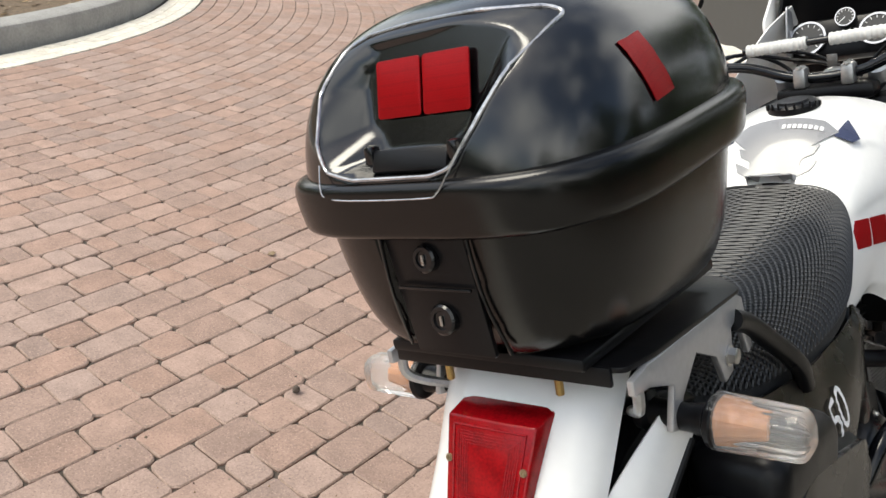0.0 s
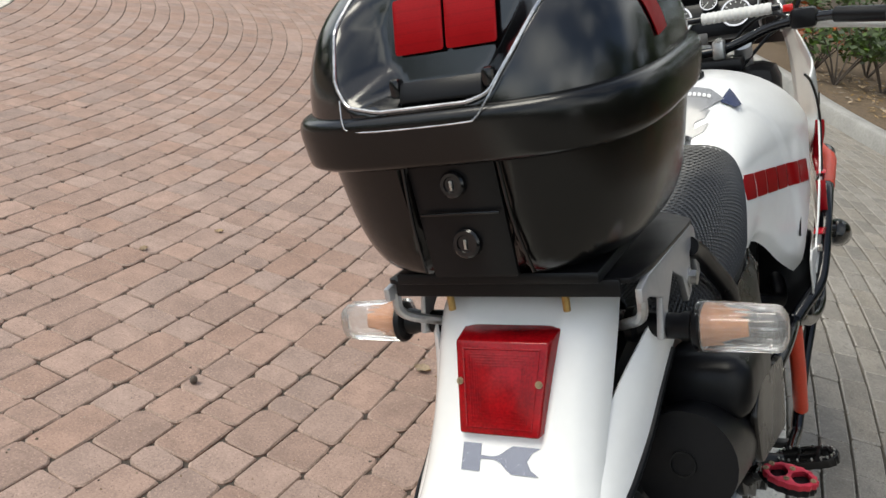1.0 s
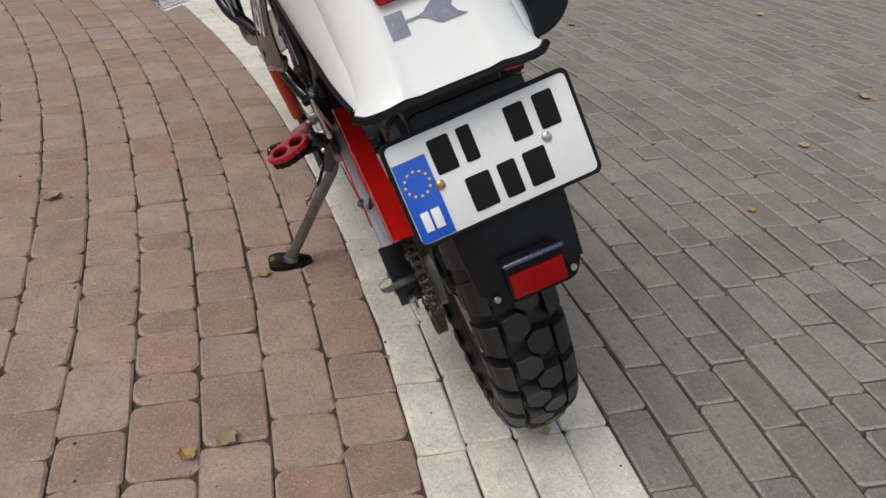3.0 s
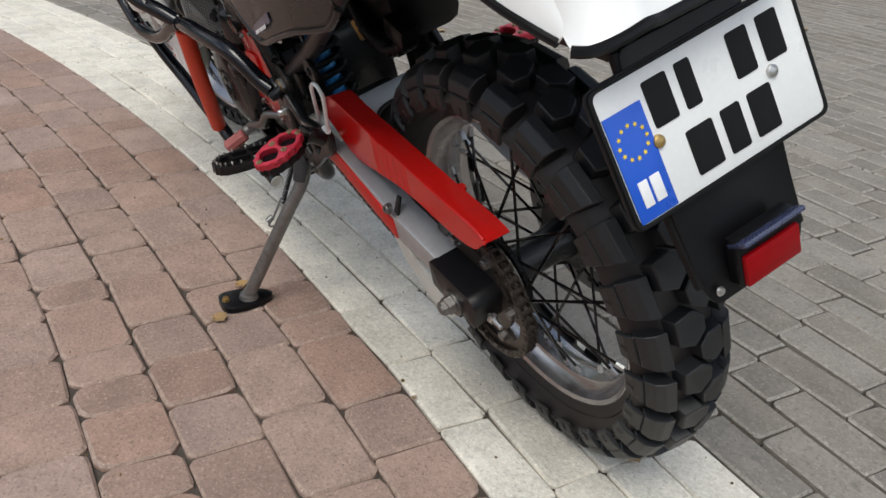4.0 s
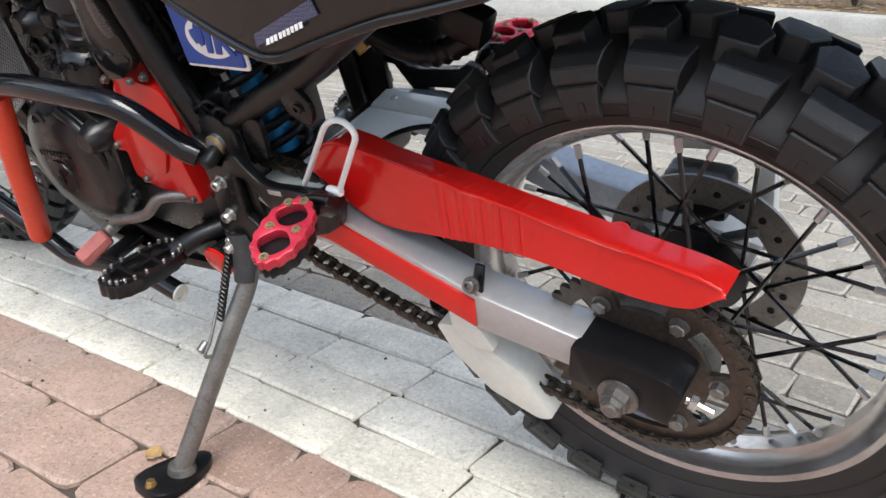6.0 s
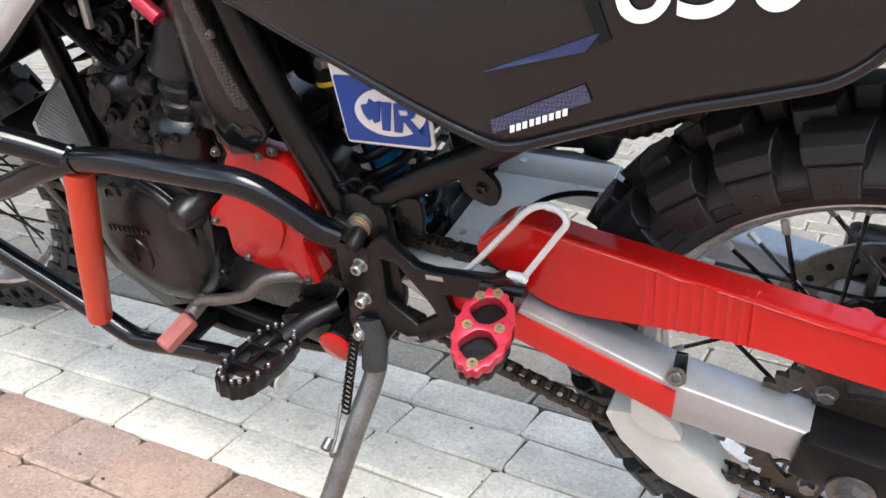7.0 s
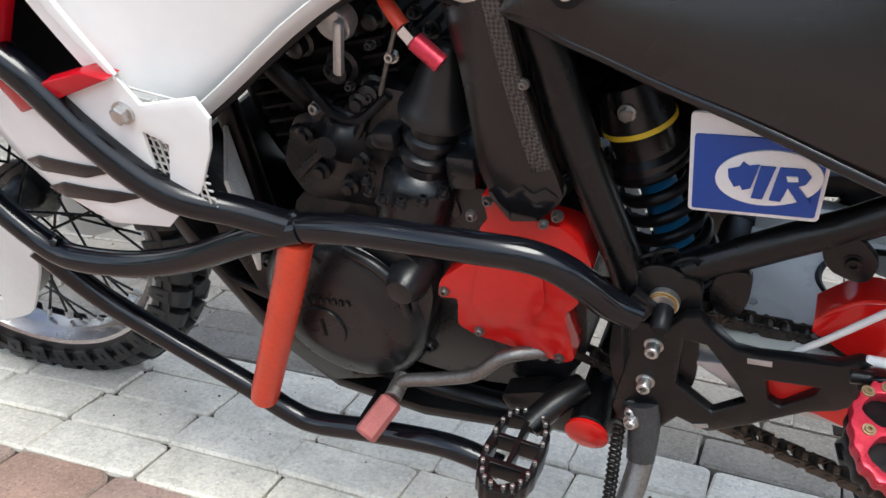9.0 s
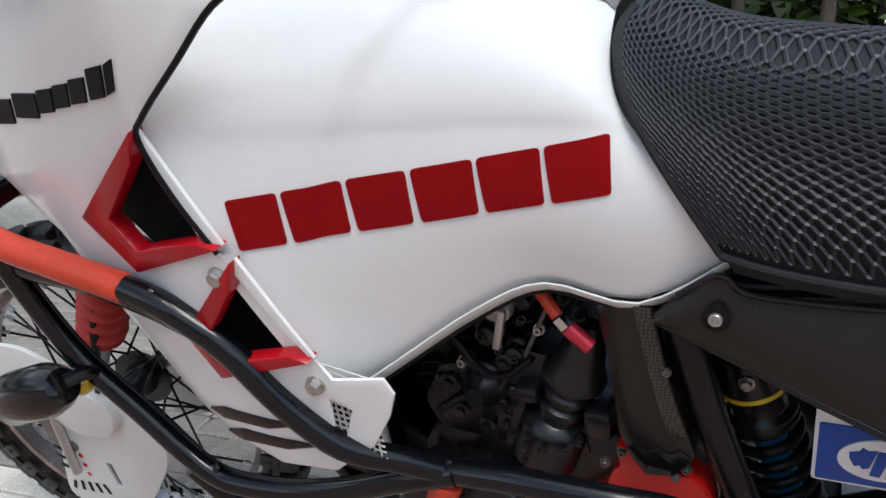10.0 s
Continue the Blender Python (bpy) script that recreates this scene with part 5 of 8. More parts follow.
part("starter_lug", block((-0.104, 0.668, 0.628), (0.05, 0.030, 0.036), 0.006), M_ENGINE, starter)
part("support_rod", rod((-0.110, 0.748, 0.690), (-0.114, 0.712, 0.775), 0.0024, 8), M_STEEL, moto)
part("water_pump", turned([(0, 0.030), (0.02, 0.030), (0.028, 0.022), (0.040, 0.012), (0.048, 0.011)], (-0.090, 0.800, 0.640), (-1, 0, 0.1), 28), M_ENGINE, moto)
for y, z, r in ((0.740, 0.690, 0.010), (0.800, 0.665, 0.009), (0.770, 0.710, 0.012), (0.830, 0.640, 0.008), (0.745, 0.640, 0.008), (0.810, 0.730, 0.010), (0.725, 0.760, 0.008)):
    part("engine_boss", turned([(0, r * 1.4), (0.012, r * 1.4), (0.014, r), (0.026, r), (0.028, r * 0.7)], (-0.086, y + 0.02, z), (-1, 0, 0), 14), M_ENGINE, moto)
for k in range(16):  # small screws, unions and clips over the dark castings
    y, z = 0.640 + 0.19 * ((k * 0.618) % 1), 0.600 + 0.17 * ((k * 0.414 + 0.1) % 1)
    part("casing_screw", capscrew((-0.106 - 0.010 * ((k * 0.3) % 1), y, z), (-1, 0.2 * ((k % 3) - 1), 0.2), 0.0036 + 0.002 * (k % 3) / 2, 0.008), M_BOLT if k % 4 == 0 else M_ENGINE, moto)
part("clip_wire", tube([(-0.110, 0.830, 0.700), (-0.118, 0.800, 0.672), (-0.120, 0.770, 0.668), (-0.110, 0.740, 0.690)], 0.0045, 8), M_BLACK, moto)
part("coolant_hose", tube([(-0.070, 0.830, 0.640), (-0.085, 0.860, 0.680), (-0.085, 0.910, 0.740), (-0.075, 0.960, 0.800)], 0.014, 12), M_BLACK, moto)
tap = part("fuel_tap", turned([(0, 0.016), (0.010, 0.018), (0.016, 0.016), (0.018, 0.006)], (-0.126, 0.762, 0.772), (-1, 0, -0.2), 24), M_ALLOY, moto, "cast alloy fuel tap")
part("tap_lever", block((-0.148, 0.756, 0.752), (0.008, 0.009, 0.050), 0.003, (12, 0, 0)), M_ALLOY, tap)
part("red_fuel_hose", tube([(-0.112, 0.732, 0.800), (-0.126, 0.716, 0.784), (-0.134, 0.700, 0.768)], 0.0065, 12), M_ORANGE, moto, "orange-red fuel hose")
part("hose_union", rod((-0.134, 0.700, 0.768), (-0.136, 0.690, 0.758), 0.0085, 6), M_CHROME, moto)
part("red_fuel_filter", tube([(-0.136, 0.690, 0.758), (-0.138, 0.668, 0.740)], 0.0085, 16), M_RED_ANOD, moto, "red anodised fuel filter")
CCV = [(0.672, 0.804), (0.608, 0.804), (0.601, 0.769), (0.594, 0.735), (0.585, 0.698), (0.573, 0.656), (0.566, 0.629), (0.584, 0.611), (0.612, 0.606), (0.630, 0.630), (0.640, 0.648), (0.645, 0.692), (0.652, 0.740)]
bend = lambda y, z: (z - 0.6) * 0.03 + 2.2 * max(0.0, y - 0.622) ** 1.5 + 1.5 * max(0.0, 0.596 - y) ** 1.5
ccov = part("carbon_cover", prism(rounded(CCV, 0.008), -0.154, -0.142, 0.003, warp=bend, fine=2), M_PANEL, moto, "satin brown-black frame cover with a carbon strip")
part("carbon_strip", prism([(0.624, 0.802), (0.609, 0.802), (0.602, 0.769), (0.595, 0.735), (0.586, 0.698), (0.575, 0.660), (0.590, 0.656), (0.601, 0.695), (0.610, 0.733), (0.618, 0.769)], -0.1556, -0.1535, 0.0004, warp=bend, fine=1), M_CARBON, ccov, "glossy carbon strip")
part("black_tape", prism(rounded([(0.570, 0.632), (0.586, 0.610), (0.612, 0.606), (0.632, 0.632), (0.622, 0.640), (0.612, 0.634), (0.600, 0.644), (0.590, 0.636), (0.580, 0.642)], 0.002), -0.1560, -0.1535, 0.0005, warp=bend, fine=1), M_BLACK_GLOSS, ccov, "ragged black tape")
for y, z in ((0.584, 0.604), (0.606, 0.735)):
    part("cover_screw", capscrew((-0.150, y - 0.012 if z > 0.7 else y, z), (-1, 0, 0), 0.0034, 0.004), M_STEEL, moto)
# added black block that darkens the gap behind the frame cover
part("gap_filler", block((-0.060, 0.612, 0.740), (0.05, 0.045, 0.17), 0.008, (-10, 0, 0)), M_BLACK, moto)
clutch = part("clutch_cover", turned([(0.0, 0.106), (0.022, 0.106), (0.034, 0.098), (0.040, 0.080), (0.042, 0.0001)], (0.105, 0.740, 0.440), (1, 0, 0), 40), M_ENGINE, moto, "round black clutch cover")
for a in (0.3, 1.3, 2.3, 3.4, 4.4, 5.5):
    part("cover_screw", capscrew((0.127, 0.740 + 0.104 * math.cos(a), 0.440 + 0.104 * math.sin(a)), (1, 0, 0), 0.0060, 0.007), M_BOLT, clutch)
part("carbon_cover", flipped(prism(rounded(CCV, 0.008), -0.154, -0.142, 0.003, warp=bend, fine=1)), M_PANEL, moto)
part("radiator_hose", tube([(0.070, 0.800, 0.640), (0.130, 0.860, 0.620), (0.160, 0.930, 0.600), (0.150, 0.990, 0.640)], 0.018, 14), M_BLACK, moto, "black coolant hose")
shroud = part("radiator_shroud", block((0.170, 1.000, 0.640), (0.120, 0.050, 0.210), 0.010, (-14, 0, 0)), M_BLACK, moto, "black radiator shroud with pale louvres")
for k in range(6):
    part("louvre", block((0.175, 0.972 + k * 0.007, 0.560 + k * 0.030), (0.095, 0.006, 0.013), 0.002, (-30, 0, 0)), M_ALLOY_PAINT, shroud)
# air box, shock
part("air_box", block((0.050, 0.450, 0.735), (0.13, 0.40, 0.27), 0.03), M_BLACK, moto)
part("carburettor", turned([(0, 0.02), (0.01, 0.035), (0.06, 0.035), (0.07, 0.028), (0.12, 0.028)], (-0.02, 0.690, 0.830), (0, -1, -0.2), 24), M_ENGINE, moto)
s0, s1 = Vector((-0.052, 0.530, 0.672)), Vector((-0.052, 0.478, 0.500))
sd = (s1 - s0).normalized()
shock = part("shock_absorber", rod(s0 - sd * 0.02, s1 + sd * 0.04, 0.017, 20), M_BLUE_SHOCK, moto, "rear shock absorber with a black spring and blue body")
part("shock_head", turned([(-0.030, 0.014), (-0.026, 0.026), (-0.004, 0.030), (0.012, 0.033), (0.016, 0.030), (0.040, 0.030), (0.046, 0.036), (0.056, 0.036)], s0, sd, 32), M_ENGINE, shock)
part("yellow_ring", turned([(0.012, 0.0337), (0.017, 0.0337)], s0, sd, 32), M_YELLOW, shock)
part("shock_bolt", hexbolt(s0 + Vector((-0.029, 0, 0.008)), (-1, 0, 0), 0.0065, 0.007), M_BOLT, shock)
side_a = sd.cross(Vector((1, 0, 0))).normalized()
side_b = sd.cross(side_a)
hel = [s0 + sd * (0.052 + 0.150 * t) + (side_a * math.cos(t * 2 * math.pi * 7) + side_b * math.sin(t * 2 * math.pi * 7)) * 0.032 for t in (k / 160 for k in range(161))]
part("shock_spring", tube(hel, 0.0060, 10, smooth=False), M_BLACK, shock, "black coil spring")
part("shock_label", prism([(0, 0), (0.012, 0), (0.012, 0.10), (0, 0.10)], 0, 0.001, 0), M_INK_WHITE, shock).matrix_basis = Matrix.Translation((-0.0695, 0.505, 0.540)) @ Matrix.Rotation(radians(-16), 4, "X")
part("shock_foot", block(s1 + sd * 0.045, (0.05, 0.05, 0.05), 0.01), M_FRAME, shock)
part("linkage", block((0.0, 0.470, 0.430), (0.13, 0.07, 0.06), 0.015), M_FRAME, moto)
badge = thing("emblem_plate", BIKE, (-0.146, 0.418, 0.6385), "blue and white enamel emblem plate under the side cover", "badge")
part("plate", prism(rounded([(0.4655, 0.6385), (0.3725, 0.6425), (0.3700, 0.7240), (0.4680, 0.7240)], 0.004), -0.148, -0.145, 0.0008), M_INK_WHITE, badge)
part("blue_field", prism(rounded([(0.4625, 0.6425), (0.3755, 0.6470), (0.3730, 0.7110), (0.4640, 0.7070)], 0.002), -0.1502, -0.1477, 0.0004), M_BLUE, badge)
ell = [(0.4105 + 0.0365 * math.cos(a), 0.6775 + 0.0235 * math.sin(a) - 0.0035 * math.cos(a)) for a in (2 * math.pi * k / 48 for k in range(48))]
part("white_oval", prism(ell, -0.1520, -0.1499, 0.0004), M_INK_WHITE, badge)
part("blue_shape", prism([(0.4375, 0.6755), (0.4385, 0.6825), (0.4310, 0.6850), (0.4285, 0.6900), (0.4240, 0.6870), (0.4170, 0.6890), (0.4215, 0.6685), (0.4270, 0.6660), (0.4290, 0.6700), (0.4330, 0.6680)], -0.1536, -0.1518, 0.0003), M_BLUE, badge)
part("blue_shape", prism([(0.4165, 0.6880), (0.4060, 0.6885), (0.4125, 0.6600), (0.4205, 0.6600)], -0.1536, -0.1518, 0.0003), M_BLUE, badge)
part("blue_shape", prism([(0.4035, 0.6885), (0.3870, 0.6895), (0.3820, 0.6835), (0.3850, 0.6770), (0.3900, 0.6745), (0.3790, 0.6610), (0.3880, 0.6605), (0.3965, 0.6725), (0.4000, 0.6600), (0.4080, 0.6600)], -0.1536, -0.1518, 0.0003), M_BLUE, badge)
part("white_notch", prism([(0.3985, 0.6830), (0.3910, 0.6835), (0.3900, 0.6795), (0.3970, 0.6785)], -0.1550, -0.1534, 0.0002), M_INK_WHITE, badge)
# hoses and wiring behind the shock
for pts, r in (([(-0.02, 0.36, 0.66), (-0.03, 0.30, 0.63), (-0.03, 0.24, 0.62), (-0.02, 0.19, 0.64)], 0.013), ([(0.02, 0.33, 0.70), (0.0, 0.27, 0.66), (-0.02, 0.22, 0.65)], 0.006), ([(-0.05, 0.55, 0.62), (-0.07, 0.60, 0.58), (-0.06, 0.62, 0.52)], 0.008), ([(-0.06, 0.62, 0.78), (-0.085, 0.60, 0.70), (-0.08, 0.585, 0.62)], 0.010)):
    part("hose", tube(pts, r, 10, res=10, ripple=0.0012, ripple_n=16), M_BLACK, moto)
part("brass_union", rod((-0.03, 0.345, 0.640), (-0.03, 0.325, 0.615), 0.010, 6), M_BRASS, moto)
part("brake_switch", block((-0.03, 0.190, 0.660), (0.03, 0.05, 0.035), 0.006, (20, 0, 0)), M_BLACK, moto)

# -- skid plate --
SK = [(0.600, 0.285), (0.760, 0.262), (0.880, 0.275), (0.960, 0.335), (1.040, 0.470), (1.075, 0.560), (1.060, 0.565), (1.020, 0.475), (0.945, 0.350), (0.870, 0.290), (0.760, 0.278), (0.600, 0.300)]
part("skid_plate", prism(SK, -0.120, 0.120, 0.002), M_FRAME, moto, "black skid plate")
SIDE = [(0.880, 0.290), (0.960, 0.340), (1.045, 0.480), (1.070, 0.550), (0.960, 0.545), (0.930, 0.470), (0.880, 0.380), (0.800, 0.320)]
S1 = [(0.985, 0.480), (1.020, 0.480), (1.045, 0.525), (0.990, 0.525)]
S2 = [(0.955, 0.420), (0.995, 0.430), (1.015, 0.468), (0.970, 0.462)]
S3 = [(0.915, 0.365), (0.950, 0.372), (0.985, 0.418), (0.940, 0.405)]
both("skid_cheek", prism(SIDE, -0.123, -0.118, 0.001, [S1, S2, S3]), M_FRAME, moto)
part("exhaust_pipe", tube([(0.03, 0.900, 0.720), (0.03, 0.990, 0.660), (0.06, 1.000, 0.520), (0.110, 0.950, 0.400), (0.135, 0.800, 0.380), (0.140, 0.600, 0.470), (0.145, 0.420, 0.600), (0.155, 0.250, 0.700)], 0.021, 14), M_FRAME, moto)

from mathutils.bvhtree import BVHTree

# -- tank --
# control rows from the seat to the fairing: inner edge, lower edge, widest line, shoulder, middle
TK = [
    ((-0.122, 0.548, 0.838), (-0.138, 0.540, 0.858), (-0.139, 0.624, 0.962), (-0.100, 0.652, 1.012), (0, 0.668, 1.034)),
    ((-0.134, 0.620, 0.792), (-0.150, 0.620, 0.812), (-0.158, 0.662, 0.972), (-0.116, 0.690, 1.046), (0, 0.694, 1.064)),
    ((-0.150, 0.700, 0.812), (-0.166, 0.700, 0.832), (-0.176, 0.730, 0.978), (-0.132, 0.738, 1.068), (0, 0.738, 1.108)),
    ((-0.168, 0.762, 0.786), (-0.184, 0.765, 0.808), (-0.196, 0.806, 0.978), (-0.150, 0.795, 1.084), (0, 0.790, 1.138)),
    ((-0.190, 0.848, 0.722), (-0.208, 0.850, 0.744), (-0.220, 0.910, 0.980), (-0.168, 0.860, 1.096), (0, 0.850, 1.150)),
    ((-0.214, 0.912, 0.676), (-0.234, 0.914, 0.700), (-0.250, 1.042, 0.985), (-0.185, 0.945, 1.102), (0, 0.930, 1.150)),
]


def tank_point(s, v):
    ctrl = [Vector(lerp_rows([r[k] for r in TK], s)) for k in range(5)]
    if v < 0.06:
        return ctrl[0].lerp(ctrl[1], v / 0.06)
    if v < 0.5:
        t = (v - 0.06) / 0.44
        p = ctrl[1].lerp(ctrl[2], t)
        p.x -= 0.010 * math.sin(math.pi * t)
        return p
    t = (v - 0.5) / 0.5
    a, b, c = ctrl[2], ctrl[3], ctrl[4]
    k1, k2 = a + (a - ctrl[1]).normalized() * 0.05, Vector((b.x * 0.95, b.y, c.z + 0.004))
    return a * (1 - t) ** 3 + k1 * 3 * t * (1 - t) ** 2 + k2 * 3 * t * t * (1 - t) + c * t ** 3


KNEE_FRONT = [(0.912, 0.70), (0.912, 0.806), (0.887, 0.903), (0.867, 0.965), (0.840, 1.026), (0.797, 1.0755), (0.740, 1.078)]
KNEE_TOP = [(0.56, 0.95), (0.600, 0.985), (0.647, 1.030), (0.706, 1.065), (0.760, 1.078), (0.90, 1.078)]


def along(line, at, key, out):
    """A broken line read at one of its coordinates."""
    for a, b in zip(line, line[1:]):
        if a[key] <= at <= b[key]:
            return a[out] + (b[out] - a[out]) * (at - a[key]) / max(1e-9, b[key] - a[key])
    return line[0][out] if at < line[0][key] else line[-1][out]


def hollow(p):
    """How far a place on the flank lies in the hollow for the knee, from 0 to 1."""
    step = lambda d: (lambda t: t * t * (3 - 2 * t))(min(1, max(0, d)))
    return step((along(KNEE_FRONT, p.z, 1, 0) - p.y) / 0.030 + 0.5) * step((along(KNEE_TOP, p.y, 0, 1) - p.z) / 0.030 + 0.5)


rows = []
for i in range(81):
    half = [tank_point(i / 80, j / 60) for j in range(61)]
    for p in half:
        p.x += 0.0055 * hollow(p)
    rows.append(half + [Vector((-p.x * 0.93, p.y, p.z)) for p in half[-2::-1]])
tank = part("fuel_tank", grid(rows), M_WHITE, moto, "glossy white fuel tank with a row of red tape squares", sharp=50)
low_edge = [Vector(lerp_rows([r[0] for r in TK], k / 20)) for k in range(21)]
lipg = grid([[p + Vector((-0.013, 0, 0.014)) * (1 - j / 4) + Vector((-0.003 * math.sin(math.pi * j / 4), 0, 0)) for j in range(5)] for p in low_edge])
part("tank_lip", thicken(lipg, 0.002), M_WHITE_SATIN, tank, "white lower lip")
part("tank_trim", tube([p + Vector((0.002, 0, -0.003)) for p in low_edge[::2]], 0.0042, 8), M_BLACK, tank)


TANK_TREE = BVHTree.FromPolygons([p for r in rows for p in r], [(i * 121 + j, i * 121 + j + 1, (i + 1) * 121 + j + 1, (i + 1) * 121 + j) for i in range(80) for j in range(120)])


def on_tank(y, z, lift=0.002):
    """The place on the left flank of the tank at y, z."""
    hit = TANK_TREE.ray_cast(Vector((-0.6, y, z)), Vector((1, 0, 0)))[0]
    return Vector(((hit.x if hit else -0.2) - lift, y, z))


def patch(name, corners, surface, material, parent, lift=0.0022, n=8, side=-1, label="", soft=0.0):
    """A film on a curved side: a grid between four corners (y, z), laid on the surface."""
    g = []
    for i in range(n + 1):
        line = []
        for j in range(n + 1):
            u, v = i / n, j / n
            if i in (0, n) and j in (0, n):  # rounded corners
                u, v = u + (soft if i == 0 else -soft) / n, v + (soft if j == 0 else -soft) / n
            y = (corners[0][0] * (1 - u) + corners[1][0] * u) * (1 - v) + (corners[3][0] * (1 - u) + corners[2][0] * u) * v
            z = (corners[0][1] * (1 - u) + corners[1][1] * u) * (1 - v) + (corners[3][1] * (1 - u) + corners[2][1] * u) * v
            p = surface(y, z)
            line.append(Vector((p.x - lift, p.y, p.z)))
        g.append(line)
    bm = thicken(grid(g), 0.0008)
    if side > 0:
        bm = flipped(bm)
    return part(name, bm, material, parent, label)


# the flank of the tank, for the films
flank = lambda y, z: on_tank(y, z, 0.0)
STRIPE = [(0.967, 0.918), (0.914, 0.861), (0.857, 0.804), (0.800, 0.748), (0.745, 0.694), (0.691, 0.641)]
for ya, yb in STRIPE:
    top_a, top_b = 0.925 + (0.961 - ya) * 0.128, 0.925 + (0.961 - yb) * 0.128
    for side in (-1, 1):
        patch("red_square", [(ya, top_a), (yb, top_b), (yb - 0.003, top_b - 0.0495), (ya - 0.006, top_a - 0.0495)], flank, M_TAPE, tank, 0.0018 if side < 0 else -0.0105, 14, side, soft=0.28)

capb = turned([(0, 0.046), (0.006, 0.048), (0.014, 0.047), (0.018, 0.042), (0.018, 0.030), (0.022, 0.028), (0.023, 0.004)], (0, 0.832, 1.140), (0, -0.12, 1), 40)
fcap = part("filler_cap", capb, M_BLACK, moto, "ribbed black filler cap")
for k in range(20):
    a = k * math.pi / 10
    part("cap_rib", block((0.0475 * math.cos(a), 0.831 + 0.0475 * math.sin(a), 1.150 - 0.006 * math.sin(a)), (0.004, 0.004, 0.012), 0.001), M_BLACK, fcap)


def top_film(name, loop, material, parent, lift=0.0025):
    """A film on the top of the tank: an outline (x, y) dropped on the surface."""
    def height(x, y):
        hit = TANK_TREE.ray_cast(Vector((-abs(x), y, 1.6)), Vector((0, 0, -1)))[0]
        return hit.z if hit else 1.05
    bm = bmesh.new()
    vs = [bm.verts.new((x, y, 0)) for x, y in loop]
    for a, b in zip(vs, vs[1:] + vs[:1]):
        bm.edges.new((a, b))
    bmesh.ops.triangle_fill(bm, edges=bm.edges[:], use_beauty=True)
    bmesh.ops.subdivide_edges(bm, edges=bm.edges[:], cuts=5, use_grid_fill=True)
    for v in bm.verts:
        v.co.z = height(v.co.x, v.co.y) + lift
    return part(name, thicken(bm, 0.0008), material, parent)


pad = thing("tank_pad", BIKE, (0, 0.70, 1.10), "grey carbon-look tank protector film", "tank pad")
top_film("film", [(-0.098, 0.758), (-0.070, 0.776), (0.070, 0.776), (0.098, 0.758), (0.076, 0.732), (0.048, 0.708), (0.042, 0.652), (0, 0.640), (-0.042, 0.652), (-0.048, 0.708), (-0.076, 0.732)], M_CARBON_GREY, pad)
for k in range(2):
    for s in (-1, 1):
        top_film("film_fin", [(s * 0.040, 0.708 - k * 0.026), (s * 0.074, 0.724 - k * 0.026), (s * 0.066, 0.706 - k * 0.026), (s * 0.038, 0.692 - k * 0.026)], M_CARBON_GREY, pad)
for k in range(8):
    top_film("print_bar", [(0.000 + k * 0.0095, 0.748), (0.0065 + k * 0.0095, 0.748), (0.0065 + k * 0.0095, 0.757), (0.000 + k * 0.0095, 0.757)], M_INK_WHITE, pad, 0.0045)
for s in (-1, 1):
    top_film("corner_film", [(s * 0.104, 0.800), (s * 0.130, 0.768), (s * 0.121, 0.750), (s * 0.092, 0.746)], M_CARBON_BLUE, pad)

# -- seat with a net cover --
ST = [  # y at the hem, half width, top z, low z, how far the front edge leans forward
    (0.541, 0.143, 1.030, 0.848, 1.0), (0.521, 0.146, 1.008, 0.846, 0.94), (0.490, 0.149, 0.990, 0.843, 0.80), (0.430, 0.151, 0.980, 0.840, 0.60), (0.360, 0.151, 0.975, 0.842, 0.40),
    (0.280, 0.150, 0.974, 0.850, 0.22), (0.200, 0.147, 0.978, 0.862, 0.10), (0.120, 0.142, 0.986, 0.878, 0.0), (0.050, 0.132, 0.994, 0.900, 0.0), (-0.010, 0.115, 0.998, 0.922, 0.0), (-0.060, 0.085, 0.996, 0.945, 0.0)]


def seat_point(s, v, lift=0.0):
    y, hw, top, low, lean = lerp_rows(ST, s)
    a = math.pi * v
    cx, cz = -math.cos(a), math.sin(a)
    x = hw * math.copysign(abs(cx) ** 0.46, cx)
    h = cz ** 0.54
    z = low + (top - low) * h
    up = (top - low) * h
    y += lean * (0.66 * up - 0.60 * max(0, up - 0.13) ** 1.35)
    q = Vector((x * (1 + 0.03 * (1 - cz)), y, z))
    return q + Vector((math.copysign(abs(cx) ** 0.55, cx), 0, cz)) * lift


rows = [[seat_point(i / 60, j / 48) for j in range(49)] for i in range(61)]
seat = part("seat", grid(rows, caps=True, closed=True), M_SEAT, moto, "black seat under a coarse knitted net cover", sharp=60)
NU, NV = 94, 72
node = {}
net_v, net_f = [], []


def net_node(i, j):
    """A corner of the net's stretched honeycomb."""
    if (i, j) not in node:
        u = min(max(i / NU + 0.27 / NU * (1 if (i + j) % 2 else -1), 0), 1)
        v = 0.012 + 0.976 * j / NV
        node[i, j] = seat_point(u, v, 0.0026), seat_point(u, v, 0.0)
    return node[i, j]


def strand(a, b, r):
    (p, p0), (q, q0) = a, b
    d = (q - p)
    if d.length < 1e-5:
        return
    n = (p - p0).normalized()
    s, up, k = d.normalized().cross(n) * r, n * r * 0.9, len(net_v)
    net_v.extend((p + s, p + up, p - s, q + s, q + up, q - s))
    net_f.extend(((k, k + 1, k + 4, k + 3), (k + 1, k + 2, k + 5, k + 4)))


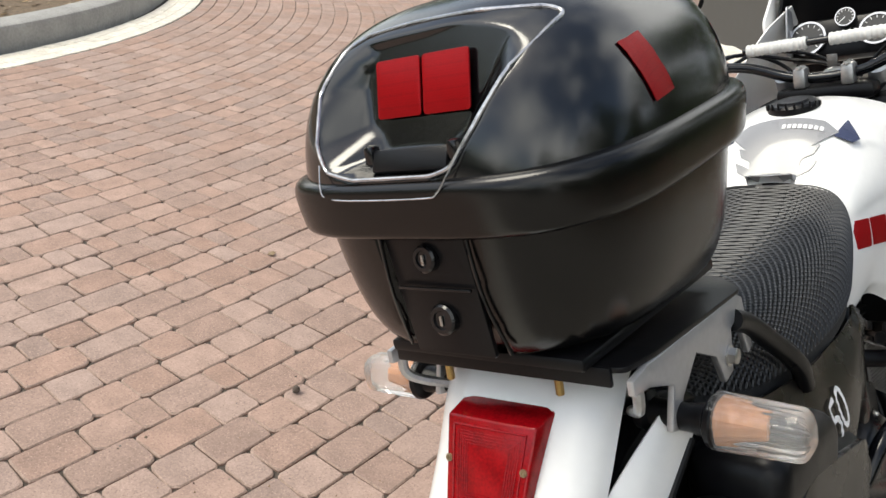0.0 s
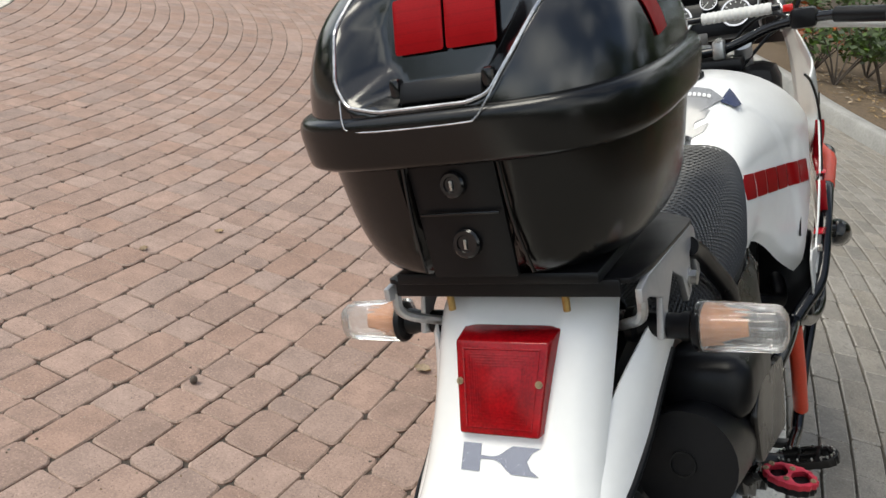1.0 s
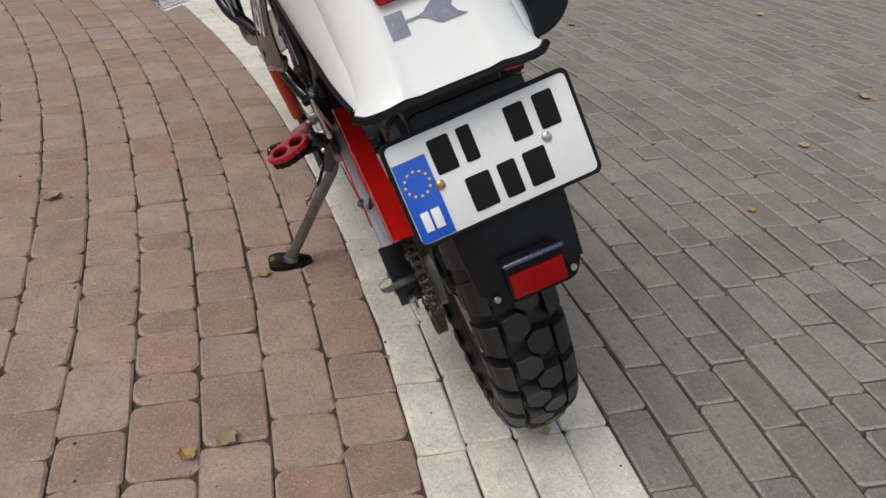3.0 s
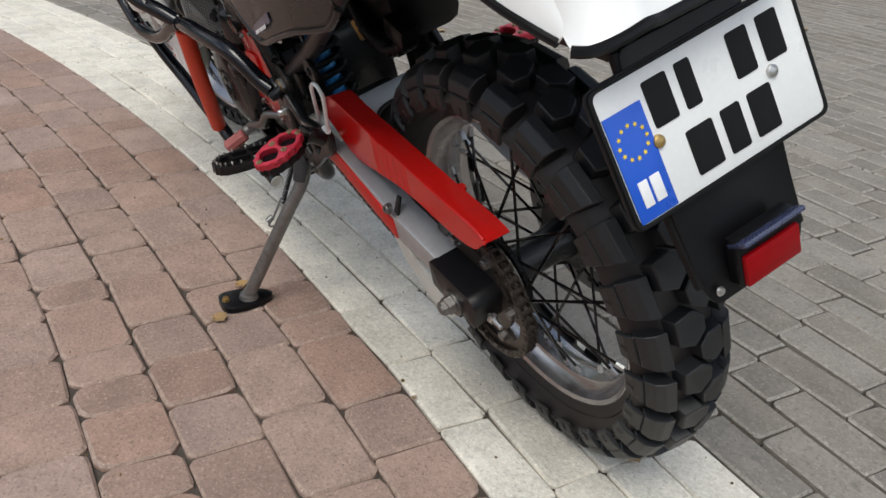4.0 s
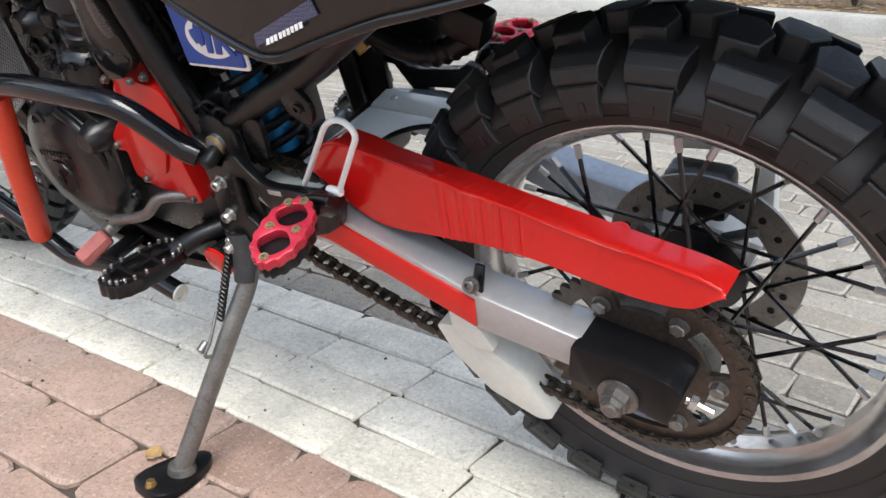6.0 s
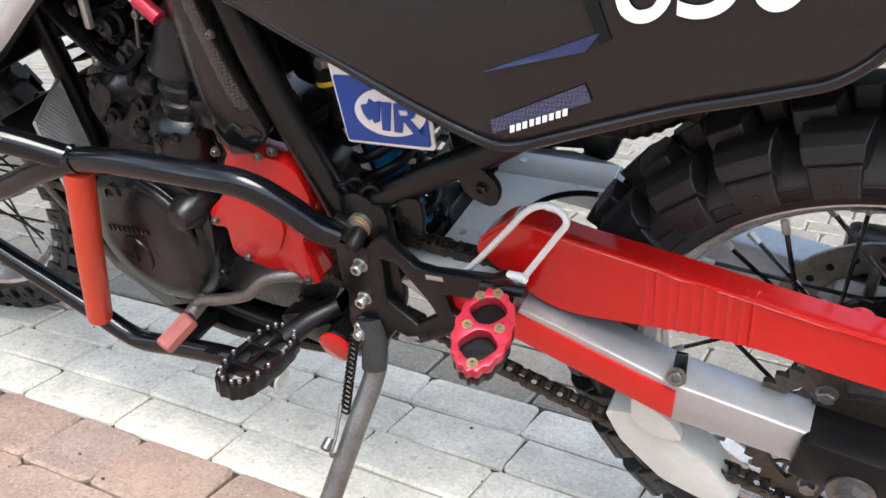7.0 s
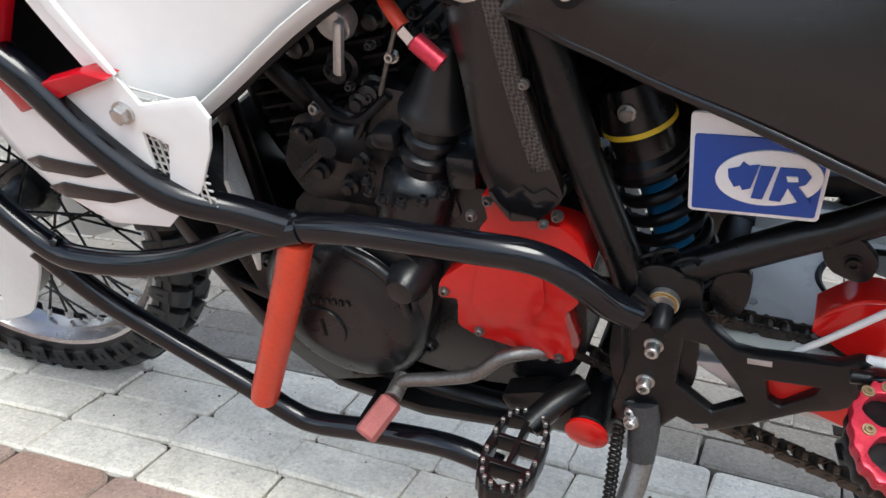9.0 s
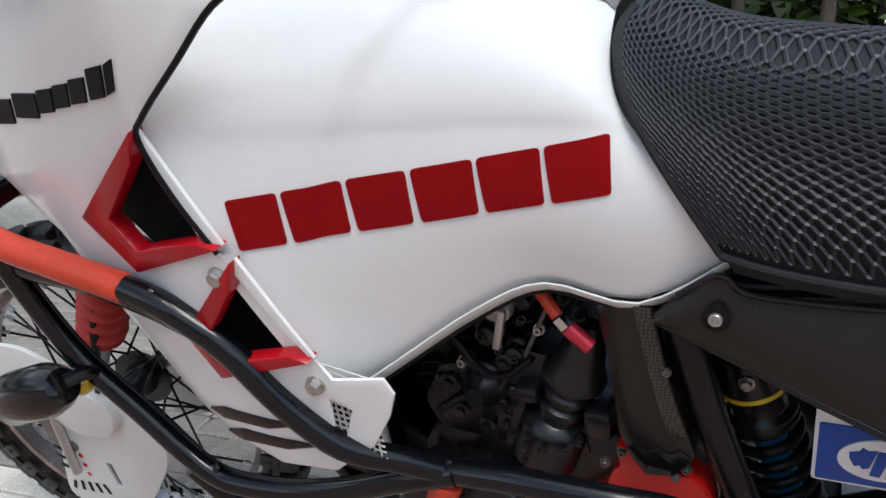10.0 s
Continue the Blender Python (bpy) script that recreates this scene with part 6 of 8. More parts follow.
for i in range(NU + 1):
    for j in range(NV):
        strand(net_node(i, j), net_node(i, j + 1), 0.0020)
for i in range(NU):
    for j in range(NV + 1):
        if (i + j) % 2:
            strand(net_node(i, j), net_node(i + 1, j), 0.0025)
net_me = bpy.data.meshes.new("net_cover")
net_me.from_pydata(net_v, [], net_f)
net = bmesh.new()
net.from_mesh(net_me)
bpy.data.meshes.remove(net_me)
tagged(part("net_cover", net, M_NET, seat, "knitted black net"), kind="stuff")
hem = [seat_point(k / 24, 0.004, 0.003) for k in range(24)]
part("seat_hem", tube(hem, 0.004, 8), M_SEAT, seat)
part("front_hem", tube([seat_point(0.002, 0.004 + 0.49 * k / 12, 0.002) for k in range(13)], 0.004, 8), M_SEAT, seat)

# -- left side cover: a dark bowed panel with a lip --
SC = [  # y, low z, top z, x low, x top
    (0.604, 0.793, 0.802, -0.156, -0.154), (0.584, 0.786, 0.824, -0.158, -0.153), (0.552, 0.774, 0.848, -0.162, -0.152), (0.530, 0.768, 0.834, -0.166, -0.154), (0.480, 0.754, 0.8345, -0.178, -0.157), (0.420, 0.738, 0.838, -0.190, -0.158),
    (0.360, 0.716, 0.846, -0.198, -0.160), (0.300, 0.694, 0.852, -0.201, -0.163), (0.270, 0.692, 0.857, -0.200, -0.164), (0.230, 0.706, 0.862, -0.198, -0.164), (0.160, 0.730, 0.876, -0.191, -0.161), (0.100, 0.744, 0.888, -0.182, -0.157), (0.060, 0.756, 0.896, -0.175, -0.153), (0.036, 0.780, 0.898, -0.170, -0.151)]
def cover_row(s):
    y, lo, hi_, xl, xt = lerp_rows(SC, s)
    line = []
    for j in range(15):
        v = j / 14
        x = xl + (xt - xl) * v - 0.007 * math.sin(math.pi * min(1, v * 1.05))
        if v < 0.13:
            x += 0.010 * (0.13 - v) / 0.13 - 0.005
        line.append(Vector((x, y, lo + (hi_ - lo) * v)))
    return line


rows = [cover_row(i / 110) for i in range(111)]
cover_pts = [p for r in rows for p in r]


def on_cover(y, z):
    """The outer face of the side cover at y, z."""
    near = sorted(cover_pts, key=lambda p: (p.y - y) ** 2 + (p.z - z) ** 2)[:4]
    w = [1 / (1e-6 + (p.y - y) ** 2 + (p.z - z) ** 2) for p in near]
    return Vector((sum(p.x * k for p, k in zip(near, w)) / sum(w), y, z))


sc = part("side_cover", thicken(grid(rows), 0.003), M_PANEL, moto, "dark satin side cover with a raised lip and white numerals", sharp=20)
part("lip", tube([r[0] + Vector((-0.001, 0, 0.001)) for r in rows[::5]], 0.0048, 10), M_BLACK_GLOSS, sc)
part("top_lip", tube([r[-1] + Vector((-0.001, 0, 0)) for r in rows[8:105:4]], 0.0030, 8), M_BLACK_GLOSS, sc)
part("right_side_cover", flipped(thicken(grid(rows), 0.003)), M_PANEL, moto, "dark satin side cover with white numerals")
part("cover_bolt", capscrew((-0.172, 0.551, 0.818), (-1, 0, 0.1), 0.0060, 0.005), M_BOLT, sc)
part("bolt_cup", turned([(0, 0.012), (0.003, 0.012), (0.003, 0.010)], (-0.170, 0.551, 0.818), (-1, 0, 0.1), 24), M_BLACK, sc)
patch("sticker", [(0.285, 0.7045), (0.210, 0.737), (0.215, 0.749), (0.287, 0.7145)], on_cover, M_CARBON_BLUE, sc, 0.0022, 5)
for k in range(9):
    y = 0.270 - k * 0.0050
    zz = 0.7085 + k * 0.0021
    patch("print_bar", [(y, zz), (y - 0.0034, zz + 0.001), (y - 0.0037, zz + 0.0062), (y - 0.0003, zz + 0.0052)], on_cover, M_INK_WHITE, sc, 0.0046, 1)
# flat dark film put on as the shade in a dent of the cover
patch("notch", [(0.222, 0.812), (0.212, 0.812), (0.198, 0.780), (0.206, 0.776)], on_cover, M_INK, sc, 0.0020, 3)


def numerals(side, y0, z0, wide, tall):
    """White figures on the side cover, one by one, read from outside."""
    for at, figure in enumerate("650"):
        fnt = bpy.data.curves.new("figure", "FONT")
        fnt.body, fnt.size = figure, 1.0
        tob = new("figure", fnt)
        bpy.context.view_layer.update()
        tme = bpy.data.meshes.new_from_object(tob.evaluated_get(bpy.context.evaluated_depsgraph_get()))
        bpy.data.objects.remove(tob)
        nb = bmesh.new()
        nb.from_mesh(tme)
        bmesh.ops.triangulate(nb, faces=nb.faces[:])
        x0, x1 = min(v.co.x for v in nb.verts), max(v.co.x for v in nb.verts)
        for v in nb.verts:
            a, b = (at + 0.92 * (v.co.x - x0) / (x1 - x0)) * wide / 3, v.co.y / 0.7 * tall
            q = on_cover(y0 - a, z0 + b + a * 0.12)
            v.co = Vector((q.x - 0.0030, q.y, q.z))
        if side > 0:
            x_mid = y0 - wide / 2
            for v in nb.verts:
                yy = 2 * x_mid - v.co.y
                v.co = Vector((-on_cover(yy, v.co.z).x + 0.0030, yy, v.co.z))
        part("white_numeral", nb, M_INK_WHITE, sc if side < 0 else bpy.data.objects["right_side_cover"])


numerals(-1, 0.197, 0.790, 0.118, 0.062)
numerals(1, 0.335, 0.738, 0.118, 0.060)
patch("blue_flash", [(0.293, 0.750), (0.215, 0.771), (0.205, 0.784), (0.240, 0.770)], on_cover, M_BLUE_FILM, sc, 0.0022, 5)

# -- fairing flank with ducts --
def bow(y, z):
    """How the fairing's flank draws in towards the nose and the top."""
    return (math.sqrt((y - 1.04) ** 2 + 0.0006) + y - 1.04) * 0.11 - 0.004 + max(0.0, z - 1.05) ** 2 * 1.2 + max(0.0, 0.80 - z) * 0.05 + max(0.0, 0.98 - y) * 0.10


FR = [(0.912, 1.104), (0.957, 1.062), (1.016, 1.011), (1.031, 0.987), (1.010, 0.932), (0.977, 0.876), (0.933, 0.799), (0.893, 0.738), (0.838, 0.747), (0.830, 0.728), (0.840, 0.698), (0.866, 0.652), (0.890, 0.632), (0.918, 0.606),
      (0.985, 0.604), (1.040, 0.630), (1.085, 0.660), (1.122, 0.710), (1.162, 0.756), (1.235, 0.848), (1.277, 0.872), (1.326, 0.904), (1.380, 0.960), (1.420, 1.080), (1.400, 1.200), (1.330, 1.290), (1.260, 1.330), (1.200, 1.290), (1.130, 1.190), (1.060, 1.140), (0.990, 1.125)]
D1 = [(1.026, 0.999), (1.160, 0.888), (1.090, 0.840), (0.968, 0.887)]
D2 = [(0.960, 0.874), (1.048, 0.777), (1.017, 0.726), (0.905, 0.765)]
GR = [(0.902, 0.712), (0.880, 0.700), (0.898, 0.652), (0.908, 0.652)]
for side in (-1, 1):
    bm = prism(FR, -0.256, -0.252, 0.0012, [D1, D2, GR], warp=bow, fine=2)
    fair = part("fairing_side", flipped(bm) if side > 0 else bm, M_WHITE, moto, "white fairing flank with two red-rimmed ducts", sharp=50)
    for d in (D1, D2):
        a, b, c, e = d
        inset = lambda p, q, t: (p[0] + (q[0] - p[0]) * t, p[1] + (q[1] - p[1]) * t)
        mid = (sum(p[0] for p in d) / 4, sum(p[1] for p in d) / 4)
        frame_loop = [a, b, c, e, inset(e, mid, 0.30), inset(c, mid, 0.44), inset(b, mid, 0.52), inset(a, mid, 0.34)]
        fb = prism(frame_loop, -0.266, -0.246, 0.002, warp=bow)
        part("duct_rim", flipped(fb) if side > 0 else fb, M_DUCT_RED, fair, "red duct rim")
        back = prism([inset(p, mid, -0.08) for p in d], -0.222, -0.219, 0.0005, warp=bow)
        part("duct_back", flipped(back) if side > 0 else back, M_DUCT_BLACK, fair)
    # raised dark films stand for the shade inside two vent slots
    for k, (y, z) in enumerate(((1.016, 0.664), (0.999, 0.637))):
        slot = prism(rounded([(y + 0.052, z - 0.002), (y + 0.032, z - 0.010), (y - 0.030, z - 0.007), (y - 0.070, z + 0.004), (y - 0.040, z + 0.007), (y + 0.026, z + 0.008)], 0.003), -0.2585, -0.2545, 0.0006, warp=bow)
        part("vent_slot", flipped(slot) if side > 0 else slot, M_BLACK_GLOSS, fair)
    for y, z in ((0.984, 0.852), (0.912, 0.730)):
        p = Vector((-0.257 + bow(y, z), y, z))
        hb = hexbolt(p, (-1, 0, 0), 0.0085, 0.008)
        part("fairing_bolt", flipped(hb) if side > 0 else hb, M_BOLT, fair)
    # the mesh grille behind the small opening
    gm = bmesh.new()
    for k in range(14):
        tube([(-0.240, 0.860 + k * 0.007, 0.640), (-0.240, 0.830 + k * 0.007 + 0.03, 0.740)], 0.0011, 5, bm=gm, smooth=False)
        tube([(-0.238, 0.855, 0.636 + k * 0.008), (-0.238, 0.955, 0.600 + k * 0.008 + 0.05)], 0.0011, 5, bm=gm, smooth=False)
    part("grille_mesh", flipped(gm) if side > 0 else gm, M_MESH, fair, "woven wire grille")
    # lettering of the maker's name as plain dark bars in its slanted line
    for ya, yb, zt, zb in ((1.027, 1.038, 1.059, 1.031), (1.043, 1.066, 1.053, 1.024), (1.074, 1.100, 1.040, 1.016), (1.106, 1.132, 1.031, 1.008), (1.137, 1.165, 1.023, 0.999), (1.171, 1.217, 1.014, 0.988), (1.226, 1.262, 1.002, 0.975)):
        let = prism([(ya + 0.008, zb + 0.001), (yb + 0.008, zb - 0.004), (yb, zt - 0.004), (ya, zt + 0.001)], -0.2585, -0.2555, 0, warp=bow, fine=1)
        part("name_bar", flipped(let) if side > 0 else let, M_INK, fair)
    # black seam; past its front bend the tube stands for a grey shadow
    seam = tube([(-0.2565 + bow(y, z), y, z) for y, z in ((0.870, 1.120), (0.914, 1.100), (0.959, 1.058), (1.014, 1.009), (1.027, 0.987), (1.008, 0.934), (0.976, 0.878))], 0.0030, 8)
    part("fairing_seam_and_shadow", flipped(seam) if side > 0 else seam, M_BLACK, fair, "black rubber seam running on along a shadow line")

# pale wire mesh across the front of the engine, beside the radiator
for side in (-1, 1):
    o, u, v = Vector((-0.076, 0.966, 0.506)), Vector((-0.098, -0.072, 0.0)), Vector((0.010, 0.016, 0.100))
    mesh_bm = bmesh.new()
    at = lambda a, b: o + u * a + v * b
    for k in range(-14, 16):
        for way in (1, -1):
            ends = []
            for b in (0.0, 1.0):
                ends.append((k / 15 + way * b * 0.9 + (0.0 if way > 0 else 0.9), b))
            (a0, b0), (a1, b1) = ends
            if a1 < a0:
                a0, b0, a1, b1 = a1, b1, a0, b0
            lo, hi = max(0.0, a0), min(1.0, a1)
            if hi - lo > 0.03:
                f = lambda a: b0 + (b1 - b0) * (a - a0) / (a1 - a0)
                tube([at(lo, f(lo)), at(hi, f(hi))], 0.0011, 5, bm=mesh_bm, smooth=False)
    for a, b in (((0, 0), (1, 0)), ((1, 0), (1, 1)), ((1, 1), (0, 1)), ((0, 1), (0, 0))):
        tube([at(*a), at(*b)], 0.0024, 6, bm=mesh_bm, smooth=False)
    part("radiator_mesh", flipped(mesh_bm) if side > 0 else mesh_bm, M_MESH, moto, "pale woven wire guard")

# upper cowl, screen and dash
rows = []
for i in range(25):
    a = math.pi * i / 24
    x = -math.cos(a)
    line = []
    for j in range(13):
        v = j / 12
        hw = 0.200 - 0.055 * v
        y = 1.30 + 0.20 * math.sin(a) ** 0.8 - 0.02 * v - 0.11 * v * math.sin(a) ** 0.8
        z = 1.15 + 0.34 * v * (0.55 + 0.45 * math.sin(a) ** 0.5)
        line.append((hw * math.copysign(abs(x) ** 0.7, x), y, z))
    rows.append(line)
part("windscreen", thicken(grid(rows), 0.004), M_SCREEN, moto, "dark smoked windscreen")
for s in (-1, 1):
    part("cowl_edge", prism(rounded([(1.210, 1.300), (1.330, 1.390), (1.360, 1.370), (1.330, 1.250), (1.250, 1.180)], 0.02), s * 0.165, s * 0.172, 0.003), M_WHITE, moto)
    part("red_tip", prism(rounded([(1.300, 1.372), (1.345, 1.415), (1.365, 1.400), (1.340, 1.365)], 0.006), s * 0.150, s * 0.160, 0.003), M_RED, moto)
    part("cowl_plate", prism(rounded([(1.22, 1.22), (1.24, 1.33), (1.28, 1.33), (1.27, 1.20)], 0.01), s * 0.120, s * 0.124, 0.001), M_ALLOY_PAINT, moto)
part("dash_panel", block((0, 1.290, 1.235), (0.26, 0.05, 0.10), 0.02, (-18, 0, 0)), M_BLACK, moto)
for x, r, z in ((-0.084, 0.041, 1.247), (0.0, 0.022, 1.284), (0.064, 0.037, 1.249)):
    dial = part("gauge", turned([(-0.03, r * 0.9), (0.0, r), (0.004, r), (0.004, r * 0.92)], (x, 1.262, z), (0, -0.9, 0.42), 36), M_DIAL, moto, "round gauge with a pale bezel")
    part("bezel", turned([(0.004, r), (0.006, r), (0.006, r * 0.88), (0.004, r * 0.88)], (x, 1.262, z), (0, -0.9, 0.42), 36, closed=True), M_CHROME, dial)
    n = Vector((0, -0.9, 0.42)).normalized()
    u = Vector((0, 0.42, 0.9)).normalized()
    for k in range(11):
        a = radians(-135 + 27 * k)
        d = Vector((math.sin(a), 0, 0)) + u * math.cos(a)
        o = Vector((x, 1.262, z)) + n * 0.0048
        part("dial_mark", rod(o + d * r * 0.66, o + d * r * 0.82, 0.0011, 5, 0.0001), M_INK_WHITE, dial)
    part("needle", rod(o, o + (Vector((-0.5, 0, 0)) - u * 0.5) * r, 0.0012, 5, 0.0001), M_INK_WHITE, dial)

# -- handlebar --
hbar = part("handlebar", tube([(-0.400, 0.960, 1.215), (-0.300, 1.010, 1.225), (-0.170, 1.060, 1.215), (-0.060, 1.070, 1.178), (0.060, 1.070, 1.178), (0.170, 1.060, 1.215), (0.300, 1.010, 1.225), (0.400, 0.960, 1.215)], 0.0112, 12), M_BAR, moto, "black handlebar")
part("crossbar", rod((-0.170, 1.066, 1.250), (0.185, 1.066, 1.256), 0.008, 12), M_BAR, hbar)
for a, b in (((-0.160), (-0.032)), ((0.014), (0.168))):
    part("tape_wrap", tube([(a + (b - a) * k / 40, 1.066, 1.2525 + (a + (b - a) * k / 40) * 0.015) for k in range(41)], 0.0135, 14, smooth=False, ripple=0.0012, ripple_n=13), M_WRAP, hbar, "white tape wrapped round the brace")
for s in (-1, 1):
    part("bar_clamp", block((s * 0.048, 1.062, 1.178), (0.026, 0.040, 0.045), 0.006), M_ALLOY, hbar)
    for dy in (-0.014, 0.014):
        part("clamp_screw", capscrew((s * 0.048, 1.060 + dy, 1.200), (0, -0.2, 1), 0.006, 0.004), M_BOLT, hbar)
    part("grip", rod((s * 0.400, 0.960, 1.215), (s * 0.300, 1.010, 1.225), 0.017, 16), M_BLACK, hbar)
    part("switch_box", block((s * 0.235, 1.035, 1.226), (0.055, 0.05, 0.045), 0.010), M_BLACK, hbar)
    part("lever", tube([(s * 0.240, 1.060, 1.222), (s * 0.320, 1.065, 1.212), (s * 0.420, 1.020, 1.200)], 0.006, 8), M_ALLOY, hbar)
    part("hand_guard", tube([(s * 0.245, 1.080, 1.215), (s * 0.330, 1.120, 1.200), (s * 0.430, 1.050, 1.190), (s * 0.440, 0.980, 1.205)], 0.016, 10), M_WHITE_SATIN, hbar)
    mir = part("mirror_stem", tube([(s * 0.215, 1.040, 1.235), (s * 0.250, 1.050, 1.320), (s * 0.290, 1.050, 1.380)], 0.005, 8), M_BLACK, moto, "round-ended rear-view mirror")
    part("mirror_head", turned([(0, 0.02), (0.006, 0.052), (0.014, 0.056), (0.026, 0.045), (0.032, 0.015)], (s * 0.300, 1.050, 1.395), (0, 1, 0.05), 32), M_BLACK, mir)
    part("mirror_glass", turned([(-0.001, 0.050), (0.001, 0.050)], (s * 0.300, 1.052, 1.395), (0, 1, 0.05), 32), M_CHROME, mir)
part("red_switch", block((0.205, 1.030, 1.252), (0.022, 0.018, 0.016), 0.003), M_RED, hbar)
part("top_clamp", block((0, 1.090, 1.140), (0.20, 0.10, 0.035), 0.012), M_BLACK, moto)
part("ignition_lock", turned([(0, 0.018), (0.02, 0.018), (0.022, 0.014)], (0.006, 1.110, 1.165), (0, -0.3, 1), 20), M_ALLOY, moto)
part("key", block((0.006, 1.104, 1.205), (0.022, 0.004, 0.026), 0.002), M_STEEL, moto)
for x0, x1, zz in ((-0.15, 0.06, 1.15), (0.16, 0.02, 1.14), (0.20, 0.10, 1.19), (-0.20, -0.08, 1.18), (0.22, 0.15, 1.21), (-0.21, 0.0, 1.20)):
    part("cable", tube([(x0 * 1.3, 1.070, 1.225), (x0, 1.130, 1.240), ((x0 + x1) / 2, 1.190, 1.210), (x1, 1.160, zz - 0.02), (x1 * 0.5, 1.060, zz - 0.10)], 0.0045, 8), M_BLACK, moto)
part("head_tube", rod((0, 1.130, 0.930), (0, 1.085, 1.130), 0.035, 20), M_FRAME, moto)
part("radiator", block((0, 1.060, 0.760), (0.36, 0.05, 0.26), 0.01, (-14, 0, 0)), M_BLACK, moto)
part("cowl_inside", block((0, 1.150, 0.980), (0.34, 0.16, 0.30), 0.04), M_BLACK, moto)

# -- crash bars --
def crash(side):
    s = 1 if side < 0 else -1
    n = lambda pts: [(s * x, y, z) for x, y, z in pts]
    up = [(-0.197, 0.806, 0.590), (-0.222, 0.850, 0.620), (-0.248, 0.900, 0.650), (-0.258, 0.952, 0.703), (-0.262, 1.002, 0.768), (-0.264, 1.061, 0.808), (-0.264, 1.120, 0.825), (-0.264, 1.200, 0.840), (-0.262, 1.280, 0.855), (-0.240, 1.350, 0.866), (-0.080, 1.375, 0.868)]
    bar = part("crash_bar", tube(n(up), 0.0150, 18), M_BAR, moto, "gloss black tubular crash bar with orange wraps")
    part("rear_stay", tube(n([(-0.199, 0.814, 0.592), (-0.200, 0.790, 0.5975), (-0.200, 0.7365, 0.6035), (-0.198, 0.6826, 0.604), (-0.194, 0.633, 0.602), (-0.187, 0.590, 0.5970), (-0.180, 0.564, 0.585), (-0.172, 0.5425, 0.5640), (-0.163, 0.522, 0.539), (-0.154, 0.502, 0.524)]), 0.0148, 18), M_BAR, bar)
    part("lower_stay", tube(n([(-0.202, 0.800, 0.596), (-0.212, 0.857, 0.580), (-0.219, 0.930, 0.549), (-0.226, 1.000, 0.530), (-0.234, 1.070, 0.527), (-0.236, 1.110, 0.534), (-0.235, 1.150, 0.560), (-0.234, 1.200, 0.610), (-0.234, 1.265, 0.676), (-0.236, 1.300, 0.745), (-0.242, 1.330, 0.850)]), 0.0146, 18), M_BAR, bar)
    part("bottom_rail", tube(n([(-0.220, 1.165, 0.515), (-0.208, 1.120, 0.445), (-0.198, 1.060, 0.392), (-0.190, 0.955, 0.326), (-0.186, 0.905, 0.290), (-0.184, 0.870, 0.280), (-0.182, 0.800, 0.290), (-0.182, 0.700, 0.302), (-0.181, 0.636, 0.288)]), 0.0140, 18), M_BAR, bar)
    part("end_cap", turned([(0, 0.0135), (0.004, 0.0135), (0.004, 0.009), (0.001, 0.008)], (s * -0.181, 0.636, 0.288), (0, -1, -0.2), 20), M_SLIDER, bar, "cream rubber end cap")
    part("orange_sleeve", tube(n([(-0.200, 0.810, 0.582), (-0.200, 0.835, 0.522), (-0.199, 0.870, 0.446), (-0.196, 0.903, 0.376), (-0.194, 0.930, 0.318)]), 0.0168, 18, res=14, ripple=0.0004, ripple_n=24), M_ORANGE, bar, "orange tape-wrapped tube")
    part("orange_wrap", tube(n([(-0.264, 1.112, 0.8225), (-0.264, 1.120, 0.825), (-0.264, 1.200, 0.840), (-0.262, 1.280, 0.855), (-0.240, 1.350, 0.866)]), 0.0164, 18, res=10, ripple=0.0004, ripple_n=20), M_ORANGE, bar, "orange tape wrap")
    part("inner_stay", tube(n([(-0.262, 1.030, 0.784), (-0.256, 1.100, 0.800), (-0.246, 1.190, 0.806), (-0.236, 1.290, 0.802), (-0.230, 1.330, 0.805)]), 0.0120, 14), M_BAR, bar)
    for at in ((-0.199, 0.808, 0.606), (-0.264, 1.072, 0.822), (-0.236, 1.104, 0.546)):
        part("weld_bead", turned([(-0.004, 0.006), (0.0, 0.0078), (0.004, 0.006)], (s * at[0], at[1], at[2]), (0, 1, 0.3), 12), M_BAR, bar)
    part("bar_clamp", block((s * -0.146, 0.500, 0.530), (0.014, 0.026, 0.026), 0.004, (30, 0, 0)), M_FRAME, bar)
    part("bar_foot", block((s * -0.150, 0.800, 0.295), (0.070, 0.030, 0.012), 0.003), M_FRAME, bar)
    lamp = part("auxiliary_lamp", turned([(0, 0.012), (0.004, 0.022), (0.022, 0.030), (0.030, 0.0315), (0.040, 0.034), (0.110, 0.035), (0.120, 0.030)], (s * -0.272, 1.262, 0.668), (0.0, 1, -0.42), 32), M_BLACK_GLOSS, moto, "black auxiliary lamp on the crash bar")
    part("lamp_lens", turned([(0.120, 0.030), (0.124, 0.024), (0.126, 0.005)], (s * -0.272, 1.262, 0.668), (0, 1, -0.42), 32), M_CHROME, lamp)
    part("yellow_cap", turned([(0, 0.017), (0.010, 0.016), (0.016, 0.010), (0.018, 0.002)], (s * -0.240, 1.280, 0.646), (0, -0.2, -1), 24), M_YELLOW_LENS, lamp, "yellow plastic cap")
    part("lamp_bracket", tube(n([(-0.234, 1.246, 0.660), (-0.250, 1.250, 0.672), (-0.270, 1.262, 0.672)]), 0.009, 8), M_FRAME, lamp)
    return bar


crash(-1)
crash(1)

